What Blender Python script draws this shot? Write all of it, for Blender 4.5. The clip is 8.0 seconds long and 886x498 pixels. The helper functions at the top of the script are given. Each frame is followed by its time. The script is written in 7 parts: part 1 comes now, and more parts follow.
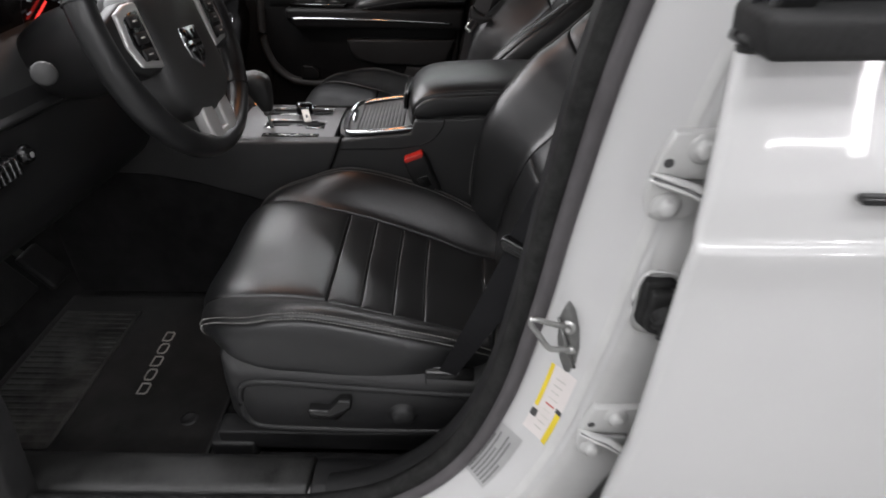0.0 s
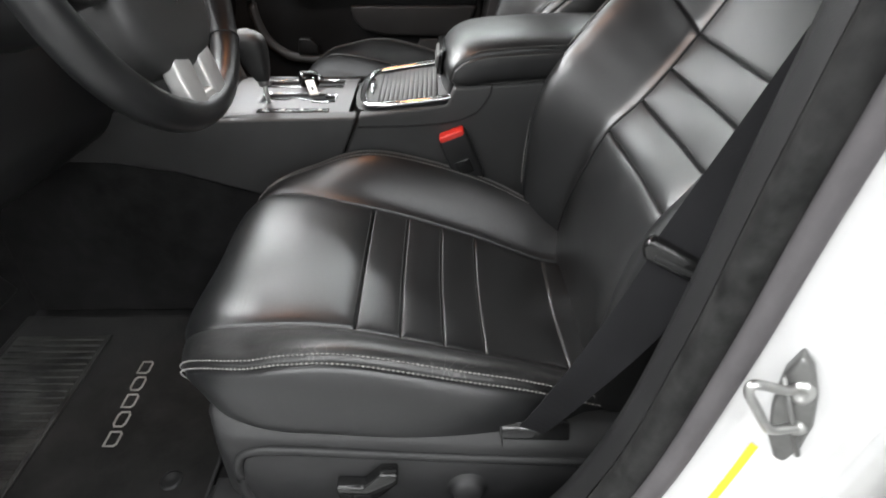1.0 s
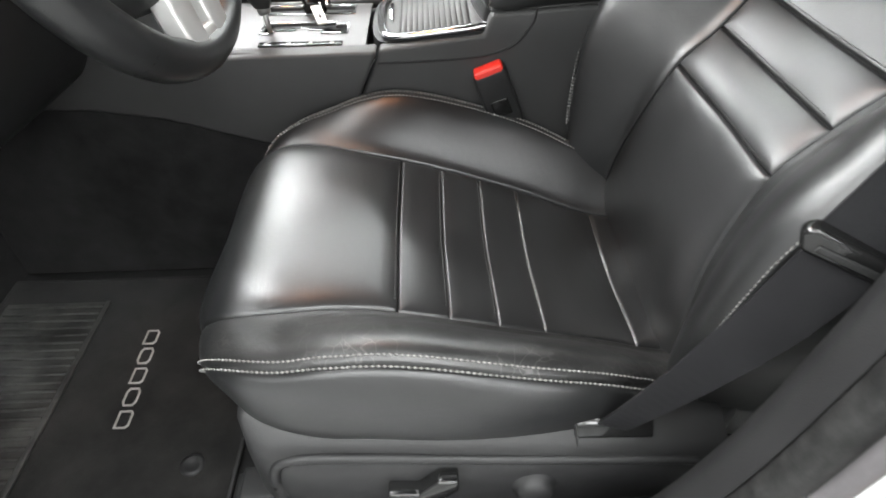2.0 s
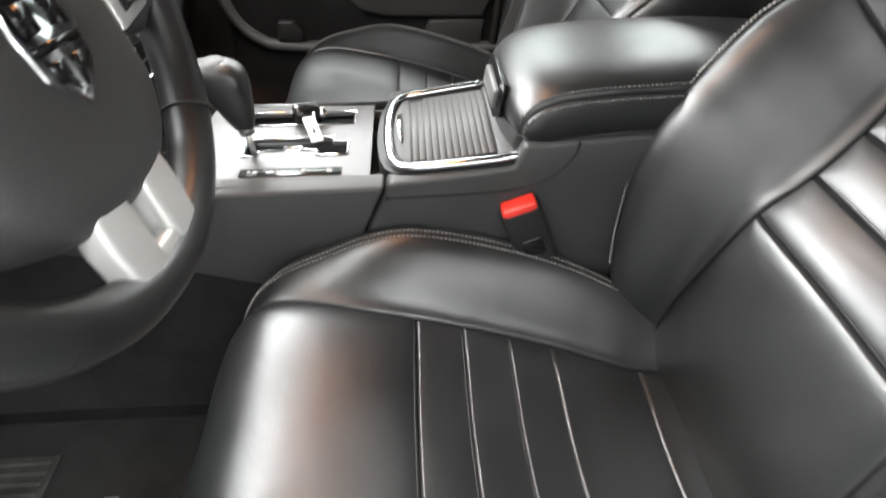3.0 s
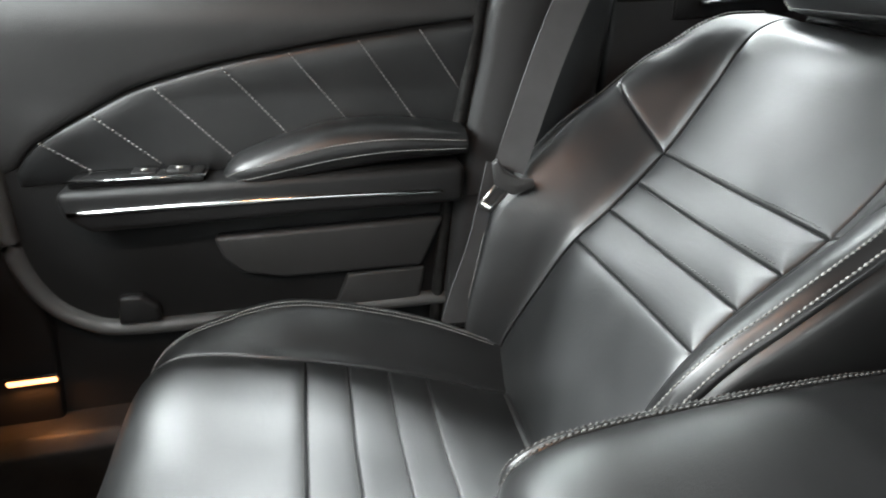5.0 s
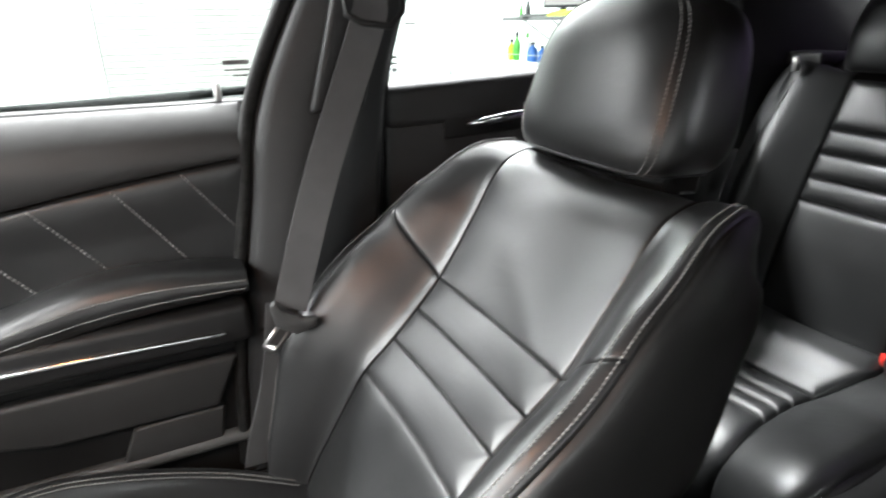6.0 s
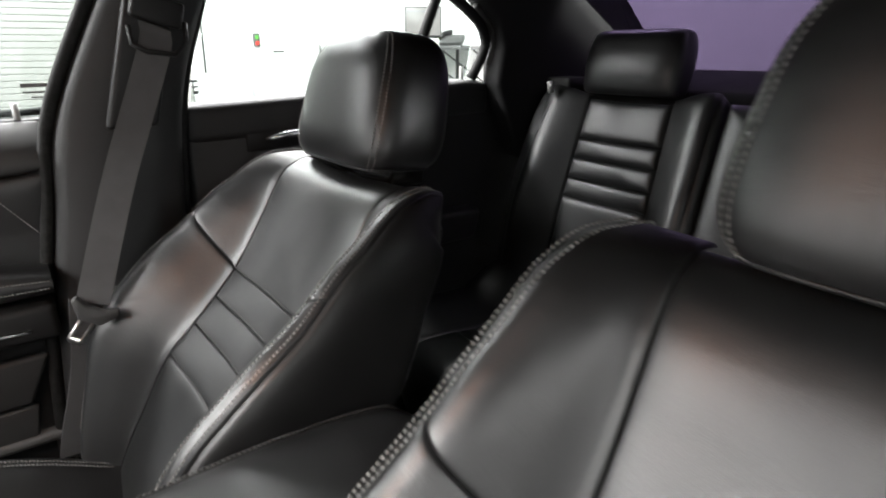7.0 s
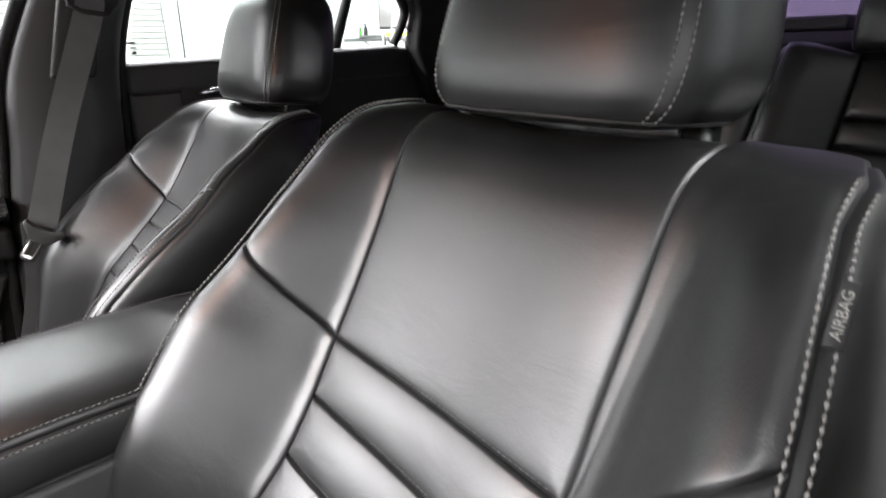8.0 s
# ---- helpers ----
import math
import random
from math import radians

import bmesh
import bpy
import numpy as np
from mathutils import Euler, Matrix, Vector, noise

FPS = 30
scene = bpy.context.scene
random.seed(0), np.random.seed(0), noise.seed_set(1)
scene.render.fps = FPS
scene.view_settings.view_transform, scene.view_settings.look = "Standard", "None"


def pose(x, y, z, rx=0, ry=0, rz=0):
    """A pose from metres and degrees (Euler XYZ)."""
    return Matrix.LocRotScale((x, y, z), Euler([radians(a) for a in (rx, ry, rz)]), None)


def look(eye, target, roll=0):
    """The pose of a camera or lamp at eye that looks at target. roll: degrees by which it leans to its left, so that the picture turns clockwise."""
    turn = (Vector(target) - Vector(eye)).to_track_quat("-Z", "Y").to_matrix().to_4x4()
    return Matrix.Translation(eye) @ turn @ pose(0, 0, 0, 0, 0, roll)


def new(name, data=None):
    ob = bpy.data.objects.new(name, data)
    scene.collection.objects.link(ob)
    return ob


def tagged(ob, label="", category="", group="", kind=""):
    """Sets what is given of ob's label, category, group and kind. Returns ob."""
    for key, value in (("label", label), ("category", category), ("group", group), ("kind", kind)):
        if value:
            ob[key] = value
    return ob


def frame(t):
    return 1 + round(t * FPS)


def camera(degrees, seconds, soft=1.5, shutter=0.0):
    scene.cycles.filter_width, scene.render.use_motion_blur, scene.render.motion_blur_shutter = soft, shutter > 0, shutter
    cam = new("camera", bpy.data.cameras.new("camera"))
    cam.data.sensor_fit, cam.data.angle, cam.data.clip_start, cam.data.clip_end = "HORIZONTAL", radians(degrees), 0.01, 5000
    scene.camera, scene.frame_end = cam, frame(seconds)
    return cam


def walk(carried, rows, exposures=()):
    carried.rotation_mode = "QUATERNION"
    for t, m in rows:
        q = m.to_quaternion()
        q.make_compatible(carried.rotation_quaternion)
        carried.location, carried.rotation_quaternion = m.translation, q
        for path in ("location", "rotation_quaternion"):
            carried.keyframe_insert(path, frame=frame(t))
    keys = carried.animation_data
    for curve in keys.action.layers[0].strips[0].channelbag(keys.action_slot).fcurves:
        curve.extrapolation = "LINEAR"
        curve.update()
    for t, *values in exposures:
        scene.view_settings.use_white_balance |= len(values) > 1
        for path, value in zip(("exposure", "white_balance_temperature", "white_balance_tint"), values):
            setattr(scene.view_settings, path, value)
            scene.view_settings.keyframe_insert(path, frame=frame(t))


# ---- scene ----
cam = camera(75.3, 8.0, soft=1.75, shutter=0.3)
PATH = [
    (0, (0.018, -1.181, 1.158), (0.008, 0.48, 0.043), 0.6),
    (0.5, (-0.043, -1.036, 1.089), (-0.04, 0.626, -0.024), 0.0),
    (1, (-0.073, -0.972, 1.033), (-0.052, 0.678, -0.097), 0.0),
    (1.2, (-0.091, -0.951, 1.007), (-0.053, 0.662, -0.173), -0.2),
    (2.3, (-0.158, -0.818, 1.009), (-0.108, 0.665, -0.333), -1.0),
    (2.4, (-0.166, -0.8, 1.013), (-0.102, 0.687, -0.323), -0.9),
    (2.5, (-0.16, -0.782, 1.021), (-0.099, 0.711, -0.308), -0.8),
    (3, (-0.166, -0.645, 1.048), (-0.068, 0.884, -0.237), 0.3),
    (3.5, (-0.169, -0.467, 1.028), (-0.033, 1.176, -0.105), 1.0),
    (4, (-0.2, -0.3, 1.021), (0.011, 1.412, 0.009), 1.2),
    (4.2, (-0.217, -0.256, 1.033), (0.047, 1.475, 0.063), 1.8),
    (5.3, (-0.109, -0.12, 1.075), (0.378, 1.609, 0.19), -0.8),
    (5.5, (-0.09, -0.111, 1.1), (0.498, 1.586, 0.22), -0.4),
    (5.8, (-0.039, -0.12, 1.136), (0.677, 1.571, 0.342), -1.1),
    (6, (-0.008, -0.139, 1.155), (0.806, 1.532, 0.418), -0.9),
    (6.5, (0.037, -0.217, 1.186), (1.061, 1.364, 0.513), -0.5),
    (7, (0.05, -0.367, 1.156), (1.19, 1.139, 0.498), -0.3),
    (7.4, (0.066, -0.511, 1.127), (1.216, 0.992, 0.48), -0.1),
    (7.5, (0.068, -0.544, 1.124), (1.215, 0.958, 0.469), -0.7),
    (8, (0.071, -0.62, 1.083), (1.221, 0.875, 0.418), -1.5),
]
EXPOSURES = [
    (0.0, -0.26, 6450, 16), (0.5, 0.16, 6350, 12), (1.0, 0.84, 6430, 12), (2.5, 1.60, 6480, 10), (3.0, 1.70, 6500, 10), (4.0, 1.14, 6200, 5),
    (5.5, 1.95, 6350, 8), (6.0, 1.85, 6450, 10), (6.5, 1.45, 6530, 11), (7.0, 1.25, 6600, 12), (7.5, 1.24, 6550, 12), (8.0, 1.52, 6500, 15),
]
walk(cam, [(t, look(eye, target, roll)) for t, eye, target, roll in PATH], EXPOSURES)

# ---- light ----
world = bpy.data.worlds.new("world")
scene.world = world
world.use_nodes = True
world.node_tree.nodes["Background"].inputs[0].default_value = (0.80, 0.88, 1.0, 1)
world.node_tree.nodes["Background"].inputs[1].default_value = 0.15


def area_lamp(name, x, y, z, sx, sy, watts, colour=(1, 1, 1), rx=0.0, ry=0.0):
    data = bpy.data.lights.new(name, "AREA")
    data.shape, data.size, data.size_y, data.energy, data.color = "RECTANGLE", sx, sy, watts, colour
    ob = new(name, data)
    ob.matrix_basis = pose(x, y, z, rx, ry, 0)
    return tagged(ob, "long white ceiling tube giving cool light", "ceiling light", "ceiling tubes", "structure")


for ly, power, front in ((-4.2, 34, 1.0), (-2.1, 40, 1.2), (0.0, 44, 3.8), (2.2, 210, 1.4), (5.1, 160, 1.2)):
    for lx, gain in ((-4.7, front), (-1.55, 0.9), (1.6, 1.3)):
        area_lamp("tube_light", lx, ly, 3.42, 2.9, 0.45, power * gain, (0.975, 1.0, 0.995))
# warm map lamp in the roof lining between the front seats
map_light = area_lamp("map_light", -0.28, 0.0, 1.335, 0.10, 0.05, 0.42, (1.0, 0.38, 0.12))
tagged(map_light, "small warm map lamp in the roof lining", "lamp", "roof lamps", "structure")

foot_light = area_lamp("foot_light", -0.600, 0.660, 0.478, 0.06, 0.010, 0.045, (1.0, 0.36, 0.10), -25)
tagged(foot_light, "small warm courtesy light in the footwell", "lamp", "footwell lamps", "structure")

# ---- materials ----
def nodes_of(name):
    m = bpy.data.materials.new(name)
    m.use_nodes = True
    nt = m.node_tree
    return m, nt, nt.nodes["Principled BSDF"]


def add(nt, kind, **props):
    n = nt.nodes.new(kind)
    for key, value in props.items():
        if key in n.inputs:
            n.inputs[key].default_value = value
    return n


def surface(name, colour, rough=0.5, metal=0.0, spread=0.15, grain=300.0, bump=0.1, stain=9.0, coat=0.0, rough_spread=0.1, cells=False, spec=0.5, sheen=0.0, crease=0.0):
    """A procedural surface: base colour varied at two scales, roughness varied, fine relief."""
    m, nt, p = nodes_of(name)
    link = nt.links.new
    tc = add(nt, "ShaderNodeTexCoord")
    big = add(nt, "ShaderNodeTexNoise", Scale=stain, Detail=5.0, Roughness=0.6)
    link(tc.outputs["Object"], big.inputs["Vector"])
    if cells:
        fine = add(nt, "ShaderNodeTexVoronoi", Scale=grain)
        fine.feature = "DISTANCE_TO_EDGE"
        height = fine.outputs["Distance"]
    else:
        fine = add(nt, "ShaderNodeTexNoise", Scale=grain, Detail=3.0)
        height = fine.outputs[0]
    link(tc.outputs["Object"], fine.inputs["Vector"])
    ramp = add(nt, "ShaderNodeMapRange")
    ramp.inputs["From Min"].default_value, ramp.inputs["From Max"].default_value = 0.3, 0.7
    ramp.inputs["To Min"].default_value, ramp.inputs["To Max"].default_value = 1 - spread, 1 + spread
    link(big.outputs[0], ramp.inputs["Value"])
    mul = add(nt, "ShaderNodeVectorMath")
    mul.operation = "SCALE"
    mul.inputs[0].default_value = colour
    link(ramp.outputs[0], mul.inputs["Scale"])
    link(mul.outputs[0], p.inputs["Base Color"])
    rr = add(nt, "ShaderNodeMapRange")
    rr.inputs["From Min"].default_value, rr.inputs["From Max"].default_value = 0.3, 0.7
    rr.inputs["To Min"].default_value, rr.inputs["To Max"].default_value = rough - rough_spread / 2, rough + rough_spread / 2
    link(big.outputs[0], rr.inputs["Value"])
    link(rr.outputs[0], p.inputs["Roughness"])
    if bump > 0:
        b = add(nt, "ShaderNodeBump", Strength=bump, Distance=0.001)
        link(height, b.inputs["Height"])
        if crease:
            # shallow folds drawn out across the hide
            stretch = add(nt, "ShaderNodeMapping")
            stretch.inputs["Scale"].default_value = (26.0, 12.0, 26.0)
            link(tc.outputs["Object"], stretch.inputs["Vector"])
            fold = add(nt, "ShaderNodeTexNoise", Scale=1.0, Detail=6.0, Roughness=0.6, Distortion=0.8)
            link(stretch.outputs[0], fold.inputs["Vector"])
            b2 = add(nt, "ShaderNodeBump", Strength=crease, Distance=0.004)
            link(fold.outputs[0], b2.inputs["Height"])
            link(b2.outputs[0], b.inputs["Normal"])
        link(b.outputs[0], p.inputs["Normal"])
    p.inputs["Metallic"].default_value = metal
    p.inputs["Specular IOR Level"].default_value = spec
    if coat:
        p.inputs["Coat Weight"].default_value, p.inputs["Coat Roughness"].default_value = coat, 0.04
    if sheen:
        p.inputs["Sheen Weight"].default_value, p.inputs["Sheen Roughness"].default_value = sheen, 0.6
    return m


def glow(name, colour, strength, base=1.0):
    m, nt, p = nodes_of(name)
    p.inputs["Base Color"].default_value = (*[c * base for c in colour], 1)
    p.inputs["Emission Color"].default_value = (*colour, 1)
    p.inputs["Emission Strength"].default_value = strength
    return m


def pane_glass(name, colour, rough=0.0):
    m, nt, p = nodes_of(name)
    nt.nodes.remove(p)
    out = nt.nodes["Material Output"]
    t = add(nt, "ShaderNodeBsdfTransparent", Color=(*colour, 1))
    g = add(nt, "ShaderNodeBsdfGlossy", Roughness=rough)
    f = add(nt, "ShaderNodeFresnel", IOR=1.45)
    mix = add(nt, "ShaderNodeMixShader")
    nt.links.new(f.outputs[0], mix.inputs[0])
    nt.links.new(t.outputs[0], mix.inputs[1])
    nt.links.new(g.outputs[0], mix.inputs[2])
    nt.links.new(mix.outputs[0], out.inputs[0])
    return m


LEATHER = surface("black_leather", (0.0120, 0.0123, 0.0126), 0.36, spec=0.66, spread=0.25, grain=650, bump=0.11, stain=9, cells=True, rough_spread=0.10, crease=0.14)
ARM_LEATHER = surface("matte_leather", (0.0115, 0.0118, 0.0120), 0.34, spec=0.6, spread=0.3, grain=620, bump=0.16, stain=11, cells=True, rough_spread=0.08, crease=0.12)
WHEEL_LEATHER = surface("shiny_worn_leather", (0.012, 0.0122, 0.0125), 0.36, spec=0.5, spread=0.3, grain=700, bump=0.12, stain=14, cells=True, rough_spread=0.1)
LEATHER_SMOOTH = surface("smooth_leather", (0.010, 0.010, 0.010), 0.40, grain=750, bump=0.12, cells=True)
def crack(m, scale, colour):
    """Pale hairline cracks worn into the finish of a hide."""
    nt = m.node_tree
    p = nt.nodes["Principled BSDF"]
    base = p.inputs["Base Color"].links[0].from_socket
    tc = add(nt, "ShaderNodeTexCoord")
    warp = add(nt, "ShaderNodeTexNoise", Scale=18.0, Detail=3.0)
    shift = add(nt, "ShaderNodeVectorMath")
    shift.operation = "MULTIPLY_ADD"
    shift.inputs[1].default_value = (0.05, 0.05, 0.05)
    nt.links.new(tc.outputs["Object"], warp.inputs["Vector"])
    nt.links.new(warp.outputs["Color"], shift.inputs[0])
    nt.links.new(tc.outputs["Object"], shift.inputs[2])
    cell = add(nt, "ShaderNodeTexVoronoi", Scale=scale)
    cell.feature = "DISTANCE_TO_EDGE"
    nt.links.new(shift.outputs[0], cell.inputs["Vector"])
    thin = add(nt, "ShaderNodeMapRange")
    thin.inputs["From Min"].default_value, thin.inputs["From Max"].default_value = 0.012, 0.035
    thin.inputs["To Min"].default_value, thin.inputs["To Max"].default_value = 1.0, 0.0
    nt.links.new(cell.outputs["Distance"], thin.inputs["Value"])
    where = add(nt, "ShaderNodeTexNoise", Scale=9.0, Detail=2.0)
    nt.links.new(tc.outputs["Object"], where.inputs["Vector"])
    gate = add(nt, "ShaderNodeMapRange")
    gate.inputs["From Min"].default_value, gate.inputs["From Max"].default_value = 0.42, 0.64
    nt.links.new(where.outputs[0], gate.inputs["Value"])
    both = add(nt, "ShaderNodeMath")
    both.operation = "MULTIPLY"
    nt.links.new(thin.outputs[0], both.inputs[0])
    nt.links.new(gate.outputs[0], both.inputs[1])
    mix = add(nt, "ShaderNodeMix")
    mix.data_type = "RGBA"
    nt.links.new(both.outputs[0], mix.inputs["Factor"])
    nt.links.new(base, mix.inputs[6])
    mix.inputs[7].default_value = (*colour, 1)
    nt.links.new(mix.outputs[2], p.inputs["Base Color"])


WORN = surface("worn_leather", (0.014, 0.014, 0.014), 0.37, spec=0.66, spread=0.3, grain=480, bump=0.18, stain=16, cells=True, rough_spread=0.12, crease=0.28)
crack(WORN, 60.0, (0.062, 0.060, 0.058))
VINYL = surface("soft_vinyl", (0.031, 0.031, 0.031), 0.48, spec=0.4, grain=520, bump=0.3, cells=True, stain=6)
# black plastic, made darker still by the shade under the dash
SHADED_PLASTIC = surface("shaded_black_plastic", (0.007, 0.007, 0.0075), 0.6, spec=0.25, grain=600, bump=0.2, cells=True, stain=8)
PLASTIC = surface("black_plastic", (0.015, 0.015, 0.0153), 0.46, spec=0.32, grain=600, bump=0.2, cells=True, stain=8)
GREY_PLASTIC = surface("charcoal_plastic", (0.038, 0.038, 0.0378), 0.50, spec=0.4, grain=600, bump=0.2, cells=True, stain=8)
DOOR_VINYL = surface("door_vinyl", (0.026, 0.026, 0.0265), 0.5, spec=0.4, grain=520, bump=0.3, cells=True, stain=6)
SCUFFED = surface("scratched_plastic", (0.024, 0.024, 0.0235), 0.45, spec=0.4, spread=0.5, grain=240, bump=0.2, stain=35, rough_spread=0.3)
crack(SCUFFED, 95.0, (0.040, 0.040, 0.039))
SILL_PLASTIC = surface("scuffed_plastic", (0.020, 0.020, 0.0195), 0.5, spec=0.35, spread=0.5, grain=240, bump=0.2, stain=35, rough_spread=0.3)
GLOSS_BLACK = surface("gloss_black", (0.008, 0.008, 0.008), 0.15, spread=0.05, grain=80, bump=0.0, rough_spread=0.05)
RUBBER = surface("rubber", (0.012, 0.012, 0.012), 0.65, spec=0.35, spread=0.4, grain=260, bump=0.5, stain=40)
MOULDING = surface("soft_grey_moulding", (0.07, 0.07, 0.069), 0.45, spec=0.4, grain=500, bump=0.15, cells=True)
GREY_RUBBER = surface("grey_rubber", (0.075, 0.070, 0.073), 0.6, spec=0.35, spread=0.2, grain=200, bump=0.1, stain=20)
WORN_RUBBER = surface("worn_rubber", (0.026, 0.026, 0.024), 0.7, spread=1.0, grain=200, bump=0.6, stain=24)
SEAL = surface("dusty_seal", (0.012, 0.012, 0.0117), 0.75, spec=0.25, spread=0.85, grain=180, bump=0.6, stain=85, rough_spread=0.2)
CARPET = surface("carpet", (0.013, 0.0128, 0.0130), 0.95, spread=0.5, grain=900, bump=1.0, stain=22, spec=0.1, sheen=0.04)
MATERIAL_MAT = surface("mat_carpet", (0.0085, 0.0080, 0.0077), 0.95, spread=0.9, grain=800, bump=1.0, stain=14, spec=0.1, sheen=0.09)
CHROME = surface("chrome", (0.75, 0.75, 0.76), 0.10, metal=1.0, spread=0.04, grain=60, bump=0.0, rough_spread=0.06)
SATIN = surface("satin_silver", (0.46, 0.46, 0.45), 0.34, metal=0.45, spread=0.05, grain=500, bump=0.08)
PLATE = surface("silver_plate", (0.12, 0.119, 0.12), 0.48, spec=0.4, metal=0.45, spread=0.05, grain=900, bump=0.15)
ZINC = surface("zinc", (0.22, 0.22, 0.215), 0.45, metal=0.85, spread=0.2, grain=150, bump=0.15, stain=40)
STEEL = surface("steel", (0.45, 0.45, 0.44), 0.35, metal=1.0, spread=0.2, grain=150, bump=0.15, stain=30)
PAINT = surface("white_paint", (0.53, 0.53, 0.527), 0.36, spread=0.03, grain=40, bump=0.0, coat=1.0, stain=4)
PAINT_DULL = surface("jamb_paint", (0.53, 0.53, 0.52), 0.35, spread=0.08, grain=90, bump=0.04, coat=0.4, stain=14)
THREAD = surface("grey_thread", (0.20, 0.196, 0.188), 0.8, spread=0.25, grain=900, bump=0.0, stain=60)
DARK_THREAD = surface("dark_thread", (0.065, 0.065, 0.062), 0.8, spread=0.25, grain=900, bump=0.0, stain=60)
# the driver belt's webbing, with the shade it hangs in put into the colour
SHADED_WEBBING = surface("shaded_webbing", (0.013, 0.013, 0.014), 0.7, spread=0.2, grain=1100, bump=0.6, stain=18, spec=0.12)
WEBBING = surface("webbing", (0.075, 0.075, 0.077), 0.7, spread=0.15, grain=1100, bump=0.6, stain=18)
RED = surface("red_plastic", (0.62, 0.025, 0.015), 0.4, spread=0.08, grain=100, bump=0.03)
WHITE_TAG = surface("white_tag", (0.72, 0.70, 0.66), 0.5, spread=0.1, grain=90, bump=0.05, stain=40)
YELLOW = surface("yellow_print", (0.72, 0.55, 0.03), 0.5, spread=0.08, grain=90, bump=0.0)
PAPER = surface("label_paper", (0.66, 0.62, 0.60), 0.5, spread=0.08, grain=90, bump=0.0)
SILVER_LABEL = surface("silver_label", (0.42, 0.42, 0.42), 0.4, metal=0.3, spread=0.15, grain=60, bump=0.0)
INK = surface("ink", (0.05, 0.05, 0.05), 0.6, spread=0.1, grain=90, bump=0.0)
GREY_INK = surface("grey_ink", (0.17, 0.17, 0.17), 0.6, spread=0.2, grain=90, bump=0.0, stain=60)
GREY_THREAD = surface("grey_raised_thread", (0.30, 0.29, 0.27), 0.7, spread=0.2, grain=300, bump=0.2, stain=50)
PALE_INK = surface("pale_ink", (0.55, 0.53, 0.50), 0.6, spread=0.15, grain=90, bump=0.0, stain=50)
RED_INK = surface("red_ink", (0.5, 0.1, 0.08), 0.6, spread=0.1, grain=90, bump=0.0)
HEADLINER = surface("headliner", (0.016, 0.016, 0.0165), 0.9, spread=0.1, grain=700, bump=0.5, spec=0.2)
WALL_WHITE = surface("wall_paint", (0.57, 0.58, 0.57), 0.6, spread=0.03, grain=60, bump=0.1, stain=2)
# white shutter paint, darkened in colour to offset the strong lamp light on it
SHUTTER_DIMMED = surface("dimmed_shutter_paint", (0.23, 0.232, 0.220), 0.45, spread=0.04, grain=60, bump=0.05, stain=3)
# grey picked for unseen walls so they bounce less light
LOW_BOUNCE_GREY = surface("low_bounce_grey", (0.36, 0.36, 0.36), 0.6, spread=0.05, grain=60, bump=0.1, stain=2)
FLOOR_GREY = surface("sealed_concrete", (0.22, 0.22, 0.215), 0.35, spread=0.2, grain=40, bump=0.1, stain=2.5, rough_spread=0.2)
DESK_GREY = surface("desk_grey", (0.07, 0.07, 0.07), 0.5, spread=0.1, grain=60, bump=0.05)
GREEN = surface("green_plastic", (0.05, 0.26, 0.03), 0.4, spread=0.1, grain=60, bump=0.0)
BLUE = surface("blue_plastic", (0.03, 0.12, 0.38), 0.4, spread=0.1, grain=60, bump=0.0)
LIME = surface("lime_cloth", (0.30, 0.36, 0.02), 0.8, spread=0.2, grain=200, bump=0.3)
SCREEN = glow("screen", (0.95, 0.90, 0.88), 0.55, 0.02)
SCREEN_BAR = glow("screen_bar", (0.25, 0.27, 0.3), 0.4)
WARM = glow("warm_lamp", (1.0, 0.36, 0.11), 2.2)
NEEDLE = glow("red_needle", (1.0, 0.05, 0.04), 1.5)
DIAL = glow("dial_mark", (0.5, 0.55, 0.6), 0.25)
WALL_LED = glow("wall_led", (1.0, 1.0, 1.0), 40.0)
TUBE = glow("tube_diffuser", (1.0, 1.0, 0.98), 3.0)
CLEAR = pane_glass("clear_glass", (0.67, 0.70, 0.69))
TINTED = pane_glass("tinted_glass", (0.70, 0.71, 0.72))
PURPLE = pane_glass("purple_tinted_glass", (0.041, 0.031, 0.057))


# ---- building helpers ----
def part(name, bm, material, parent=None, label="", smooth=True):
    mesh = bpy.data.meshes.new(name)
    bm.normal_update()
    bm.to_mesh(mesh)
    bm.free()
    mesh.materials.append(material)
    if smooth:
        for f in mesh.polygons:
            f.use_smooth = True
    ob = new(name, mesh)
    if parent:
        ob.parent = parent
    if label:
        ob["label"] = label
    return ob


def thing(name, label, category, group="", kind="", at=(0, 0, 0)):
    ob = new(name)
    ob.empty_display_size = 0.05
    ob.location = at
    return tagged(ob, label, category, group, kind)


def grid_mesh(P, close=False):
    """A bmesh from a grid of points, shape (n, m, 3)."""
    n, m = P.shape[:2]
    bm = bmesh.new()
    vs = [bm.verts.new(tuple(P[i, j])) for i in range(n) for j in range(m)]
    for i in range(n - 1):
        for j in range(m if close else m - 1):
            k = (j + 1) % m
            bm.faces.new((vs[i * m + j], vs[i * m + k], vs[(i + 1) * m + k], vs[(i + 1) * m + j]))
    return bm


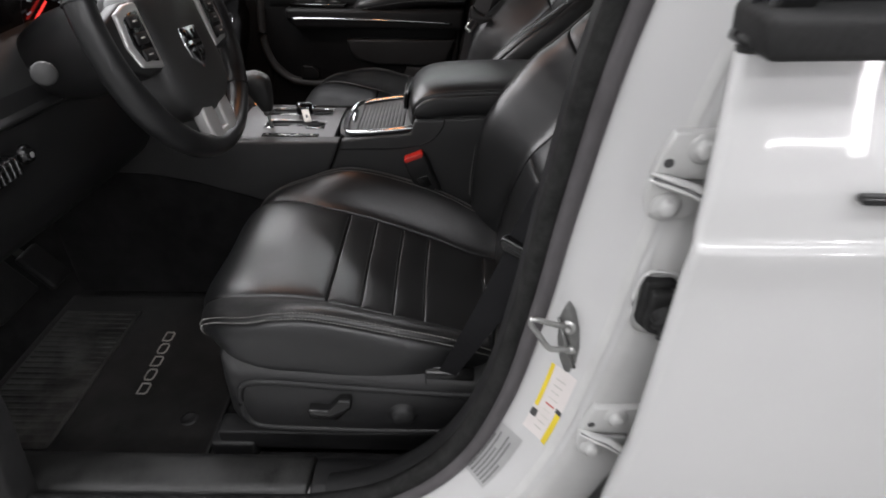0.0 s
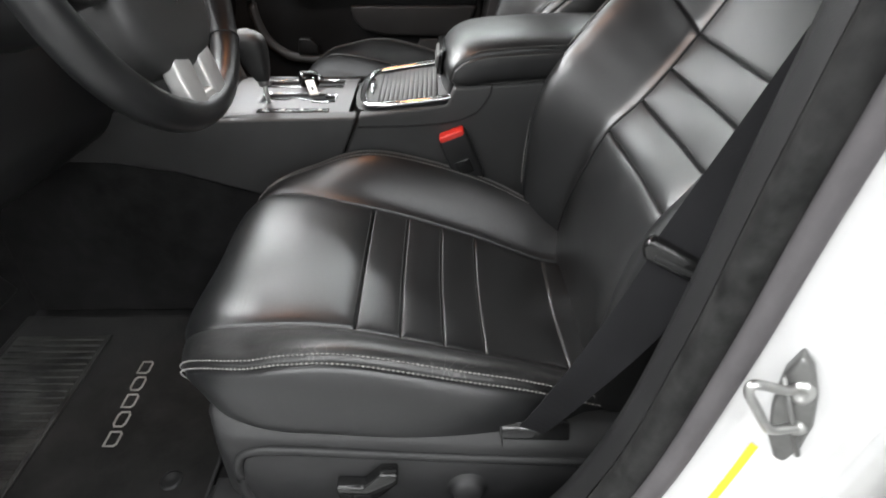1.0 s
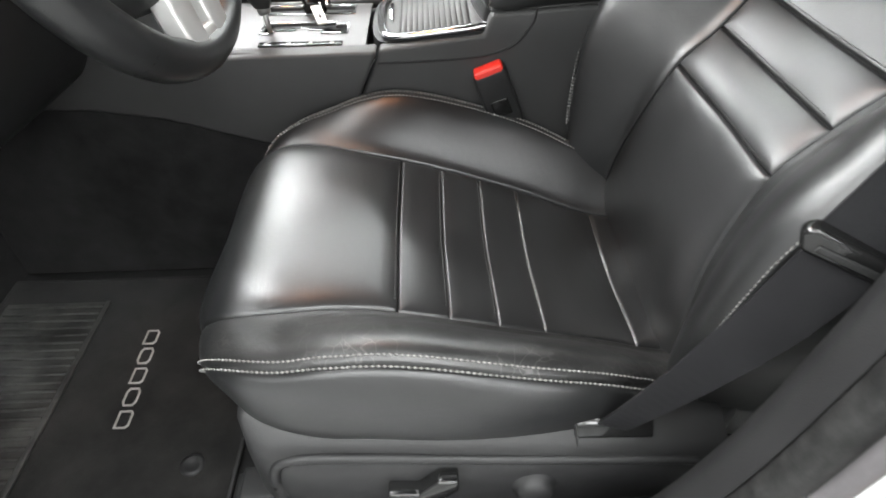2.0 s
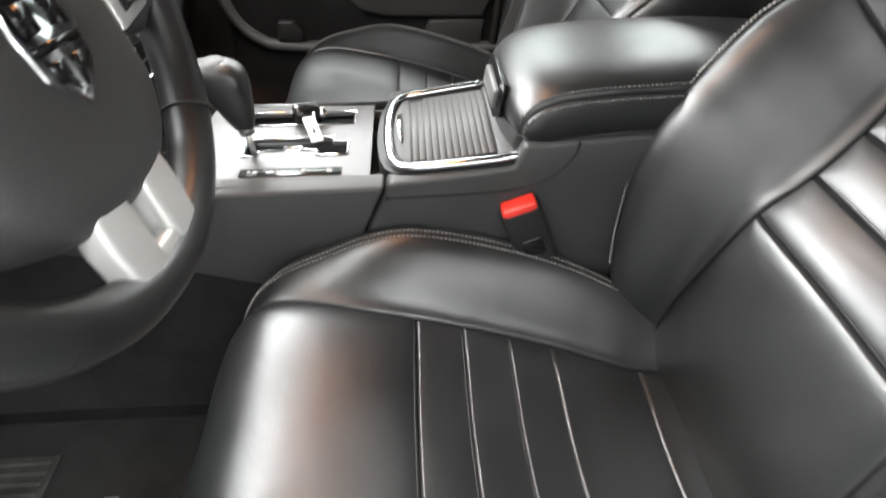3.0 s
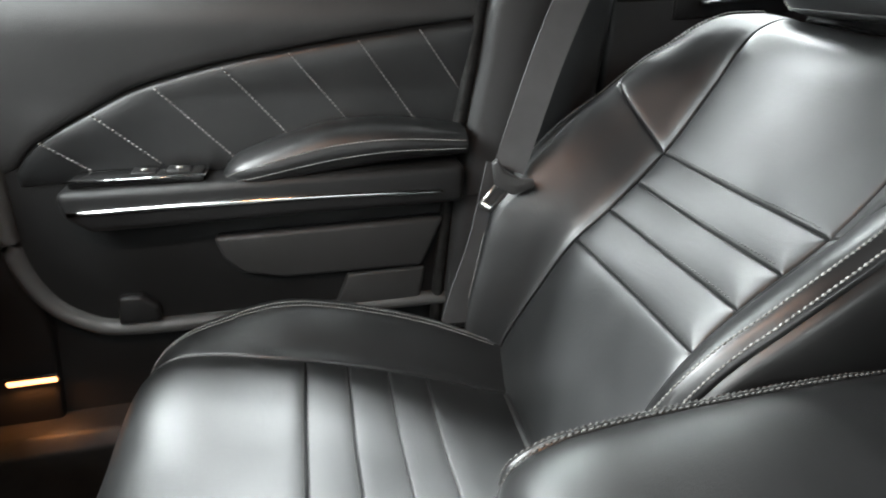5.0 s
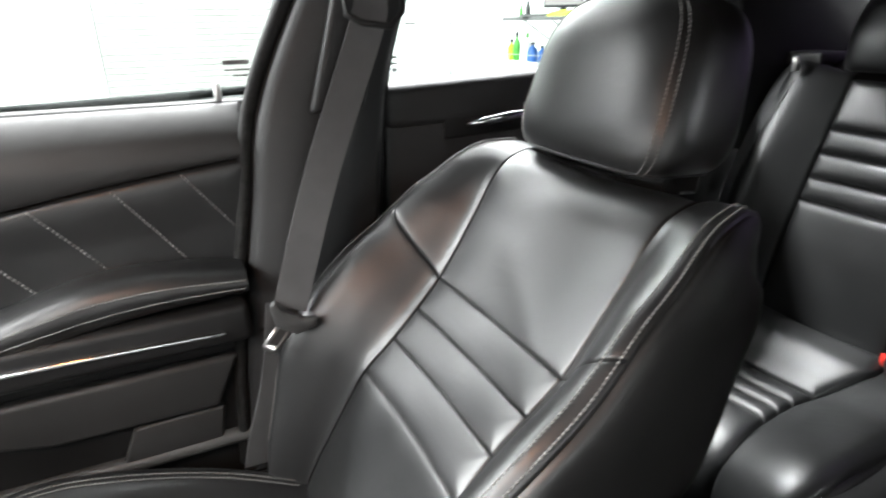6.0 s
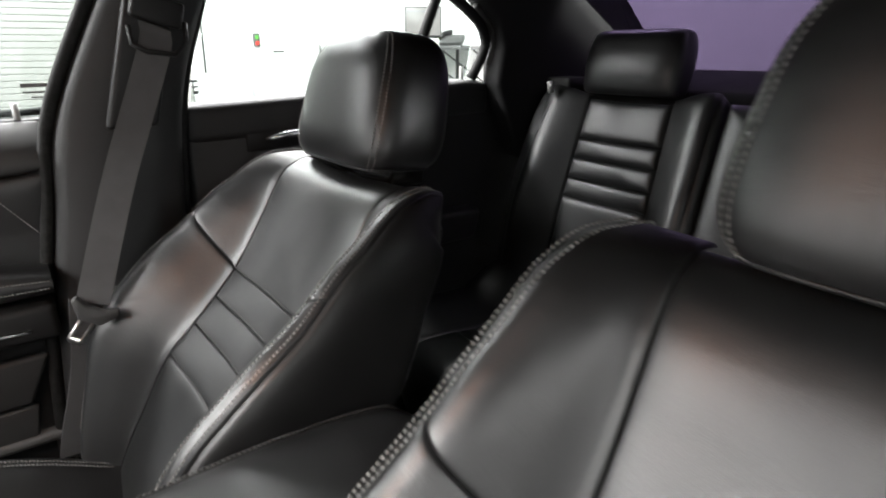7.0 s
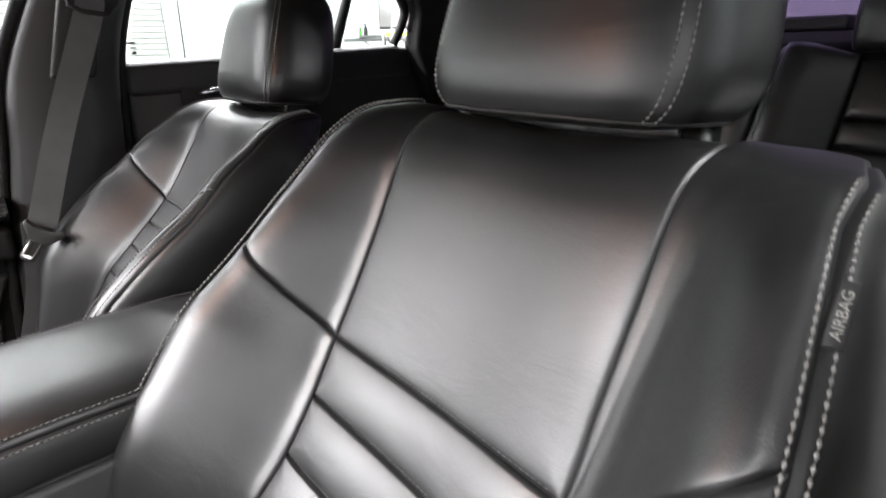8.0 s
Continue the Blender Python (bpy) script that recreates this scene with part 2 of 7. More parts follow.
def box(x0, x1, y0, y1, z0, z1, bevel=0.004, seg=2, bm=None):
    own = bm or bmesh.new()
    res = bmesh.ops.create_cube(own, size=1)
    vs = res["verts"]
    for v in vs:
        v.co = Vector(((x0 + x1) / 2 + v.co.x * (x1 - x0), (y0 + y1) / 2 + v.co.y * (y1 - y0), (z0 + z1) / 2 + v.co.z * (z1 - z0)))
    if bevel:
        edges = list({e for v in vs for e in v.link_edges})
        bmesh.ops.bevel(own, geom=edges, offset=bevel, segments=seg, profile=0.5, affect="EDGES")
    return own


def moved(bm, m):
    bmesh.ops.transform(bm, matrix=m, verts=bm.verts)
    return bm


def prism(points, axis, lo, hi, bevel=0.004, seg=2):
    """A polygon in the plane across axis (points in the order of the other two axes), extruded from lo to hi."""
    bm = bmesh.new()

    def at(p, h):
        return (h, p[0], p[1]) if axis == "x" else (p[0], h, p[1]) if axis == "y" else (p[0], p[1], h)
    a = [bm.verts.new(at(p, lo)) for p in points]
    b = [bm.verts.new(at(p, hi)) for p in points]
    n = len(points)
    bm.faces.new(a)
    bm.faces.new(b[::-1])
    for i in range(n):
        bm.faces.new((a[i], b[i], b[(i + 1) % n], a[(i + 1) % n]))
    bmesh.ops.recalc_face_normals(bm, faces=bm.faces)
    if bevel:
        edges = [e for e in bm.edges if e.calc_face_angle(0) > 0.5]
        bmesh.ops.bevel(bm, geom=edges, offset=bevel, segments=seg, profile=0.5, affect="EDGES", clamp_overlap=True)
    return bm


def catmull(points, n=24, closed=False):
    """A smooth curve through the points."""
    p = np.array(points, float)
    q = np.vstack([p[-1], p, p[0], p[1]]) if closed else np.vstack([2 * p[0] - p[1], p, 2 * p[-1] - p[-2]])
    out = []
    for i in range(1, len(q) - 2):
        t = np.linspace(0, 1, n, endpoint=False)[:, None]
        a, b, c, d = q[i - 1], q[i], q[i + 1], q[i + 2]
        out.append(0.5 * (2 * b + (c - a) * t + (2 * a - 5 * b + 4 * c - d) * t ** 2 + (3 * b - a - 3 * c + d) * t ** 3))
    if not closed:
        out.append(p[-1:])
    return np.vstack(out)


def tube(path, radius, sides=10, closed=False, flat=1.0, up=(0, 0, 1)):
    """A round or flattened bar along a path; radius may be a list."""
    p = np.array(path, float)
    n = len(p)
    t = np.roll(p, -1, 0) - np.roll(p, 1, 0)
    if not closed:
        t[0], t[-1] = p[1] - p[0], p[-1] - p[-2]
    t /= np.linalg.norm(t, axis=1)[:, None] + 1e-12
    ref = np.array(up, float)
    e1 = np.cross(t, ref)
    bad = np.linalg.norm(e1, axis=1) < 1e-4
    e1[bad] = np.cross(t[bad], np.array((0.3, 1.0, 0.2)))
    e1 /= np.linalg.norm(e1, axis=1)[:, None]
    e2 = np.cross(e1, t)
    r = np.broadcast_to(np.array(radius, float), (n,))[:, None, None]
    a = np.linspace(0, 2 * np.pi, sides, endpoint=False)[None, :, None]
    ring = p[:, None] + r * (np.cos(a) * e1[:, None] + flat * np.sin(a) * e2[:, None])
    if closed:
        ring = np.concatenate([ring, ring[:1]])
    bm = grid_mesh(ring, close=True)
    if not closed:
        bm.verts.ensure_lookup_table()
        for k in (0, n - 1):
            bm.faces.new([bm.verts[k * sides + j] for j in range(sides)])
    bmesh.ops.remove_doubles(bm, verts=bm.verts, dist=1e-6)
    bmesh.ops.recalc_face_normals(bm, faces=bm.faces)
    return bm


def lathe(profile, axis_pose, sides=28):
    """A body of revolution: profile rows (radius, height), turned about the local z of axis_pose."""
    a = np.linspace(0, 2 * np.pi, sides, endpoint=False)
    P = np.array([[(r * math.cos(t), r * math.sin(t), h) for t in a] for r, h in profile])
    bm = grid_mesh(P, close=True)
    bmesh.ops.remove_doubles(bm, verts=bm.verts, dist=1e-6)
    bmesh.ops.recalc_face_normals(bm, faces=bm.faces)
    return moved(bm, axis_pose)


def stitch_rows(paths, pitch=0.0048, length=0.0036, radius=0.0009):
    """Rows of single short threads along paths, joined into one mesh."""
    verts, faces = [], []
    for path in paths:
        p = np.array(path, float)
        seg = np.linalg.norm(np.diff(p, axis=0), axis=1)
        s = np.r_[0, np.cumsum(seg)]
        for k in np.arange(pitch / 2, s[-1] - pitch / 2, pitch):
            a = np.array([np.interp(k - length / 2, s, p[:, i]) for i in range(3)])
            b = np.array([np.interp(k + length / 2, s, p[:, i]) for i in range(3)])
            d = b - a
            d /= np.linalg.norm(d) + 1e-12
            e = np.cross(d, (0.31, 0.52, 0.8))
            e /= np.linalg.norm(e) + 1e-12
            g = np.cross(d, e)
            mid = (a + b) / 2
            i0 = len(verts)
            ring = [e, g, -e, -g]
            verts.append(tuple(a - d * radius))
            verts += [tuple(mid + radius * 1.25 * r) for r in ring]
            verts.append(tuple(b + d * radius))
            for j in range(4):
                k2 = (j + 1) % 4
                faces.append((i0, i0 + 1 + k2, i0 + 1 + j))
                faces.append((i0 + 5, i0 + 1 + j, i0 + 1 + k2))
    bm = bmesh.new()
    vs = [bm.verts.new(v) for v in verts]
    for f in faces:
        bm.faces.new([vs[i] for i in f])
    return bm


def pad(P, uv, na=40, nb=40, puff=0.006, edge=0.012, sink=0.006, groove=0.0022):
    """An upholstered panel: the patch of surface P that uv() maps the unit square to, swelling from its seams."""
    # nodes crowd towards the seams
    def spread(n):
        t = np.linspace(0, 1, n)
        return t - 0.6 * np.sin(2 * np.pi * t) / (2 * np.pi)
    a, b = np.meshgrid(spread(na), spread(nb), indexing="ij")
    u, v = uv(a, b)
    X = P(u, v)
    da = np.linalg.norm(np.diff(X, axis=0), axis=2)
    db = np.linalg.norm(np.diff(X, axis=1), axis=2)
    la = np.vstack([np.zeros((1, nb)), np.cumsum(da, 0)])
    lb = np.hstack([np.zeros((na, 1)), np.cumsum(db, 1)])
    d = np.minimum(np.minimum(la, la[-1:] - la), np.minimum(lb, lb[:, -1:] - lb))
    N = np.cross(np.gradient(X, axis=0), np.gradient(X, axis=1))
    N /= np.linalg.norm(N, axis=2)[..., None] + 1e-12
    h = puff * (1 - np.exp(-(d / (0.68 * edge)) ** 1.2)) - sink * np.exp(-(d / groove) ** 2)
    return X, N, h


def pad_mesh(P, uv, out, **kw):
    """The mesh of a pad; out: a vector that roughly points outwards."""
    X, N, h = pad(P, uv, **kw)
    sign = np.sign((N * np.array(out)).sum(2).mean())
    Y = X + N * (h * sign)[..., None]
    bm = grid_mesh(Y)
    if sign < 0:
        bmesh.ops.reverse_faces(bm, faces=bm.faces)
    return bm


class Profile:
    """A curve in the xz plane, sampled by arc length, with its normal to the left of its course."""

    def __init__(self, points):
        c = catmull(points, 40)
        s = np.r_[0, np.cumsum(np.linalg.norm(np.diff(c, axis=0), axis=1))]
        self.s, self.c, self.length = s, c, s[-1]
        t = np.gradient(c, s, axis=0)
        t /= np.linalg.norm(t, axis=1)[:, None]
        self.n = np.stack([-t[:, 1], t[:, 0]], 1)

    def at(self, u):
        """The point at arc length u; below 0 the curve runs on straight."""
        run = (self.c[1] - self.c[0]) / (self.s[1] - self.s[0])
        under = np.minimum(u, 0.0)
        return np.interp(u, self.s, self.c[:, 0]) + under * run[0], np.interp(u, self.s, self.c[:, 1]) + under * run[1]

    def normal(self, u):
        return np.interp(u, self.s, self.n[:, 0]), np.interp(u, self.s, self.n[:, 1])

    def find(self, z, x=None):
        """The arc length at which the curve passes nearest to a point."""
        k = np.argmin((self.c[:, 1] - z) ** 2 + (0 if x is None else (self.c[:, 0] - x) ** 2))
        return self.s[k]


class Upholstery:
    """A seat surface: a profile in xz, widened along y, with side bolsters that swell along the profile's normal."""

    def __init__(self, profile, inner, outer, rise, sweep=None, shift=0.0):
        self.p, self.inner, self.outer, self.rise, self.sweep, self.shift = profile, inner, outer, rise, sweep, shift

    def __call__(self, u, v):
        u, v = np.broadcast_arrays(np.asarray(u, float), np.asarray(v, float))
        x, z = self.p.at(u)
        nx, nz = self.p.normal(u)
        wi, wo, r = self.inner(u), self.outer(u), self.rise(u)
        t = (np.abs(v) - wi) / (wo - wi)
        bump = np.interp(t, BUMP_T, BUMP_H)
        d = r * bump - 0.006 * np.cos(np.clip(v / wi, -1, 1) * np.pi / 2) ** 2
        over = np.clip(np.abs(v) - wo, 0, None)
        d = d - over * 0.98
        y = np.sign(v) * (np.minimum(np.abs(v), wo) + 0.012 * (1 - np.exp(-over / 0.015)))
        back = self.sweep(u) * np.clip(np.abs(v) / wo, 0, 1) ** 3 if self.sweep else 0.0
        return np.stack([x + nx * d + back, y + self.shift, z + nz * d], -1)


bt = catmull([(0, 0), (0.15, 0.10), (0.4, 0.52), (0.65, 0.88), (0.84, 1.0), (1.0, 0.92), (1.2, 0.84)], 20)
BUMP_T, BUMP_H = np.r_[-9, bt[:, 0], 9], np.r_[0, bt[:, 1], 0.80]


def lerp(a, b, t):
    return a + (b - a) * t


def curve_fn(us, vs):
    """A smooth function through a few rows."""
    c = catmull(list(zip(us, vs)), 20)
    return lambda u: np.interp(u, c[:, 0], c[:, 1])


# ---- front seats ----
CUSHION = Profile([(-0.335, 0.47), (-0.366, 0.515), (-0.374, 0.56), (-0.350, 0.598), (-0.29, 0.608), (-0.17, 0.590), (-0.02, 0.544), (0.035, 0.524), (0.095, 0.502), (0.15, 0.492)])
BACK = Profile([(0.122, 0.525), (0.128, 0.58), (0.143, 0.640), (0.171, 0.712), (0.209, 0.757), (0.274, 0.840), (0.324, 0.925), (0.359, 0.990), (0.386, 1.018), (0.428, 1.026), (0.475, 1.006), (0.49, 0.96)])
SC = Upholstery(
    CUSHION,
    curve_fn((0, 0.08, 0.15, 0.21, 0.30, 0.45, 0.58), (0.128, 0.132, 0.148, 0.148, 0.136, 0.130, 0.118)),
    curve_fn((0, 0.06, 0.10, 0.14, 0.19, 0.25, 0.32, 0.45, 0.60), (0.140, 0.148, 0.172, 0.198, 0.219, 0.231, 0.236, 0.232, 0.212)),
    curve_fn((0, 0.09, 0.13, 0.17, 0.22, 0.27, 0.33, 0.45, 0.52, 0.60), (0.0, 0.0, 0.001, 0.005, 0.017, 0.038, 0.054, 0.060, 0.058, 0.050)),
    sweep=curve_fn((0, 0.12, 0.20, 0.30, 0.40, 0.60), (0.020, 0.024, 0.020, 0.004, 0.0, 0.0)),
)
# the passenger cushion is set higher between lower bolsters
SC_PASSENGER = Upholstery(SC.p, SC.inner, SC.outer, lambda u: 0.62 * SC.rise(u), sweep=SC.sweep)
# the passenger backrest leans further and stands lower
BACK_PASSENGER = Profile([(0.085, 0.53), (0.106, 0.58), (0.138, 0.640), (0.180, 0.718), (0.223, 0.763), (0.296, 0.834), (0.350, 0.910), (0.383, 0.962), (0.410, 0.985), (0.450, 0.992), (0.490, 0.970), (0.505, 0.92)])


def back_surface(prof, bj, btop, shift, trim=0.0):
    bl = prof.length
    # the driver's insert tapers more towards the cushion
    low = (0.152, 0.143, 0.128, 0.127) if trim else (0.138, 0.122, 0.116, 0.122)
    return Upholstery(
        prof,
        curve_fn((0, 0.12, 0.24, 0.30, bj, bj + 0.1, btop, btop + 0.05, bl), (*low, 0.133, 0.137, 0.141, 0.143, 0.142)),
        curve_fn((0, 0.10, 0.20, 0.30, bj, bj + 0.08, btop - 0.05, btop, btop + 0.05, bl), (0.176, 0.205, 0.233 - 0.6 * trim, 0.249 - trim, 0.248 - trim, 0.236 - 0.7 * trim, 0.218, 0.203, 0.188, 0.185)),
        curve_fn((0, 0.08, 0.2, 0.30, bj, bj + 0.08, btop - 0.05, btop, btop + 0.04, bl), (0.045, 0.065, 0.088, 0.090, 0.080, 0.060, 0.032, 0.010, 0.002, 0.0)),
        shift=shift,
    )


def band(u0, u1, v0, v1):
    """A patch between fixed courses; each bound is a number or a function of the other running value."""
    def uv(a, b):
        u = lerp(u0, u1, a)
        lo = v0(u) if callable(v0) else v0
        hi = v1(u) if callable(v1) else v1
        return u, lerp(lo, hi, b)
    return uv


def seam_rows(S, u0, u1, width, side_sign, offs, lift, n=180, back=(-0.05, 0, 0.05)):
    """Stitch paths beside an edge seam, lifted off the surface along its normal."""
    u = np.linspace(u0, u1, n)
    rows = []
    for off in offs:
        v = side_sign * (width(u) + off)
        X = S(u, v)
        N = np.cross(S(u + 2e-3, v) - S(u - 2e-3, v), S(u, v + 2e-3) - S(u, v - 2e-3))
        N /= np.linalg.norm(N, axis=1)[:, None] + 1e-12
        inside = S(u, side_sign * np.maximum(width(u) - 0.05, 0.0)) - np.array(back)
        flip = np.sign((N * (X - inside)).sum(1, keepdims=True))
        rows.append(X + N * flip * lift)
    return rows


def cross_row(S, u, width, out, lift, n=60):
    """A stitch path that runs across a panel beside one of its seams."""
    w = float(width(np.array([u]))[0]) - 0.012
    v = np.linspace(-w, w, n)
    u = np.full(n, u)
    X = S(u, v)
    N = np.cross(S(u + 2e-3, v) - S(u - 2e-3, v), S(u, v + 2e-3) - S(u, v - 2e-3))
    N /= np.linalg.norm(N, axis=1)[:, None] + 1e-12
    return X + N * np.sign((N * np.array(out)).sum(1, keepdims=True)) * lift


def front_seat(side, label_extra):
    """side: +1 where the door is at greater y, -1 where it is at lesser y."""
    seat = thing("front_seat", label_extra, "car seat", "front seats", at=(0, 0.344 if side > 0 else -0.350, 0))
    up, fwd = (0, 0, 1), (-1, 0, 0.7)
    dy = 0.020 if side > 0 else 0.022
    prof = BACK_PASSENGER if side > 0 else BACK
    drop, lean = (0.045, 0.034) if side > 0 else (0.0, 0.0)
    BJ, BTOP = prof.find(0.834, 0.296) if side > 0 else prof.find(0.840, 0.274), prof.find(0.985, 0.410) if side > 0 else prof.find(1.018, 0.386)
    SBASE = back_surface(prof, BJ, BTOP, dy, 0.011 if side > 0 else 0.0)

    def SB(u, v):
        """The driver's outer bolster flares out and back towards the cushion."""
        P = np.array(SBASE(u, v), float)
        if side < 0:
            lo, hi = 0.75 * SBASE.inner(u), SBASE.outer(u)
            w = np.clip((v * side - lo) / (hi - lo), 0, 1)
            w = w * w * (3 - 2 * w)
            P[..., 0] += w * np.interp(u, (0.05, 0.11, 0.155, 0.20, 0.25, 0.33), (0.014, 0.014, 0.014, 0.012, 0.007, 0.0))
            P[..., 1] -= w * np.interp(u, (0.05, 0.11, 0.155, 0.20, 0.25, 0.33), (0.046, 0.044, 0.036, 0.027, 0.015, 0.0))
            # square shoulders, the outer one rounded off
            far = np.clip(np.abs(v) / SBASE.outer(u), 0, 1) ** 4
            P[..., 1] += far * np.where(v > 0, np.interp(u - BJ, (0.06, 0.10, 0.15, 0.182, 0.212), (0.0, 0.004, 0.011, 0.017, 0.021)), -np.interp(u - BJ, (0.182, 0.212), (0.0, 0.006)))
            P[..., 2] -= far * np.where(v > 0, 0.0, np.interp(u - BJ, (0.15, 0.212), (0.0, 0.007)))
        return P
    ci = SC.inner
    cushion = SC_PASSENGER if side > 0 else SC
    slide = np.array((-0.016, -0.014, 0.018)) if side > 0 else np.zeros(3)

    def CS(u, v):
        return cushion(u, v) + slide
    # cushion: plain front panel, three pleats, plain rear panel
    s1, s4 = CUSHION.find(0.590, -0.168), CUSHION.find(0.544, -0.015)
    s5 = CUSHION.find(0.503, 0.092)
    marks = [s1, lerp(s1, s4, 0.335), lerp(s1, s4, 0.67), s4]
    part("cushion_front_panel", pad_mesh(CS, band(0.0, s1, lambda u: -ci(u), ci), (-0.5, 0, 1), na=60, nb=52, puff=0.005, edge=0.018, sink=0.004, groove=0.0014), LEATHER, seat)
    for k in range(3):
        part("cushion_pleat", pad_mesh(CS, band(marks[k], marks[k + 1], lambda u: -ci(u), ci), up, na=40, nb=56, puff=0.0015, edge=0.012, sink=0.002, groove=0.0011), LEATHER, seat)
    part("cushion_rear_panel", pad_mesh(CS, band(s4, s5, lambda u: -ci(u), ci), up, na=40, nb=56, puff=0.0016, edge=0.012, sink=0.002, groove=0.0011), LEATHER, seat)
    part("cushion_rear_roll", pad_mesh(CS, band(s5, CUSHION.length, lambda u: -ci(u), ci), up, na=20, nb=48, puff=0.003, edge=0.008, sink=0.002, groove=0.0012), LEATHER, seat)
    for u in marks + [s5]:
        part("pleat_stitching", stitch_rows([cross_row(CS, u - 0.0045, ci, up, 0.0036)], 0.0050, 0.0034, 0.0006), DARK_THREAD, seat, "fine dark row of stitches")
    co = SC.outer
    for s in (-1, 1):
        part("cushion_bolster", pad_mesh(CS, band(0.015, CUSHION.length, lambda u: s * ci(u), lambda u: s * co(u)), (-0.3, 0, 1), na=90, nb=32, puff=0.0025, edge=0.009, sink=0.004, groove=0.0014), WORN if s == side and side < 0 else LEATHER, seat)
        part("cushion_side", pad_mesh(CS, band(0.0, CUSHION.length, lambda u: s * co(u), lambda u: s * (co(u) + 0.090)), (0, s, 0), na=80, nb=20, puff=0.004, edge=0.012), LEATHER, seat)
        near = side < 0 and s == side
        rows = seam_rows(CS, 0.03, CUSHION.length - 0.06, co, s, (-0.0070, 0.0005) if near else (-0.026, -0.019), 0.0036 if near else 0.0042)
        part("cushion_stitching", stitch_rows(rows), THREAD, seat, "pale double row of stitches")
    # backrest
    bo = SBASE.outer

    def bi(u):
        return SBASE.inner(u)

    def seam(u, s):
        """Half-width of the insert on one side; the driver's narrows on the door side towards its top."""
        return SBASE.inner(u) - (np.interp(u, (BJ, BJ + 0.05, BTOP), (0.004, 0.009, 0.016)) * np.clip((u - BJ + 0.06) / 0.06, 0, 1) if side < 0 and s == side else 0.0)
    uB, uC = (prof.find(0.765, 0.225), prof.find(0.724, 0.185)) if side > 0 else (prof.find(0.757, 0.209), prof.find(0.713, 0.169))
    uA = (uB + BJ) / 2
    part("backrest_top_panel", pad_mesh(SB, band(BJ, BTOP + 0.03, lambda u: -seam(u, -1), lambda u: seam(u, 1)), fwd, na=56, nb=60, puff=0.0016, edge=0.010, sink=0.0026, groove=0.0012), LEATHER, seat)
    m = [uC, uB, uA, BJ]
    for k in range(3):
        part("backrest_pleat", pad_mesh(SB, band(m[k], m[k + 1], lambda u: -bi(u), bi), fwd, na=36, nb=56, puff=0.0028, edge=0.015, sink=0.0035, groove=0.0013), LEATHER, seat)
    part("backrest_lower_panel", pad_mesh(SB, band(-0.05, uC, lambda u: -bi(u), bi), fwd, na=50, nb=56, puff=0.0026, edge=0.010, sink=0.003, groove=0.0012), LEATHER, seat)
    for u in m:
        part("pleat_stitching", stitch_rows([cross_row(SB, u + 0.0045, bi, fwd, 0.0044)], 0.0050, 0.0034, 0.0006), DARK_THREAD, seat, "fine dark row of stitches")
    notches = {s: prof.find(0.884, 0.328) if side > 0 else prof.find(0.884, 0.300) if s > 0 else prof.find(0.912, 0.317) for s in (-1, 1)}
    top_end = BTOP + 0.055
    for s in (-1, 1):
        def lower(a, b, s=s):
            u = lerp(-0.05, lerp(BJ, notches[s], b ** 1.2), a)
            return u, s * lerp(seam(u, s), bo(u), b)

        def upper(a, b, s=s):
            u = lerp(lerp(BJ, notches[s], b ** 1.2), top_end, a)
            return u, s * lerp(seam(u, s), bo(u), b)
        part("backrest_bolster", pad_mesh(SB, lower, (-1, 0, 0.5), na=90, nb=44, puff=0.0013, edge=0.007, sink=0.0026, groove=0.0012), LEATHER, seat)
        part("shoulder_panel", pad_mesh(SB, upper, (-1, 0, 0.5), na=60, nb=44, puff=0.0013, edge=0.007, sink=0.0026, groove=0.0012), LEATHER, seat)
        part("backrest_side", pad_mesh(SB, band(-0.05, top_end, lambda u: s * bo(u), lambda u: s * (bo(u) + lerp(0.15, 0.05, np.clip((u - BJ) / (top_end - BJ), 0, 1)))), (0, s, 0), na=80, nb=20, puff=0.004, edge=0.012), LEATHER_SMOOTH, seat)
        offs = (-0.0032, 0.0032) if s == side else (-0.014, -0.005) if side > 0 else (-0.010, -0.001)
        rows = seam_rows(SB, 0.06, BTOP - 0.004 if side < 0 and s == side else top_end - 0.01, bo, s, offs, 0.0036 if s == side else 0.0046, back=(-0.12, 0, 0.02))
        part("backrest_stitching", stitch_rows(rows, radius=0.0009 if s == side else 0.0010), THREAD, seat, "pale double row of stitches")
    # hard shell behind
    zz = np.array([(0.12, 0.46), (0.20, 0.55), (0.30, 0.72), (0.40, 0.88 - 0.3 * drop), (0.470 + 0.4 * lean, 0.96 - 0.9 * drop), (0.480 + 0.4 * lean, 0.985 - drop)])
    w = [0.21, 0.22, 0.215, 0.195, 0.165, 0.145]
    rows = []
    for (x, z), ww in zip(catmull(zz, 6), np.interp(np.linspace(0, 5, 31), range(6), w)):
        t = np.linspace(-1, 1, 25)
        rows.append(np.stack([x + 0.035 * (1 - np.abs(t) ** 4) - 0.01, dy + ww * t, np.full(25, z)], 1))
    part("back_shell", grid_mesh(np.array(rows)), PLASTIC, seat)
    # headrest with its two posts
    head = []
    for k in range(33):
        phi = math.radians(lerp(-84, 84, k / 32))
        sz = math.copysign(abs(math.sin(phi)) ** 0.62, phi)
        z = 0.0815 * sz
        f = (sz + 1) / 2
        r = math.cos(phi) ** (0.52 if phi > 0 else 0.26)
        wide = r * lerp(0.1235, 0.103, f)
        mid, half = lerp(-0.001, 0.028, f), r * lerp(0.0565, 0.052, f)
        ring = []
        for j in range(60):
            t = 2 * math.pi * j / 60
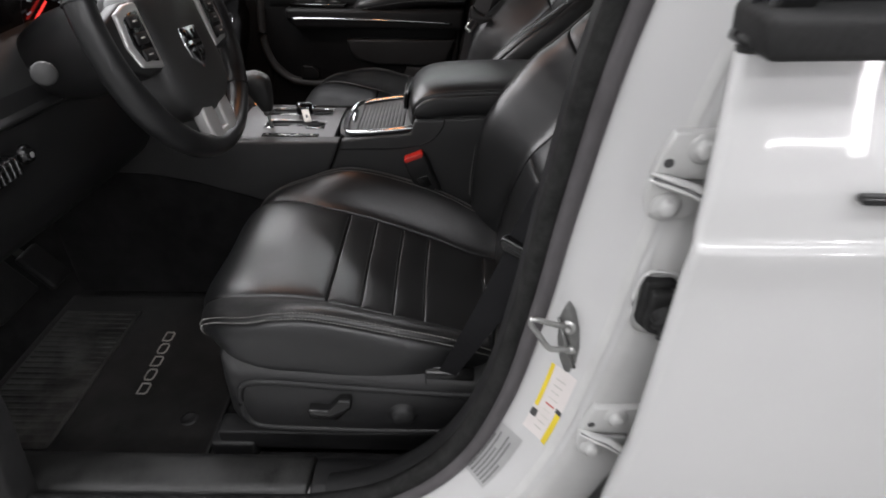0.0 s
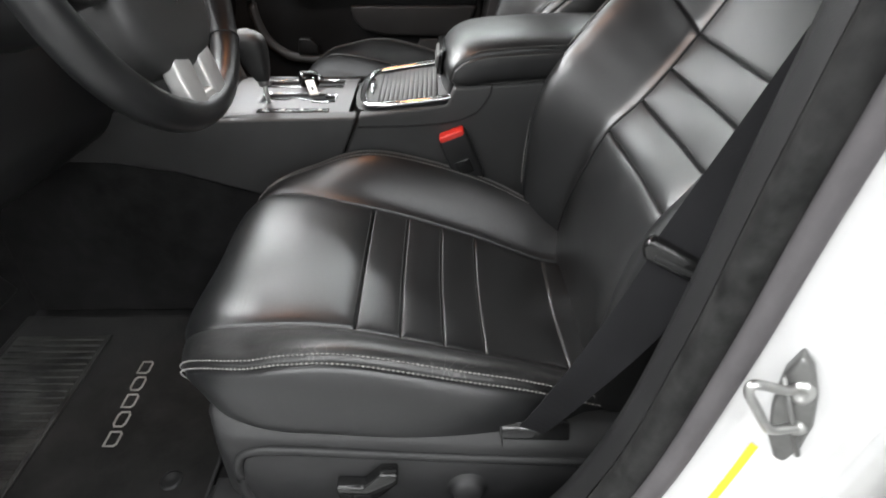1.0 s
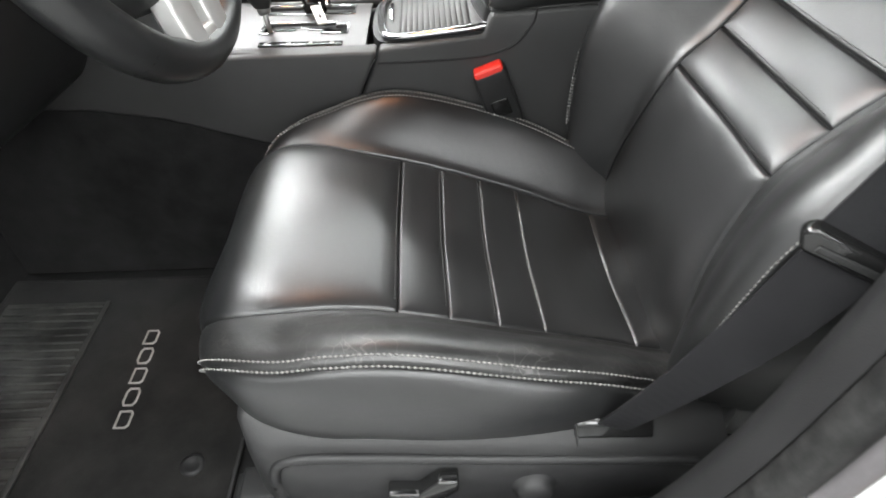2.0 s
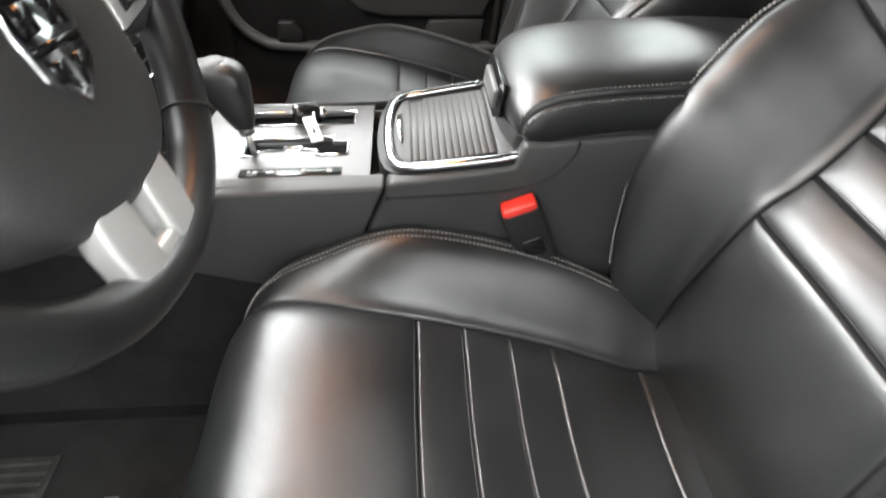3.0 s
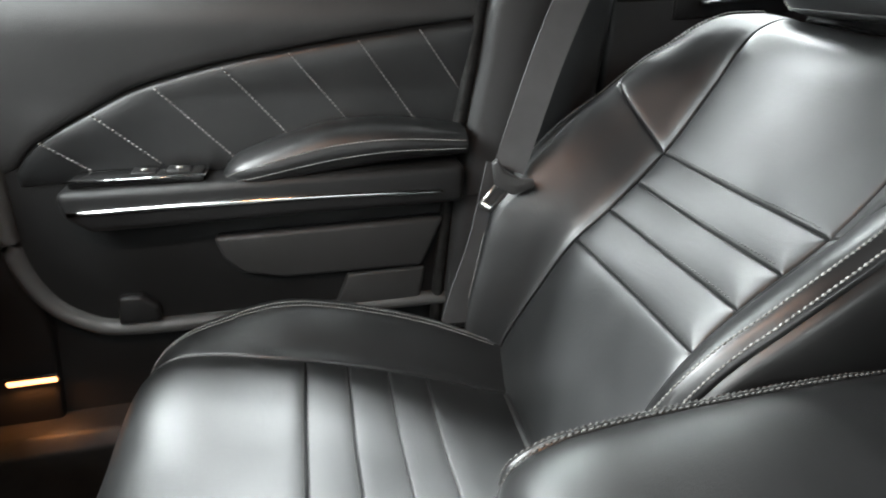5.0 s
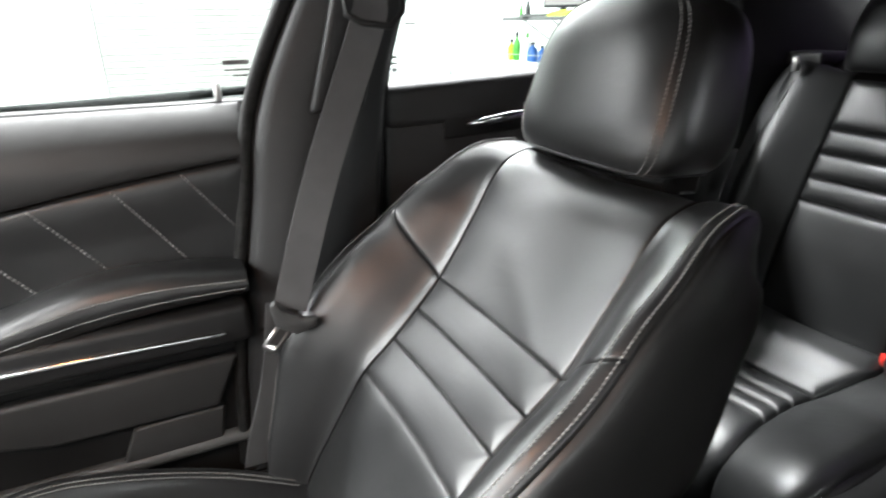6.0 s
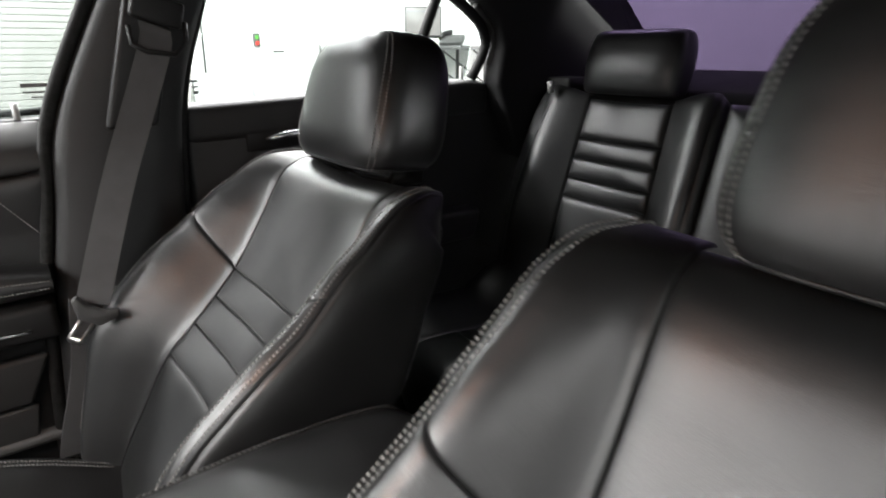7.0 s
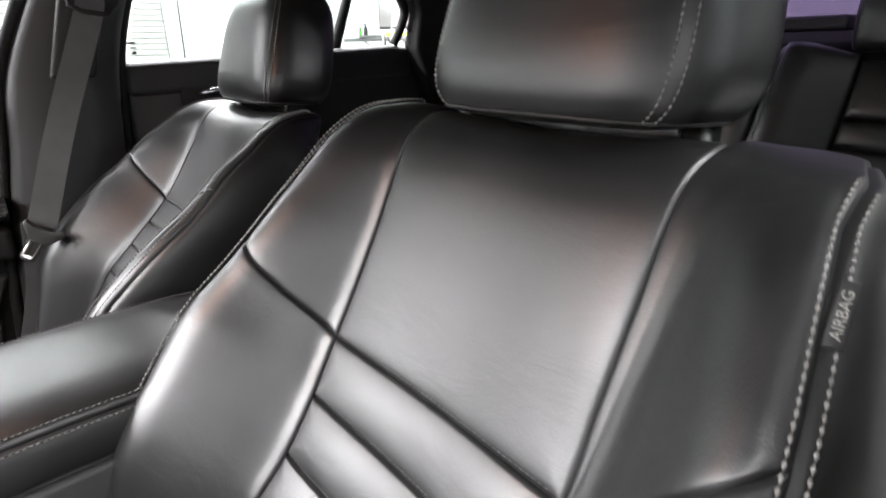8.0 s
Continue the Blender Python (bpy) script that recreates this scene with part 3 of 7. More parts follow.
            c, sn = math.cos(t), math.sin(t)
            ex = 2 / lerp(4.8, 3.4, f)
            bow = 0.006 * r * (1 - (sn ** 2)) if c < 0 else 0
            ring.append((mid - bow + half * math.copysign(abs(c) ** ex, c), wide * math.copysign(abs(sn) ** ex, sn), z))
        head.append(ring)
    H = np.array(head)
    bm = grid_mesh(H, close=True)
    bm.verts.ensure_lookup_table()
    bm.faces.new([bm.verts[j] for j in range(60)])
    bm.faces.new([bm.verts[32 * 60 + j] for j in range(60)])
    bmesh.ops.recalc_face_normals(bm, faces=bm.faces)
    hx, hy, hz = 0.444 + lean, dy + (0.022 if side > 0 else 0.012), 1.089 if side > 0 else 1.117
    place = pose(hx, hy, hz, 0, 4, 0) @ Matrix.Scale(1.14 if side > 0 else 1.13, 4)
    hr = part("headrest", moved(bm, place), LEATHER, seat)
    for s in (-1, 1):
        rows = []
        for off in (0.0, 0.0065):
            line = []
            for k in range(3, 31):
                ring = H[k]
                front = ring[16:45]
                y = s * (0.845 + off / 0.12) * abs(ring[15, 1])
                o = np.argsort(front[:, 1])
                x = np.interp(y, front[o, 1], front[o, 0])
                line.append(place @ Vector((x - 0.001, y, ring[0, 2] + 0.0012 * max(0, k - 22) / 8)))
            rows.append([tuple(p) for p in line])
        part("headrest_stitching", stitch_rows(rows), THREAD, hr)
    piping = [tuple(place @ Vector((p[0] * 1.0, p[1], p[2]))) for p in catmull(H[4], 2, closed=True)]
    part("headrest_piping", tube(piping, 0.002, 6, closed=True), LEATHER_SMOOTH, hr)
    part("headrest_base", moved(box(-0.028, 0.03, -0.105, 0.105, -0.032, 0.012, 0.006), pose(hx + 0.004, hy, hz - 0.080, 0, 6, 0)), GLOSS_BLACK, seat)
    for s in (-1, 1):
        part("headrest_post", tube([(hx + 0.003, hy + s * 0.055, hz - 0.124), (hx - 0.007, hy + s * 0.055, hz - 0.034)], 0.006), CHROME, seat)
    # outer trim with switches, inner trim plain, base and rails
    s = side
    rows = []
    for x in np.r_[np.linspace(-0.306, -0.27, 8), np.linspace(-0.25, 0.13, 16)]:
        nose = math.sqrt(max(0.0, 1 - (max(0.0, -0.27 - x) / 0.0365) ** 2))
        top, ledge = np.interp(x, (-0.30, 0.13), (0.573, 0.547)), np.interp(x, (-0.30, 0.13), (0.548, 0.524))
        low = np.interp(x, (-0.306, -0.26, 0.13), (0.450, 0.432, 0.425))
        wide = 0.228 + 0.032 * nose
        rows.append([(x, s * y, z) for y, z in ((0.19, top - 0.02), (0.212, top - 0.006), (0.222, top), (0.232, top - 0.006), (lerp(0.228, wide, 0.75), lerp(top, ledge, 0.6)), (wide - 0.002, ledge), (wide, ledge - 0.012), (wide, low + 0.02), (wide - 0.006, low + 0.004), (wide - 0.02, low - 0.002), (0.19, low - 0.002))])
    trim = grid_mesh(np.array(rows), close=True)
    trim.verts.ensure_lookup_table()
    trim.faces.new(trim.verts[:11])
    bmesh.ops.recalc_face_normals(trim, faces=trim.faces)
    tr = part("side_trim", trim, PLASTIC, seat)
    loop = [(-0.276, 0.524), (-0.262, 0.539), (-0.22, 0.541), (-0.10, 0.531), (0.03, 0.521), (0.10, 0.515), (0.113, 0.500), (0.106, 0.455), (0.09, 0.443), (-0.05, 0.440), (-0.15, 0.442), (-0.24, 0.446), (-0.270, 0.456), (-0.279, 0.488)]
    part("trim_panel", prism([(0.0 + x * 0.985, 0.490 + (z - 0.490) * 0.90) for x, z in catmull(loop, 3, closed=True)], "y", s * 0.2560, s * 0.2612, 0.001, 1), PLASTIC, tr)
    part("trim_rim", tube([(x, s * 0.2590, z) for x, z in catmull(loop, 6, closed=True)], 0.0052, 10, closed=True), PLASTIC, tr)
    slider = prism([(-0.178, 0.502), (-0.150, 0.500), (-0.132, 0.522), (-0.114, 0.522), (-0.114, 0.507), (-0.138, 0.480), (-0.176, 0.482)], "y", s * 0.260, s * 0.277, 0.003, 2)
    part("seat_switch", slider, GLOSS_BLACK, tr)
    part("lumbar_knob", lathe([(0, 0.012), (0.013, 0.012), (0.017, 0.008), (0.017, 0.003), (0.021, 0.002), (0.022, 0.0)], pose(-0.042, s * 0.2605, 0.480, -90 * s, 0, 0)), PLASTIC, tr)
    part("belt_slot", moved(box(-0.036, 0.036, -0.010, 0.010, -0.004, 0.006, 0.003), pose(0.026, s * 0.240, 0.545, -48 * s, 3, 0)), GLOSS_BLACK, tr)
    part("trim_joint", tube([(-0.010, s * 0.2335, 0.561), (-0.008, s * 0.2520, 0.541), (-0.006, s * 0.2606, 0.520)], 0.0012, 6), RUBBER, tr)
    part("inner_trim", prism([(-0.29, 0.55), (0.10, 0.50), (0.10, 0.40), (-0.28, 0.40)], "y", -s * 0.17, -s * 0.215, 0.008, 3), PLASTIC, seat)
    part("seat_base", prism([(-0.28, 0.50), (0.10, 0.46), (0.12, 0.36), (-0.28, 0.37)], "y", -0.19, 0.19, 0.01, 2), PLASTIC, seat)
    for t in (-1, 1):
        part("seat_rail", box(-0.36, 0.16, t * 0.19 - 0.02, t * 0.19 + 0.02, 0.325, 0.368, 0.004), PLASTIC, seat)
        part("rail_foot", box(-0.375, -0.30, t * 0.19 - 0.026, t * 0.19 + 0.026, 0.300, 0.345, 0.006), PLASTIC, seat)
    return seat


driver_seat = front_seat(-1, "black leather driver seat with pleated insert and grey stitching")
front_seat(1, "black leather front passenger seat with pleated insert and grey stitching")
# airbag tag on the driver's outer bolster seam
tag = part("airbag_tag", box(-0.0015, 0.0015, -0.006, 0.006, -0.021, 0.021, 0.001), PLASTIC, driver_seat, "small black fabric tag with pale lettering")
tag.matrix_basis = pose(0.286, -0.213, 0.993, 8, 26, 25) @ Matrix.Scale(0.58, 4)


def lettering(text, size, m, material, parent, name="lettering"):
    """Raised letters from the built-in font, turned into a mesh."""
    data = bpy.data.curves.new("text", "FONT")
    data.body, data.size, data.extrude, data.align_x, data.align_y = text, size, 0.0003, "CENTER", "CENTER"
    tmp = new("text", data)
    mesh = bpy.data.meshes.new_from_object(tmp.evaluated_get(bpy.context.evaluated_depsgraph_get()))
    bpy.data.objects.remove(tmp)
    mesh.materials.clear()
    mesh.materials.append(material)
    ob = new(name, mesh)
    ob.parent = parent
    ob.matrix_basis = m
    return ob


lettering("AIRBAG", 0.0088, pose(-0.0017, 0, 0, 90, 0, -90) @ pose(0, 0, 0, 0, 0, 90), GREY_THREAD, tag)

# ---- seat belt buckles beside the console ----


def buckle(y, label):
    b = thing("belt_buckle", label, "belt buckle", "front belt buckles")
    m = pose(-0.035, y, 0.640, 0, -22, 0) @ Matrix.Scale(1.22, 4)
    part("housing", moved(box(-0.019, 0.019, -0.011, 0.011, -0.045, 0.030, 0.005, 3), m), PLASTIC, b)
    part("release_button", moved(box(-0.0165, 0.0165, -0.0105, 0.0085, 0.012, 0.034, 0.003, 2), m), RED, b, "bright red release button")
    part("face_plate", moved(box(-0.010, 0.010, -0.0122, -0.0108, -0.025, -0.005, 0.001), m), GLOSS_BLACK, b)
    part("stalk", tube([tuple(m @ Vector((0, 0, -0.03))), tuple(m @ Vector((0.004, 0.002, -0.09))), (0.03, y, 0.50), (0.06, y, 0.42)], [0.013, 0.011, 0.010, 0.010], 10, flat=0.5), RUBBER, b)
    for k in range(3):
        part("stalk_rib", moved(box(-0.014, 0.014, -0.0085, 0.0085, -0.062 - 0.010 * k, -0.056 - 0.010 * k, 0.002), m), RUBBER, b)
    return b


buckle(-0.128, "black seat belt buckle with a red button by the console")
buckle(0.128, "black seat belt buckle on the passenger side of the console")

# ---- centre console ----
console = thing("centre_console", "black centre console with silver shift plate and chrome-edged cup holder", "console")
for s in (-1, 1):
    fy = s * 0.118
    part("rear_side_panel", prism([(-0.192, 0.700), (-0.055, 0.716), (-0.045, 0.743), (0.10, 0.752), (0.36, 0.752), (0.36, 0.32), (-0.36, 0.32), (-0.30, 0.55), (-0.222, 0.632)], "y", min(fy, s * 0.088), max(fy, s * 0.088), 0.006, 3), VINYL, console)
    low = 0.024 if s > 0 else 0.0
    part("front_side_panel", prism([(-0.196, 0.698 - low), (-0.42, 0.694 - low), (-0.60, 0.712 - low), (-0.80, 0.72 - low), (-0.80, 0.63), (-0.60, 0.622), (-0.50, 0.605), (-0.375, 0.566), (-0.29, 0.545), (-0.226, 0.630)], "y", min(s * 0.122, s * 0.09), max(s * 0.122, s * 0.09), 0.005, 3), GREY_PLASTIC, console)
    part("lower_carpet", box(-0.85, -0.18, min(s * 0.105, s * 0.07), max(s * 0.105, s * 0.07), 0.30, 0.64, 0.004), CARPET, console)
    line = catmull([(-0.196, 0.681), (-0.10, 0.684), (-0.045, 0.690), (-0.012, 0.704), (0.008, 0.730), (0.012, 0.748)], 12)
    part("side_seam", tube([(x, s * 0.1185, z) for x, z in line], 0.0016, 6), RUBBER, console)
part("console_core", box(-0.62, 0.36, -0.089, 0.089, 0.32, 0.655, 0.004), PLASTIC, console)
# shift plate with its slots cut through
ZP = 0.694


def slotted_plate():
    """A curved plate over a grid of cells, with the cells of the slots left open."""
    xs = [-0.425, -0.385, -0.372, -0.365, -0.350, -0.320, -0.297, -0.278, -0.262, -0.244, -0.239, -0.236, -0.214]
    ys = [-0.104, -0.086, -0.075, -0.066, -0.040, -0.034, -0.028, -0.020, -0.012, -0.002, 0.030, 0.036, 0.068, 0.074, 0.104]

    def hole(x, y):
        if 0.036 < y < 0.068 and -0.372 < x < -0.239:
            return True
        if -0.012 < y < -0.002 and -0.365 < x < -0.262:
            return True
        if -0.020 < y < -0.012 and -0.365 < x < -0.244:
            return True
        if -0.028 < y < -0.020 and (-0.365 < x < -0.320 or -0.297 < x < -0.244):
            return True
        return -0.040 < y < -0.028 and (-0.365 < x < -0.350 or -0.278 < x < -0.244)
    bm = bmesh.new()
    grid = {}

    def vert(i, j, low):
        key = (i, j, low)
        if key not in grid:
            y = ys[j]
            grid[key] = bm.verts.new((xs[i], y, ZP - 0.25 * y * y - 0.35 * max(0, abs(y) - 0.09) + 0.05 * max(0, -0.37 - xs[i]) - (0.004 if low else 0)))
        return grid[key]
    solid = {(i, j): not hole((xs[i] + xs[i + 1]) / 2, (ys[j] + ys[j + 1]) / 2) for i in range(len(xs) - 1) for j in range(len(ys) - 1)}
    for (i, j), full in solid.items():
        if not full:
            continue
        bm.faces.new([vert(i, j, 0), vert(i + 1, j, 0), vert(i + 1, j + 1, 0), vert(i, j + 1, 0)])
        for di, dj, a, b in ((-1, 0, (i, j + 1), (i, j)), (1, 0, (i + 1, j), (i + 1, j + 1)), (0, -1, (i, j), (i + 1, j)), (0, 1, (i + 1, j + 1), (i, j + 1))):
            if not solid.get((i + di, j + dj), False):
                bm.faces.new([vert(*a, 0), vert(*a, 1), vert(*b, 1), vert(*b, 0)])
    bmesh.ops.recalc_face_normals(bm, faces=bm.faces)
    return bm


plate = part("shift_plate", slotted_plate(), PLATE, console, "brushed silver plate round the gear selector", smooth=False)


def rim_line(points, r=0.0012, z=ZP + 0.0005, closed=True):
    return tube([(x, y, z) for x, y in points], r, 8, closed=closed)


part("slot_rim", rim_line([(-0.374, 0.034), (-0.374, 0.060), (-0.366, 0.070), (-0.237, 0.070), (-0.237, 0.034)]), CHROME, plate)
part("gate_rim", rim_line([(-0.367, -0.042), (-0.367, -0.004), (-0.363, 0.0), (-0.260, 0.0), (-0.260, -0.010), (-0.242, -0.010), (-0.242, -0.042), (-0.280, -0.042), (-0.280, -0.030), (-0.299, -0.030), (-0.299, -0.022), (-0.318, -0.022), (-0.318, -0.030), (-0.348, -0.030), (-0.348, -0.042)]), CHROME, plate)
part("slot_floor", box(-0.40, -0.22, -0.060, 0.080, 0.657, 0.672, 0.002), RUBBER, console)
part("gear_indicator", box(-0.362, -0.246, -0.084, -0.070, ZP - 0.003, ZP + 0.0005, 0.001), GLOSS_BLACK, plate, "dark strip with pale gear letters")
for k, ch in enumerate("PRND"):
    lettering(ch, 0.008, pose(-0.350 + 0.030 * k, -0.077, ZP + 0.0009, 0, 0, 90), PALE_INK, plate, "gear_letter")
part("plate_edge", tube([(-0.43, s, ZP) for s in np.linspace(-0.1, 0.1, 5)], 0.004, 8), PLASTIC, console)
part("console_edge_roll", tube([(-0.44, 0.107, 0.683), (-0.33, 0.107, 0.683), (-0.19, 0.106, 0.684)], 0.0065, 8), LEATHER, console)
part("edge_stitching", stitch_rows([[(-0.43, 0.105, 0.690), (-0.33, 0.105, 0.690), (-0.20, 0.104, 0.691)]], 0.0045, 0.0034, 0.0006), DARK_THREAD, console)
part("console_edge_roll", tube([(-0.44, -0.108, 0.690), (-0.33, -0.108, 0.688), (-0.21, -0.107, 0.690)], 0.007, 8), GREY_PLASTIC, console)

# cup holder tray: tambour lid, chrome rim, rubber surround


def tray_outline(grow, n=8):
    pts = [(-0.064, 0.087), (-0.150, 0.084), (-0.178, 0.078), (-0.190, 0.050), (-0.194, 0.0), (-0.192, -0.050), (-0.184, -0.085), (-0.166, -0.098), (-0.120, -0.104), (-0.070, -0.107), (-0.040, -0.104)]
    c = catmull(pts, n)
    mid = np.array((-0.115, -0.008))
    return mid + (c - mid) * grow


def tray_z(x):
    return 0.702 + 0.14 * (x + 0.18)


rim = tray_outline(1.0)
tray = part("cup_holder_rim", tube([(x, y, tray_z(x) + 0.005) for x, y in rim], 0.0062, 10, flat=0.7), CHROME, console, "chrome rim round the cup holder lid")
bed = np.array((-0.115, -0.008)) + (tray_outline(1.0) - np.array((-0.115, -0.008))) * np.array((1.16, 1.06))
bm = bmesh.new()
top = [bm.verts.new((x, y, tray_z(x) + 0.001)) for x, y in bed] + [bm.verts.new((-0.035, -0.112, tray_z(-0.035))), bm.verts.new((-0.035, 0.100, tray_z(-0.035)))]
bm.faces.new(top)
ext = bmesh.ops.extrude_face_region(bm, geom=bm.faces[:])
for v in [g for g in ext["geom"] if isinstance(g, bmesh.types.BMVert)]:
    v.co.z -= 0.03
bmesh.ops.recalc_face_normals(bm, faces=bm.faces)
part("cup_holder_surround", bm, PLASTIC, console, smooth=False)
slat_x = np.arange(-0.168, -0.074, 0.0078)
for k, x in enumerate(slat_x):
    half = 0.080 if x > -0.15 else 0.074
    part("tambour_slat", moved(box(-0.0039, 0.0039, -half, half, -0.002, 0.0014, 0.0005, 1), pose(x, -0.009, tray_z(x) + 0.0016, 0, -8, 0)), GREY_PLASTIC, tray)
lid_out = tray_outline(0.90)
bm = bmesh.new()
front = [p for p in lid_out if p[0] < -0.166]
vs = [bm.verts.new((x, y, tray_z(x) + 0.0042)) for x, y in front]
bm.faces.new(vs)
part("lid_front", bm, GREY_PLASTIC, tray, smooth=False)
part("lid_handle", tube([(-0.177, -0.042, tray_z(-0.177) + 0.005), (-0.179, -0.02, tray_z(-0.177) + 0.008), (-0.180, 0.0, tray_z(-0.177) + 0.0085), (-0.179, 0.018, tray_z(-0.177) + 0.008), (-0.177, 0.034, tray_z(-0.177) + 0.005)], [0.001, 0.0035, 0.004, 0.0035, 0.001], 10), CHROME, tray)
part("tray_end", moved(box(-0.018, 0.018, -0.095, 0.085, -0.004, 0.004, 0.003), pose(-0.052, -0.005, 0.722, 0, -14, 0)), VINYL, tray)

# armrest lid
ARM_TOP = Profile([(-0.062, 0.745), (-0.056, 0.770), (-0.035, 0.790), (0.0, 0.800), (0.08, 0.806), (0.20, 0.808), (0.30, 0.800), (0.335, 0.785), (0.345, 0.76)])


def arm_surface(u, v):
    u, v = np.broadcast_arrays(np.asarray(u, float), np.asarray(v, float))
    x, z = ARM_TOP.at(u)
    w = 0.108
    t = np.clip(np.abs(v) / w, 0, 2)
    drop = np.where(t < 1, 0.014 * t ** 3, 0.014 + (t - 1) * w)
    y = np.sign(v) * np.minimum(np.abs(v), w + 0.006 * np.clip(t - 1, 0, 1))
    edge = np.clip((z - 0.745) / 0.05, 0.15, 1)
    return np.stack([x + 0.012 * (t ** 2) * np.clip(-x / 0.06, 0, 1), y, z - drop * edge], -1)


armrest = part("armrest_lid", pad_mesh(arm_surface, lambda a, b: (lerp(0.0, ARM_TOP.length, a), lerp(-0.104, 0.104, b)), (0, 0, 1), na=60, nb=44, puff=0.006, edge=0.02), ARM_LEATHER, console, "padded black leather armrest lid with grey stitches")
for s in (-1, 1):
    part("armrest_side", pad_mesh(arm_surface, lambda a, b: (lerp(0.004, ARM_TOP.length, a), s * lerp(0.104, 0.150, b)), (0, s, 0), na=50, nb=16, puff=0.004, edge=0.01), ARM_LEATHER, armrest)
    u = np.linspace(0.01, ARM_TOP.length - 0.01, 120)
    part("armrest_stitching", stitch_rows([arm_surface(u, s * 0.099) + np.array((0, s * 0.001, 0.004)), arm_surface(u, s * 0.1105) + np.array((0, s * 0.003, 0.001))]), DARK_THREAD, armrest)
part("armrest_front", pad_mesh(lambda u, v: np.stack([-0.060 + 0.012 * (v / 0.1) ** 2 - 0.2 * (0.745 - u), v, u], -1), lambda a, b: (lerp(0.722, 0.752, a), lerp(-0.104, 0.104, b)), (-1, 0, 0), na=16, nb=30, puff=0.003, edge=0.008), ARM_LEATHER, armrest)
part("armrest_base", box(-0.045, 0.345, -0.110, 0.110, 0.735, 0.762, 0.006, 3), VINYL, console)
part("latch_recess", moved(box(-0.002, 0.004, -0.057, 0.047, -0.015, 0.024, 0.008, 3), pose(-0.066, 0, 0.757, 0, 8, 0)), GLOSS_BLACK, armrest)
part("latch_paddle", moved(box(-0.006, 0.003, -0.044, 0.034, -0.010, 0.013, 0.004, 3), pose(-0.067, 0, 0.758, 0, 8, 0)), MOULDING, armrest, "grey push latch")
part("latch_trim", tube([(-0.066, 0.020, 0.738), (-0.068, -0.01, 0.734), (-0.066, -0.045, 0.738)], [0.0008, 0.0022, 0.0008], 8), CHROME, armrest)

# gear selector
shifter = thing("gear_selector", "black leather gear selector knob on a chrome stem", "gear selector")
part("stem", tube([(-0.352, -0.030, 0.672), (-0.354, -0.033, 0.700), (-0.356, -0.034, 0.727)], [0.0036, 0.0036, 0.0045], 10), STEEL, shifter)
part("collar", lathe([(0.0, -0.005), (0.0085, -0.005), (0.0095, 0.0), (0.0085, 0.008), (0, 0.008)], pose(-0.356, -0.034, 0.726, 0, -10, 0)), ZINC, shifter)
rings = []
for f, w, d, cx, cy, cz in ((0, 0.010, 0.012, -0.372, -0.022, 0.738), (0.2, 0.014, 0.018, -0.375, -0.021, 0.752), (0.5, 0.019, 0.026, -0.382, -0.018, 0.776), (0.75, 0.024, 0.033, -0.390, -0.016, 0.797), (0.9, 0.023, 0.032, -0.394, -0.015, 0.810), (1.0, 0.015, 0.022, -0.396, -0.015, 0.819), (1.02, 0.004, 0.006, -0.396, -0.015, 0.821)):
    rings.append([(cx + d * math.copysign(abs(math.cos(t)) ** 0.75, math.cos(t)), cy + w * math.copysign(abs(math.sin(t)) ** 0.75, math.sin(t)), cz) for t in np.linspace(0, 2 * math.pi, 28, endpoint=False)])
R = np.array(rings)
R = np.array((-0.356, -0.034, 0.726)) + (R - np.array((-0.371, -0.022, 0.734))) * 0.92
R = np.stack([catmull(R[:, j], 5) for j in range(28)], 1)
bm = grid_mesh(R, close=True)
bmesh.ops.recalc_face_normals(bm, faces=bm.faces)
part("knob", bm, LEATHER_SMOOTH, shifter)
part("knob_cap", lathe([(0, 0.0035), (0.012, 0.003), (0.016, 0.0)], pose(-0.3795, -0.0275, 0.8035, 0, -8, 0)), GREY_PLASTIC, shifter)

# key left in the small slot, with its paper tag
key = thing("car_key", "black car key with a white tag in the console slot", "car key")
part("fob", moved(box(-0.018, 0.018, -0.012, 0.012, -0.010, 0.012, 0.006, 3), pose(-0.298, 0.042, 0.706, 14, 6, 24)), GLOSS_BLACK, key)
part("key_cap", lathe([(0.0, 0.0), (0.0055, 0.0), (0.006, 0.002), (0.006, 0.009), (0.0, 0.010)], pose(-0.282, 0.040, 0.706, 0, 70, 20), 12), CHROME, key)
part("key_ring", tube([(-0.293 + 0.007 * math.cos(t), 0.027 + 0.007 * math.sin(t), 0.709 + 0.004 * math.sin(t)) for t in np.linspace(0, 2 * math.pi, 20, endpoint=False)], 0.001, 6, closed=True), CHROME, key)
part("paper_tag", moved(box(-0.0075, 0.0075, -0.022, 0.022, -0.0015, 0.0015, 0.001), pose(-0.287, 0.006, 0.703, 16, 0, 20)), WHITE_TAG, key, "small white tag with a grey mark")
part("tag_mark", moved(box(-0.002, 0.002, -0.009, 0.001, 0.0016, 0.0021, 0), pose(-0.287, 0.006, 0.703, 16, 0, 20)), DESK_GREY, key)

# ---- steering wheel ----
wheel = thing("steering_wheel", "black leather steering wheel with three satin-silver spokes", "steering wheel")
WM = pose(-0.375, -0.344, 0.968, 0, 73, 0) @ pose(0, 0, 0, 0, 0, 90)
# local frame: z out of the wheel towards the driver, y up, x towards the console


def on_wheel(bm):
    return moved(bm, WM)


def on_hub(bm):
    """The hub sits a little low in the rim and is turned a few degrees."""
    return moved(bm, WM @ pose(0, -0.014, 0, 0, 0, -6))


RW = 0.173
ring = []
ang = np.linspace(0, 2 * np.pi, 120, endpoint=False)
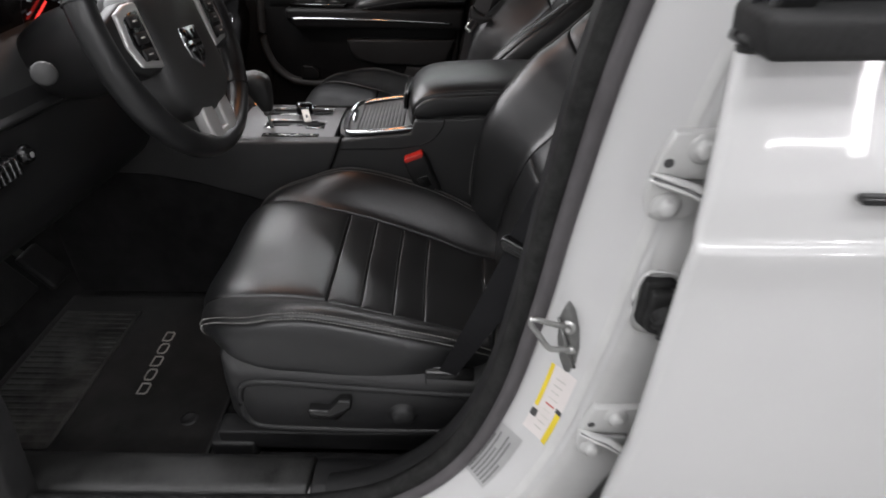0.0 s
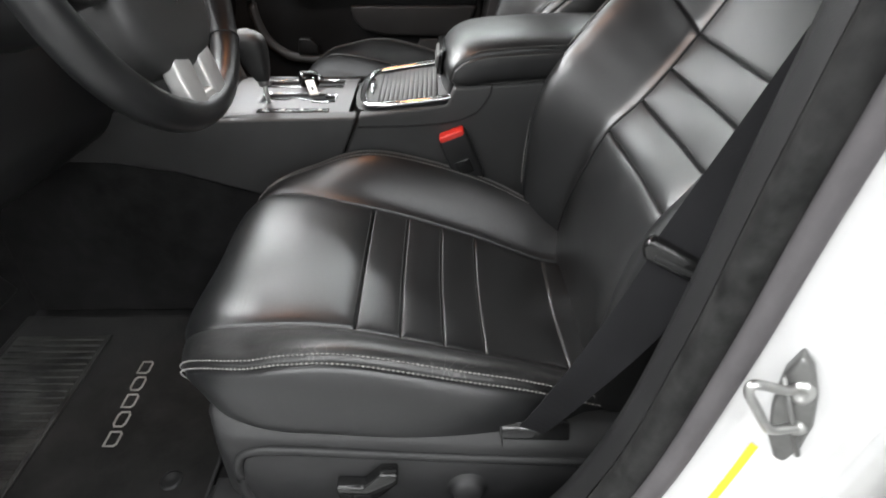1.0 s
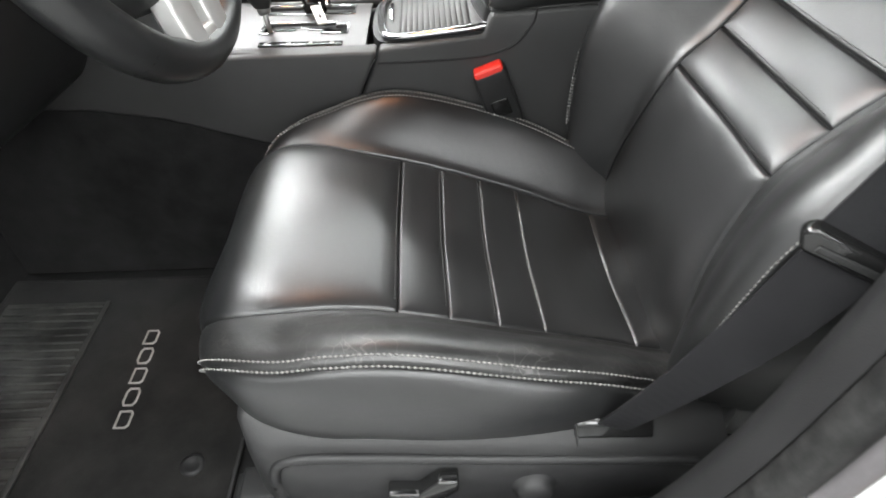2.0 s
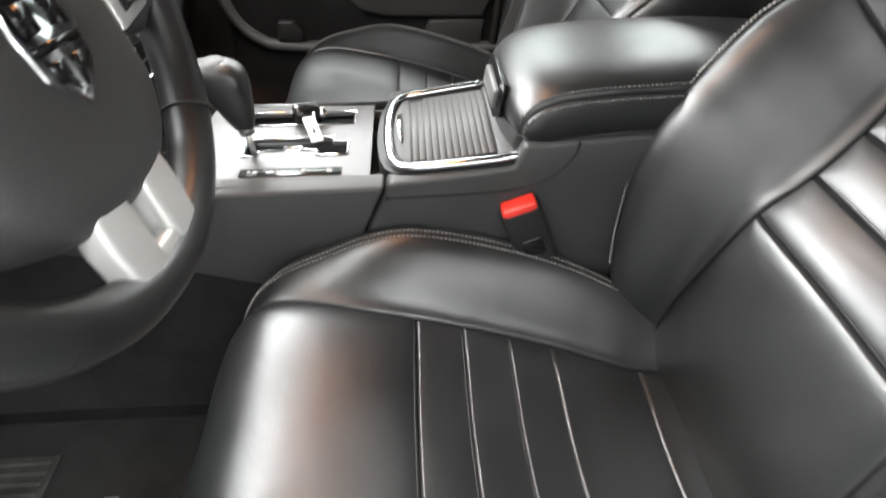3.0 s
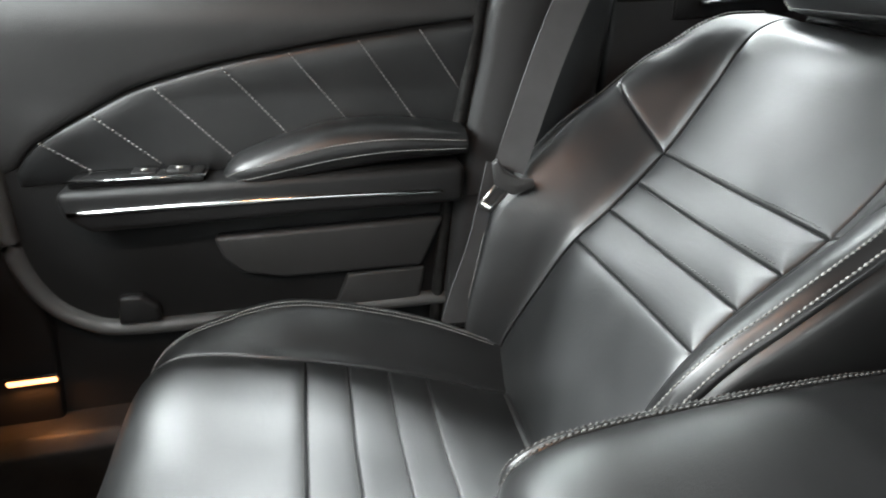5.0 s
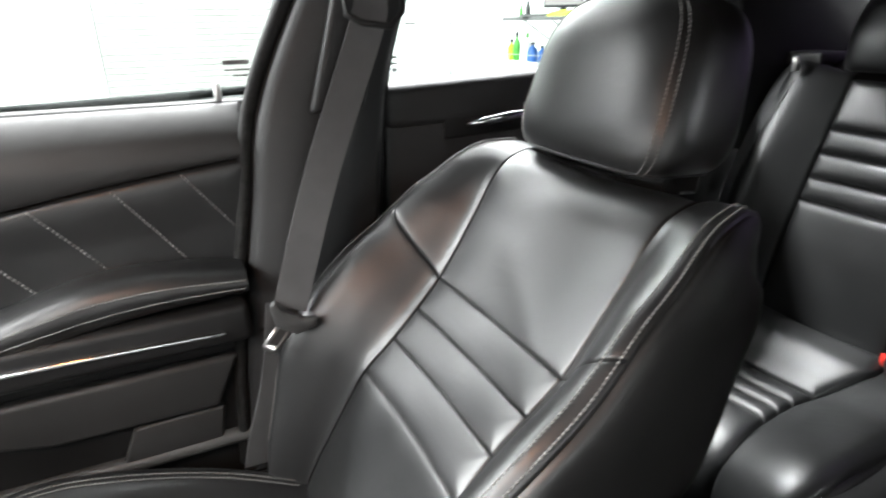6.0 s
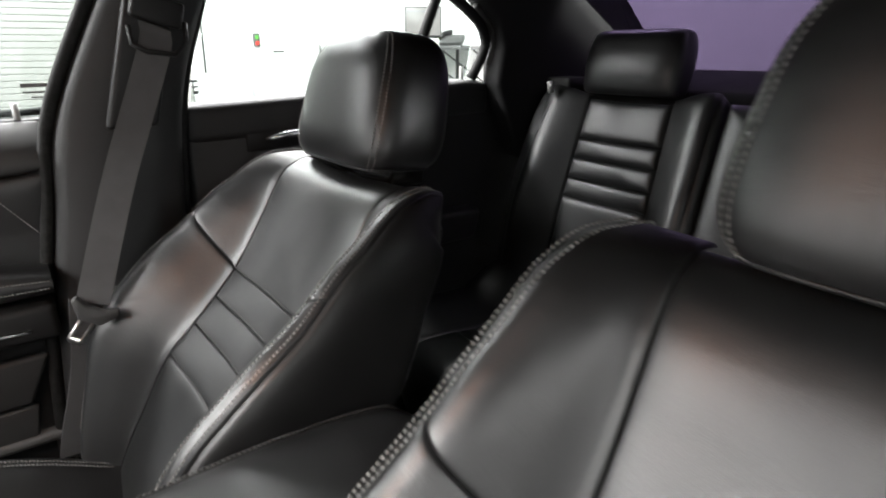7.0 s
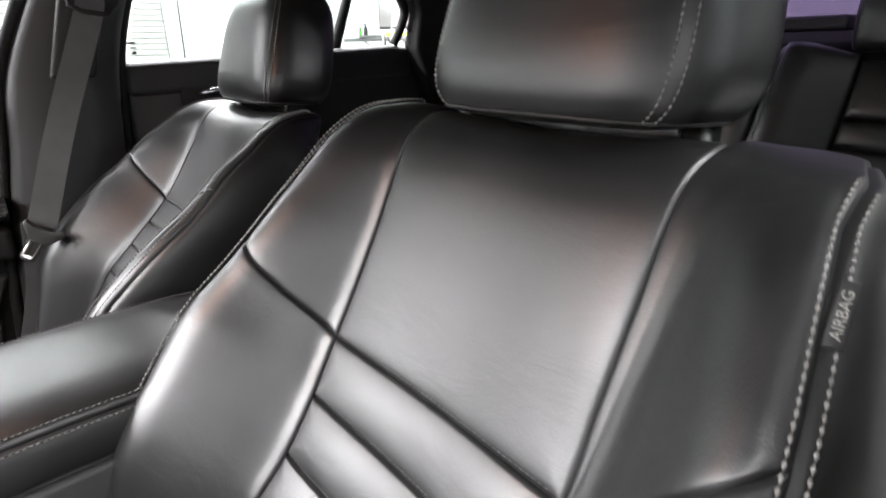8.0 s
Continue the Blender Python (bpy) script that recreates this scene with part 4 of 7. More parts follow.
for t in ang:
    thick = 0.0165 + 0.002 * max(0, math.cos(2 * (t - 0.6)))
    ring.append([((RW + thick * math.cos(s)) * math.cos(t), (RW + thick * math.cos(s)) * math.sin(t), thick * 1.05 * math.sin(s)) for s in np.linspace(0, 2 * np.pi, 16, endpoint=False)])
ring.append(ring[0])
bm = grid_mesh(np.array(ring), close=True)
bmesh.ops.remove_doubles(bm, verts=bm.verts, dist=1e-6)
bmesh.ops.recalc_face_normals(bm, faces=bm.faces)
rim_ob = part("rim", on_wheel(bm), WHEEL_LEATHER, wheel)
for t in (-2.3, -0.84, 0.35, 2.79):
    loop = [((RW + 0.0172 * math.cos(s)) * math.cos(t), (RW + 0.0172 * math.cos(s)) * math.sin(t), 0.018 * math.sin(s)) for s in np.linspace(0, 2 * np.pi, 20, endpoint=False)]
    part("rim_seam", on_wheel(tube(loop, 0.0011, 6, closed=True, up=(0.2, 0.3, 1))), RUBBER, rim_ob)
# airbag cover
rows = []
for k in range(13):
    f = k / 12
    r = [1.0, 1.0, 0.995, 0.985, 0.97, 0.945, 0.90, 0.84, 0.75, 0.62, 0.45, 0.25, 0.0][k]
    h = [-0.035, -0.020, -0.008, 0.0, 0.006, 0.010, 0.014, 0.017, 0.019, 0.0205, 0.0215, 0.022, 0.0225][k]
    row = []
    for t in np.linspace(0, 2 * math.pi, 48, endpoint=False):
        c, s = math.cos(t), math.sin(t)
        wx = 0.086 if s > 0 else 0.086 + 0.014 * min(1.0, -2.2 * s)
        wy = 0.078 if s > 0 else 0.112
        row.append((r * wx * math.copysign(abs(c) ** 0.72, c), r * wy * math.copysign(abs(s) ** 0.72, s) - 0.004, h))
    rows.append(row)
bm = grid_mesh(np.array(rows), close=True)
bmesh.ops.remove_doubles(bm, verts=bm.verts, dist=1e-6)
bmesh.ops.recalc_face_normals(bm, faces=bm.faces)
hub = part("airbag_cover", on_hub(bm), VINYL, wheel)
# shield badge, drawn as plain shapes
badge = part("badge", on_hub(moved(prism([(-0.022, 0.040), (0.022, 0.040), (0.024, 0.020), (0.020, -0.004), (0.0, -0.024), (-0.020, -0.004), (-0.024, 0.020)], "z", 0.034, 0.0405, 0.002), pose(0.0, -0.032, -0.0165) @ Matrix.Diagonal((1.12, 0.92, 1, 1)))), CHROME, hub, "chrome shield badge")
for pts in ([(-0.017, 0.035), (-0.004, 0.035), (-0.004, 0.020), (-0.017, 0.018)], [(0.004, 0.035), (0.017, 0.035), (0.017, 0.018), (0.004, 0.020)], [(-0.015, 0.004), (-0.003, 0.004), (-0.003, -0.014), (-0.013, -0.004)], [(0.003, 0.004), (0.015, 0.004), (0.013, -0.004), (0.003, -0.014)], [(-0.019, 0.014), (0.019, 0.014), (0.019, 0.009), (-0.019, 0.009)]):
    part("badge_inlay", on_hub(moved(prism(pts, "z", 0.0402, 0.0412, 0), pose(0.0, -0.032, -0.0165) @ Matrix.Diagonal((1.12, 0.92, 1, 1)))), GLOSS_BLACK, badge)
for s in (-1, 1):
    # side spoke with switch pack
    spoke = part("side_spoke", on_hub(prism([(s * 0.070, 0.052), (s * 0.110, 0.050), (s * 0.166, 0.030), (s * 0.168, -0.022), (s * 0.120, -0.040), (s * 0.072, -0.036)], "z", -0.012, 0.010, 0.005, 3)), PLASTIC, wheel)
    frame_pts = [(s * 0.084, 0.048), (s * 0.112, 0.047), (s * 0.138, 0.038), (s * 0.144, 0.0), (s * 0.132, -0.026), (s * 0.086, -0.034)]
    part("spoke_bezel", on_hub(prism(frame_pts, "z", 0.008, 0.0155, 0.004, 3)), SATIN, spoke, "satin silver bezel")
    inner_pts = [(s * 0.092, 0.038), (s * 0.112, 0.037), (s * 0.130, 0.029), (s * 0.134, 0.0), (s * 0.126, -0.018), (s * 0.094, -0.025)]
    part("switch_pad", on_hub(prism(inner_pts, "z", 0.012, 0.0172, 0.002)), GLOSS_BLACK, spoke)
    for k in range(3):
        y = 0.026 - 0.020 * k
        part("wheel_switch", on_hub(box(s * 0.113 - 0.013, s * 0.113 + 0.013, y - 0.007, y + 0.007, 0.015, 0.020, 0.002)), PLASTIC, spoke)
        part("switch_mark", on_hub(box(s * 0.113 - 0.005, s * 0.113 + 0.005, y - 0.001, y + 0.001, 0.0196, 0.0204, 0)), PALE_INK, spoke)
    # lower spoke blade
    part("lower_spoke", on_hub(prism([(s * 0.010, -0.104), (s * 0.044, -0.092), (s * 0.047, -0.120), (s * 0.044, -0.150), (s * 0.012, -0.156), (s * 0.010, -0.135)], "z", -0.006, 0.014, 0.005, 3)), SATIN, wheel, "satin silver lower spoke")
part("spoke_foot", on_hub(box(-0.044, 0.044, -0.158, -0.138, -0.006, 0.0125, 0.005, 3)), SATIN, wheel)
part("column_shroud", on_wheel(lathe([(0.050, -0.20), (0.062, -0.16), (0.066, -0.06), (0.058, -0.035), (0, -0.033)], Matrix())), PLASTIC, wheel)
# stalk behind the wheel on the door side
stalk = thing("indicator_stalk", "black indicator stalk behind the steering wheel", "control stalk")
tip = WM @ Vector((-0.200, 0.0085, -0.059))
run = Vector((0.52, -0.82, 0.2)).normalized()
part("arm", tube([tuple(tip - run * 0.16), tuple(tip - run * 0.08), tuple(tip - run * 0.012)], [0.006, 0.008, 0.011], 12), PLASTIC, stalk)
part("tip", tube([tuple(tip - run * 0.012), tuple(tip - run * 0.003), tuple(tip)], [0.0125, 0.0135, 0.011], 16), GREY_PLASTIC, stalk, "grey flat end cap")

# ---- dashboard ----
dash = thing("dashboard", "black soft-touch dashboard with instrument hood and centre stack", "dashboard", kind="structure")
top_prof = [(-1.00, 0.98), (-0.80, 1.00), (-0.66, 0.995), (-0.58, 0.965), (-0.545, 0.93), (-0.535, 0.90)]


def dash_sweep(pts, y0, y1, n=20, bow=0.03):
    c = catmull(pts, 8)
    rows = []
    for y in np.linspace(y0, y1, n):
        rows.append(np.stack([c[:, 0] - bow * (y / 0.7) ** 2 * 2, np.full(len(c), y), c[:, 1]], 1))
    bm = grid_mesh(np.array(rows))
    bmesh.ops.recalc_face_normals(bm, faces=bm.faces)
    return bm


part("dash_top", dash_sweep(top_prof, -0.70, 0.70, 40), VINYL, dash)
# panel and glove box carry the dash overhang's shade in their colour
part("passenger_panel", dash_sweep([(-0.535, 0.90), (-0.520, 0.875), (-0.535, 0.85), (-0.545, 0.80)], 0.19, 0.69), SHADED_PLASTIC, dash)
part("glove_box", dash_sweep([(-0.545, 0.80), (-0.540, 0.76), (-0.565, 0.66), (-0.62, 0.60), (-0.75, 0.58)], 0.19, 0.68), SHADED_PLASTIC, dash)
part("handle_trim", tube(catmull([(-0.527, 0.245, 0.818), (-0.523, 0.275, 0.817), (-0.524, 0.318, 0.824), (-0.528, 0.350, 0.838)], 6), 0.0006, 6), CHROME, dash)
part("glove_handle", moved(box(-0.004, 0.006, -0.042, 0.042, -0.010, 0.010, 0.004), pose(-0.533, 0.30, 0.833, 0, 0, 0)), PLASTIC, dash)
part("knee_panel", dash_sweep([(-0.535, 0.90), (-0.525, 0.86), (-0.535, 0.80), (-0.56, 0.72), (-0.62, 0.66), (-0.80, 0.64)], -0.69, -0.10), PLASTIC, dash)
part("knee_lip", dash_sweep([(-0.529, 0.880), (-0.520, 0.872), (-0.528, 0.862)], -0.66, -0.14), PLASTIC, dash)
hood_rows = []
for y in np.linspace(-0.56, -0.15, 26):
    f = (y + 0.355) / 0.205
    rise = 0.085 * (1 - abs(f) ** 3.0)
    hood_rows.append([(-0.70, y, 0.985 + rise * 0.8), (-0.60, y, 0.985 + rise), (-0.555, y, 0.978 + rise * 0.98), (-0.55, y, 0.968 + rise * 0.95), (-0.58, y, 0.962 + rise * 0.9)])
bm = grid_mesh(np.array(hood_rows))
part("instrument_hood", bm, VINYL, dash)
cluster = part("instrument_face", moved(box(-0.003, 0.003, -0.17, 0.17, -0.055, 0.055, 0.002), pose(-0.585, -0.355, 0.985, 0, 20, 0)), GLOSS_BLACK, dash)
for dy in (-0.095, 0.075):
    part("dial_ring", lathe([(0.052, 0.0), (0.056, 0.003), (0.054, 0.007), (0.050, 0.004)], pose(-0.581, -0.355 + dy, 0.986, 0, 110, 0) @ pose(0, 0, 0, 180, 0, 0)), CHROME, cluster)
    part("needle", moved(box(0.0045, 0.0065, -0.0012, 0.0012, 0, 0.040, 0), pose(-0.583, -0.355 + dy, 0.986, 130, 20, 0)), NEEDLE, cluster)
    for k in range(11):
        t = math.radians(-130 + 26 * k)
        part("dial_mark", moved(box(0.0042, 0.0052, -0.0010, 0.0010, 0.036, 0.045, 0), pose(-0.583, -0.355 + dy, 0.986, 0, 20, 0) @ pose(0, 0, 0, math.degrees(t), 0, 0)), DIAL, cluster)
vent = part("side_vent", moved(box(-0.006, 0.006, -0.055, 0.055, -0.035, 0.035, 0.006), pose(-0.545, -0.60, 0.925, 0, 10, 0)), GLOSS_BLACK, dash)
for k in range(5):
    part("vent_slat", moved(box(-0.006, 0.008, -0.048, 0.048, -0.0015, 0.0015, 0), pose(-0.541, -0.60, 0.903 + 0.011 * k, 0, 20, 0)), PLASTIC, vent)
part("vent_bezel", moved(tube([(0.006, 0.055 * math.cos(t), 0.036 * math.sin(t)) for t in np.linspace(0, 2 * math.pi, 30, endpoint=False)], 0.003, 8, closed=True), pose(-0.545, -0.60, 0.925, 0, 10, 0)), SATIN, vent)
sw = part("headlamp_switch", lathe([(0.013, 0), (0.013, 0.004), (0.011, 0.006), (0.009, 0.010), (0, 0.011)], pose(-0.538, -0.492, 0.836, 0, 90, 0)), GLOSS_BLACK, dash, "round black headlamp switch")
part("switch_face", lathe([(0.004, 0.0112), (0.0, 0.0120)], pose(-0.538, -0.492, 0.836, 0, 90, 0)), SATIN, sw)
for k in range(5):
    y = -0.560 + 0.0105 * k
    b = part("dash_button", box(-0.548, -0.529, y - 0.0042, y + 0.0042, 0.820, 0.845, 0.002), GLOSS_BLACK, dash)
    part("button_trim", box(-0.5295, -0.5280, y - 0.0042, y - 0.003, 0.822, 0.843, 0.0004), CHROME, b)

# centre stack
stack = thing("centre_stack", "centre stack with silver surround, climate knobs and buttons", "control panel", kind="structure")
SM = pose(-0.485, 0.035, 0.84, 0, -20, 0)
SMID = -0.035


def both(points):
    """An outline given for the passenger half, closed over the car's middle line."""
    return points + [(2 * SMID - y, z) for y, z in reversed(points)]


part("stack_body", moved(prism(both([(0.135, 0.16), (0.130, 0.05), (0.100, 0.0), (0.060, -0.06), (0.045, -0.12), (0.035, -0.19)]), "x", -0.14, -0.008, 0.012, 3), SM), GREY_PLASTIC, stack)
part("stack_face", moved(prism(both([(0.098, 0.026), (0.106, 0.006), (0.088, -0.028), (0.068, -0.053), (0.048, -0.09), (0.035, -0.15)]), "x", -0.012, 0.002, 0.004, 2), SM), GLOSS_BLACK, stack)
part("climate_plate", moved(prism(both([(0.096, 0.046), (0.099, 0.020)]), "x", -0.004, 0.006, 0.003, 2), SM), SATIN, stack, "satin grey ledge above the buttons")
for s in (-1, 1):
    rail = catmull([(0.150, 0.16), (0.150, 0.085), (0.148, 0.045), (0.122, 0.010), (0.100, -0.026), (0.078, -0.058), (0.062, -0.10), (0.055, -0.16)], 8)
    wide = np.interp(np.linspace(0, 1, len(rail)), (0, 0.3, 0.5, 0.8, 1), (0.012, 0.034, 0.024, 0.014, 0.012))
    P = []
    for (y, z), w in zip(rail, wide):
        y = y if s > 0 else 2 * SMID - y
        P.append([(-0.13, y + s * (w + 0.004), z), (-0.03, y + s * (w + 0.003), z), (-0.006, y + s * w, z), (0.005, y + s * (w - 0.006), z), (0.009, y, z), (0.006, y - s * (w - 0.005), z), (-0.002, y - s * w, z), (-0.012, y - s * (w + 0.001), z)])
    bm = grid_mesh(np.array(P))
    bmesh.ops.recalc_face_normals(bm, faces=bm.faces)
    part("surround_rail", moved(bm, SM), MOULDING, stack, "soft grey moulding beside the controls")
frame_line = catmull([(0.020, 0.047), (0.085, 0.050), (0.122, 0.060), (0.140, 0.082), (0.144, 0.12), (0.144, 0.17)], 8)
whole = [(0.010, y, z) for y, z in frame_line[::-1]] + [(0.010, 2 * SMID - y, z) for y, z in frame_line]
part("screen_surround", moved(tube(whole, 0.0055, 10), SM), CHROME, stack, "chrome frame round the display")
part("display_mask", moved(prism([(y, z) for _, y, z in whole], "x", -0.006, 0.005, 0.002), SM), SATIN, stack, "satin silver mask round the display")
part("display", moved(box(0.002, 0.0075, -0.155, 0.085, 0.085, 0.165, 0.003), SM), GLOSS_BLACK, stack)
for s in (-1, 1):
    for k, y in enumerate((0.026, 0.048, 0.068)):
        y = y if s > 0 else 2 * SMID - y
        b = part("climate_button", moved(box(0.001, 0.0045, y - 0.009, y + 0.009, 0.003, 0.018, 0.002), SM), PLASTIC, stack)
        part("button_mark", moved(box(0.0044, 0.0050, y - 0.004, y + 0.004, 0.010, 0.013, 0), SM), GREY_THREAD, b)
        part("button_mark", moved(box(0.0044, 0.0050, y - 0.003, y + 0.003, 0.006, 0.008, 0), SM), GREY_THREAD, b)
    ends = (0.014, 0.080) if s > 0 else (2 * SMID - 0.080, 2 * SMID - 0.014)
    part("button_trim", moved(tube([(0.003, ends[0], 0.0005), (0.0035, sum(ends) / 2, 0.0005), (0.003, ends[1], 0.0015)], 0.0012, 6), SM), CHROME, stack)
for y, z, size in ((-0.112, -0.031, 1.0), (-0.030, -0.012, 1.16), (0.050, -0.031, 1.0)):
    km = pose(0.0, y, z, 0, 90, 0) @ Matrix.Scale(size, 4)
    kn = part("climate_knob", moved(lathe([(0.0185, 0), (0.0175, 0.003), (0.0165, 0.019), (0.0150, 0.0205), (0.0118, 0.0205), (0.0112, 0.0190), (0, 0.0190)], km), SM), GREY_PLASTIC, stack, "grey climate knob with a chrome ring")
    part("knob_ring", moved(lathe([(0.0115, 0.0200), (0.0150, 0.0206), (0.0158, 0.0216), (0.0146, 0.0226), (0.0122, 0.0220), (0.0115, 0.0200)], km), SM), CHROME, kn)
    part("knob_face", moved(lathe([(0.0112, 0.0194), (0.009, 0.0200), (0, 0.0202)], km), SM), GLOSS_BLACK, kn)
    part("grip_bar", moved(box(-0.010, 0.010, -0.0022, 0.0022, 0.0198, 0.0240, 0.0008, 1), km @ pose(0, 0, 0, 0, 0, 35)), GREY_PLASTIC, kn)
    part("knob_tab", moved(lathe([(0, 0.004), (0.005, 0.0036), (0.0075, 0.0)], pose(0.001, y - 0.004, z - 0.024, 0, 90, 0) @ Matrix.Diagonal((0.75, 1.25, 1, 1)), 18), SM), SATIN, stack, "small oval silver push button")
part("card_slot", moved(tube([(0.002, 0.046, -0.066), (0.004, SMID, -0.068), (0.002, 2 * SMID - 0.046, -0.066)], [0.0012, 0.0024, 0.0012], 8), SM), CHROME, stack, "thin chrome line")
part("lower_trim", moved(tube([(0.002, 0.0, -0.052), (0.003, SMID, -0.052), (0.002, 2 * SMID, -0.052)], [0.0008, 0.0016, 0.0008], 8), SM), CHROME, stack)

# ---- floor, mats, firewall ----
floor = tagged(part("car_floor", box(-1.10, 1.15, -0.69, 0.69, 0.24, 0.290, 0.01), CARPET), "black carpeted car floor", "car floor", kind="structure")
part("firewall", prism([(-0.862, 0.29), (-1.02, 0.55), (-1.07, 0.98), (-1.12, 0.98), (-1.12, 0.24), (-0.80, 0.24)], "y", -0.69, 0.69, 0.01), CARPET, floor)


def floor_mat(y0, y1, label, side):
    mat = thing("floor_mat", label, "floor mat", "floor mats")
    bm = box(-0.858, -0.395, y0, y1, 0.291, 0.301, 0.004, 2)
    part("carpet_layer", bm, MATERIAL_MAT, mat)
    heel = part("heel_pad", box(-0.845, -0.675, y0 + 0.035, y1 - 0.055, 0.3005, 0.3025, 0.001), WORN_RUBBER, mat, "ribbed rubber heel pad")
    part("pad_rim", box(-0.680, -0.672, y0 + 0.035, y1 - 0.055, 0.3015, 0.3055, 0.0015, 2), WORN_RUBBER, heel)
    for k in range(24):
        y = y0 + 0.045 + 0.0152 * k
        part("rib", box(-0.840, -0.682, y - 0.0035, y + 0.0035, 0.302, 0.3048, 0.0014, 1), WORN_RUBBER, heel)
    edge = [(-0.858, y0), (-0.858, y1), (-0.395, y1), (-0.395, y0)]
    part("binding", tube([(x, y, 0.298) for x, y in edge], 0.004, 8, closed=True), RUBBER, mat)
    return mat


driver_mat = floor_mat(-0.585, -0.125, "black carpet floor mat with worn heel pad and pale raised marks", -1)
passenger_mat = floor_mat(0.165, 0.655, "black carpet passenger floor mat with pale raised marks", 1)
# the maker's word on each mat becomes five plain raised shapes
for mat, ym, xm in ((driver_mat, -0.335, -0.573), (passenger_mat, 0.525, -0.574)):
    for k in range(5):
        yy = ym - 0.074 + 0.037 * k
        bm = bmesh.new()
        ring_pts = [(-0.009, -0.013), (0.006, -0.013), (0.009, -0.009), (0.009, 0.009), (0.006, 0.013), (-0.009, 0.013)]
        if k in (1, 3):
            ring_pts = [(-0.006, -0.014), (0.006, -0.014), (0.009, -0.008), (0.009, 0.008), (0.006, 0.014), (-0.006, 0.014), (-0.009, 0.008), (-0.009, -0.008)]
        bm = tube([(xm + px - 0.08 * (yy - ym), yy + py, 0.3022) for px, py in ring_pts], 0.0018, 6, closed=True)
        part("badge_mark", bm, GREY_THREAD, mat)
    part("eyelet", lathe([(0.016, 0.0), (0.015, 0.003), (0.010, 0.004), (0.007, 0.001), (0, 0.001)], pose(-0.452, ym - 0.145 if ym < 0 else 0.30, 0.3005)), PLASTIC, mat)
# kick panels close the footwell at the sides, and the passenger sill
for s in (-1, 1):
    tagged(part("kick_panel", prism([(-1.12, 0.28), (-0.60, 0.28), (-0.555, 0.56), (-0.545, 0.82), (-0.60, 0.96), (-1.12, 0.98)], "y", min(s * 0.674, s * 0.72), max(s * 0.674, s * 0.72), 0.006), PLASTIC if s > 0 else CARPET), "black kick panel beside the footwell", "kick panel", kind="structure")
tagged(part("passenger_sill", prism([(0.60, 0.28), (0.605, 0.395), (0.63, 0.41), (0.70, 0.405), (0.76, 0.38), (0.76, 0.20), (0.60, 0.20)], "x", -0.95, 0.30, 0.006, 3), SILL_PLASTIC), "black plastic sill on the passenger side", "door sill", kind="structure")
# pedals
for y, w, z, nm in ((-0.24, 0.03, 0.47, "accelerator_pedal"), (-0.36, 0.055, 0.50, "brake_pedal")):
    pd = thing(nm, "black rubber " + nm.replace("_", " ") + " in the footwell", "pedal")
    part("pad", moved(box(-0.008, 0.008, -w, w, -0.045, 0.045, 0.006), pose(-0.80, y, z, 0, -35, 0)), RUBBER, pd)
    part("arm", tube([(-0.81, y, z), (-0.90, y, z + 0.10), (-0.93, y, z + 0.25)], 0.008, 8), STEEL, pd)
# courtesy lamp low on the passenger side
lamp = thing("footwell_lamp", "small warm courtesy lamp on the passenger kick panel", "lamp")
part("lens", moved(box(-0.034, 0.034, -0.002, 0.002, -0.005, 0.005, 0.0015), pose(-0.600, 0.668, 0.487, 20, 0, 0)), WARM, lamp)
part("lamp_frame", moved(box(-0.038, 0.038, 0.001, 0.006, -0.009, 0.009, 0.002), pose(-0.600, 0.668, 0.487, 20, 0, 0)), PLASTIC, lamp)

# ---- passenger front door trim ----
pdoor = thing("front_passenger_door", "closed black passenger door with leather insert, stitched armrest and chrome strip", "car door", kind="structure")
insert_top = curve_fn((-0.53, -0.505, -0.471, -0.421, -0.36, -0.258, -0.165, -0.077, 0.01, 0.10), (0.810, 0.840, 0.862, 0.887, 0.914, 0.940, 0.956, 0.969, 0.980, 0.990))


def door_face(x, z):
    """The inner face of the door: y at x, z."""
    x, z = np.asarray(x, float), np.asarray(z, float)
    y = 0.672 + 0.05 * np.clip((z - 0.98) / 0.08, 0, 1) ** 2.2 - 0.010 * np.clip((z - 0.90) / 0.09, 0, 1)
    return np.stack([x, y, z], -1)


part("upper_panel", pad_mesh(door_face, lambda a, b: (lerp(-0.62, 0.10, a), lerp(insert_top(lerp(-0.62, 0.10, a)), 1.058, b)), (0, -1, 0), na=50, nb=24, puff=0.006, edge=0.012), VINYL, pdoor)
part("sill_ledge", box(-0.62, 0.112, 0.708, 0.76, 1.035, 1.060, 0.006, 3), VINYL, pdoor)
part("window_seal", tube([(-0.62, 0.742, 1.056), (-0.2, 0.742, 1.060), (0.115, 0.742, 1.068)], 0.006, 8), RUBBER, pdoor)
part("lock_pin", tube([(0.072, 0.715, 1.05), (0.072, 0.715, 1.082)], [0.005, 0.0045], 10), SATIN, pdoor)
insert = part("leather_insert", pad_mesh(door_face, lambda a, b: (lerp(-0.53, 0.095, a), lerp(0.79, insert_top(lerp(-0.53, 0.095, a)), b)), (0, -1, 0), na=60, nb=30, puff=0.006, edge=0.016), LEATHER, pdoor, "black leather insert crossed by slanting stitches")
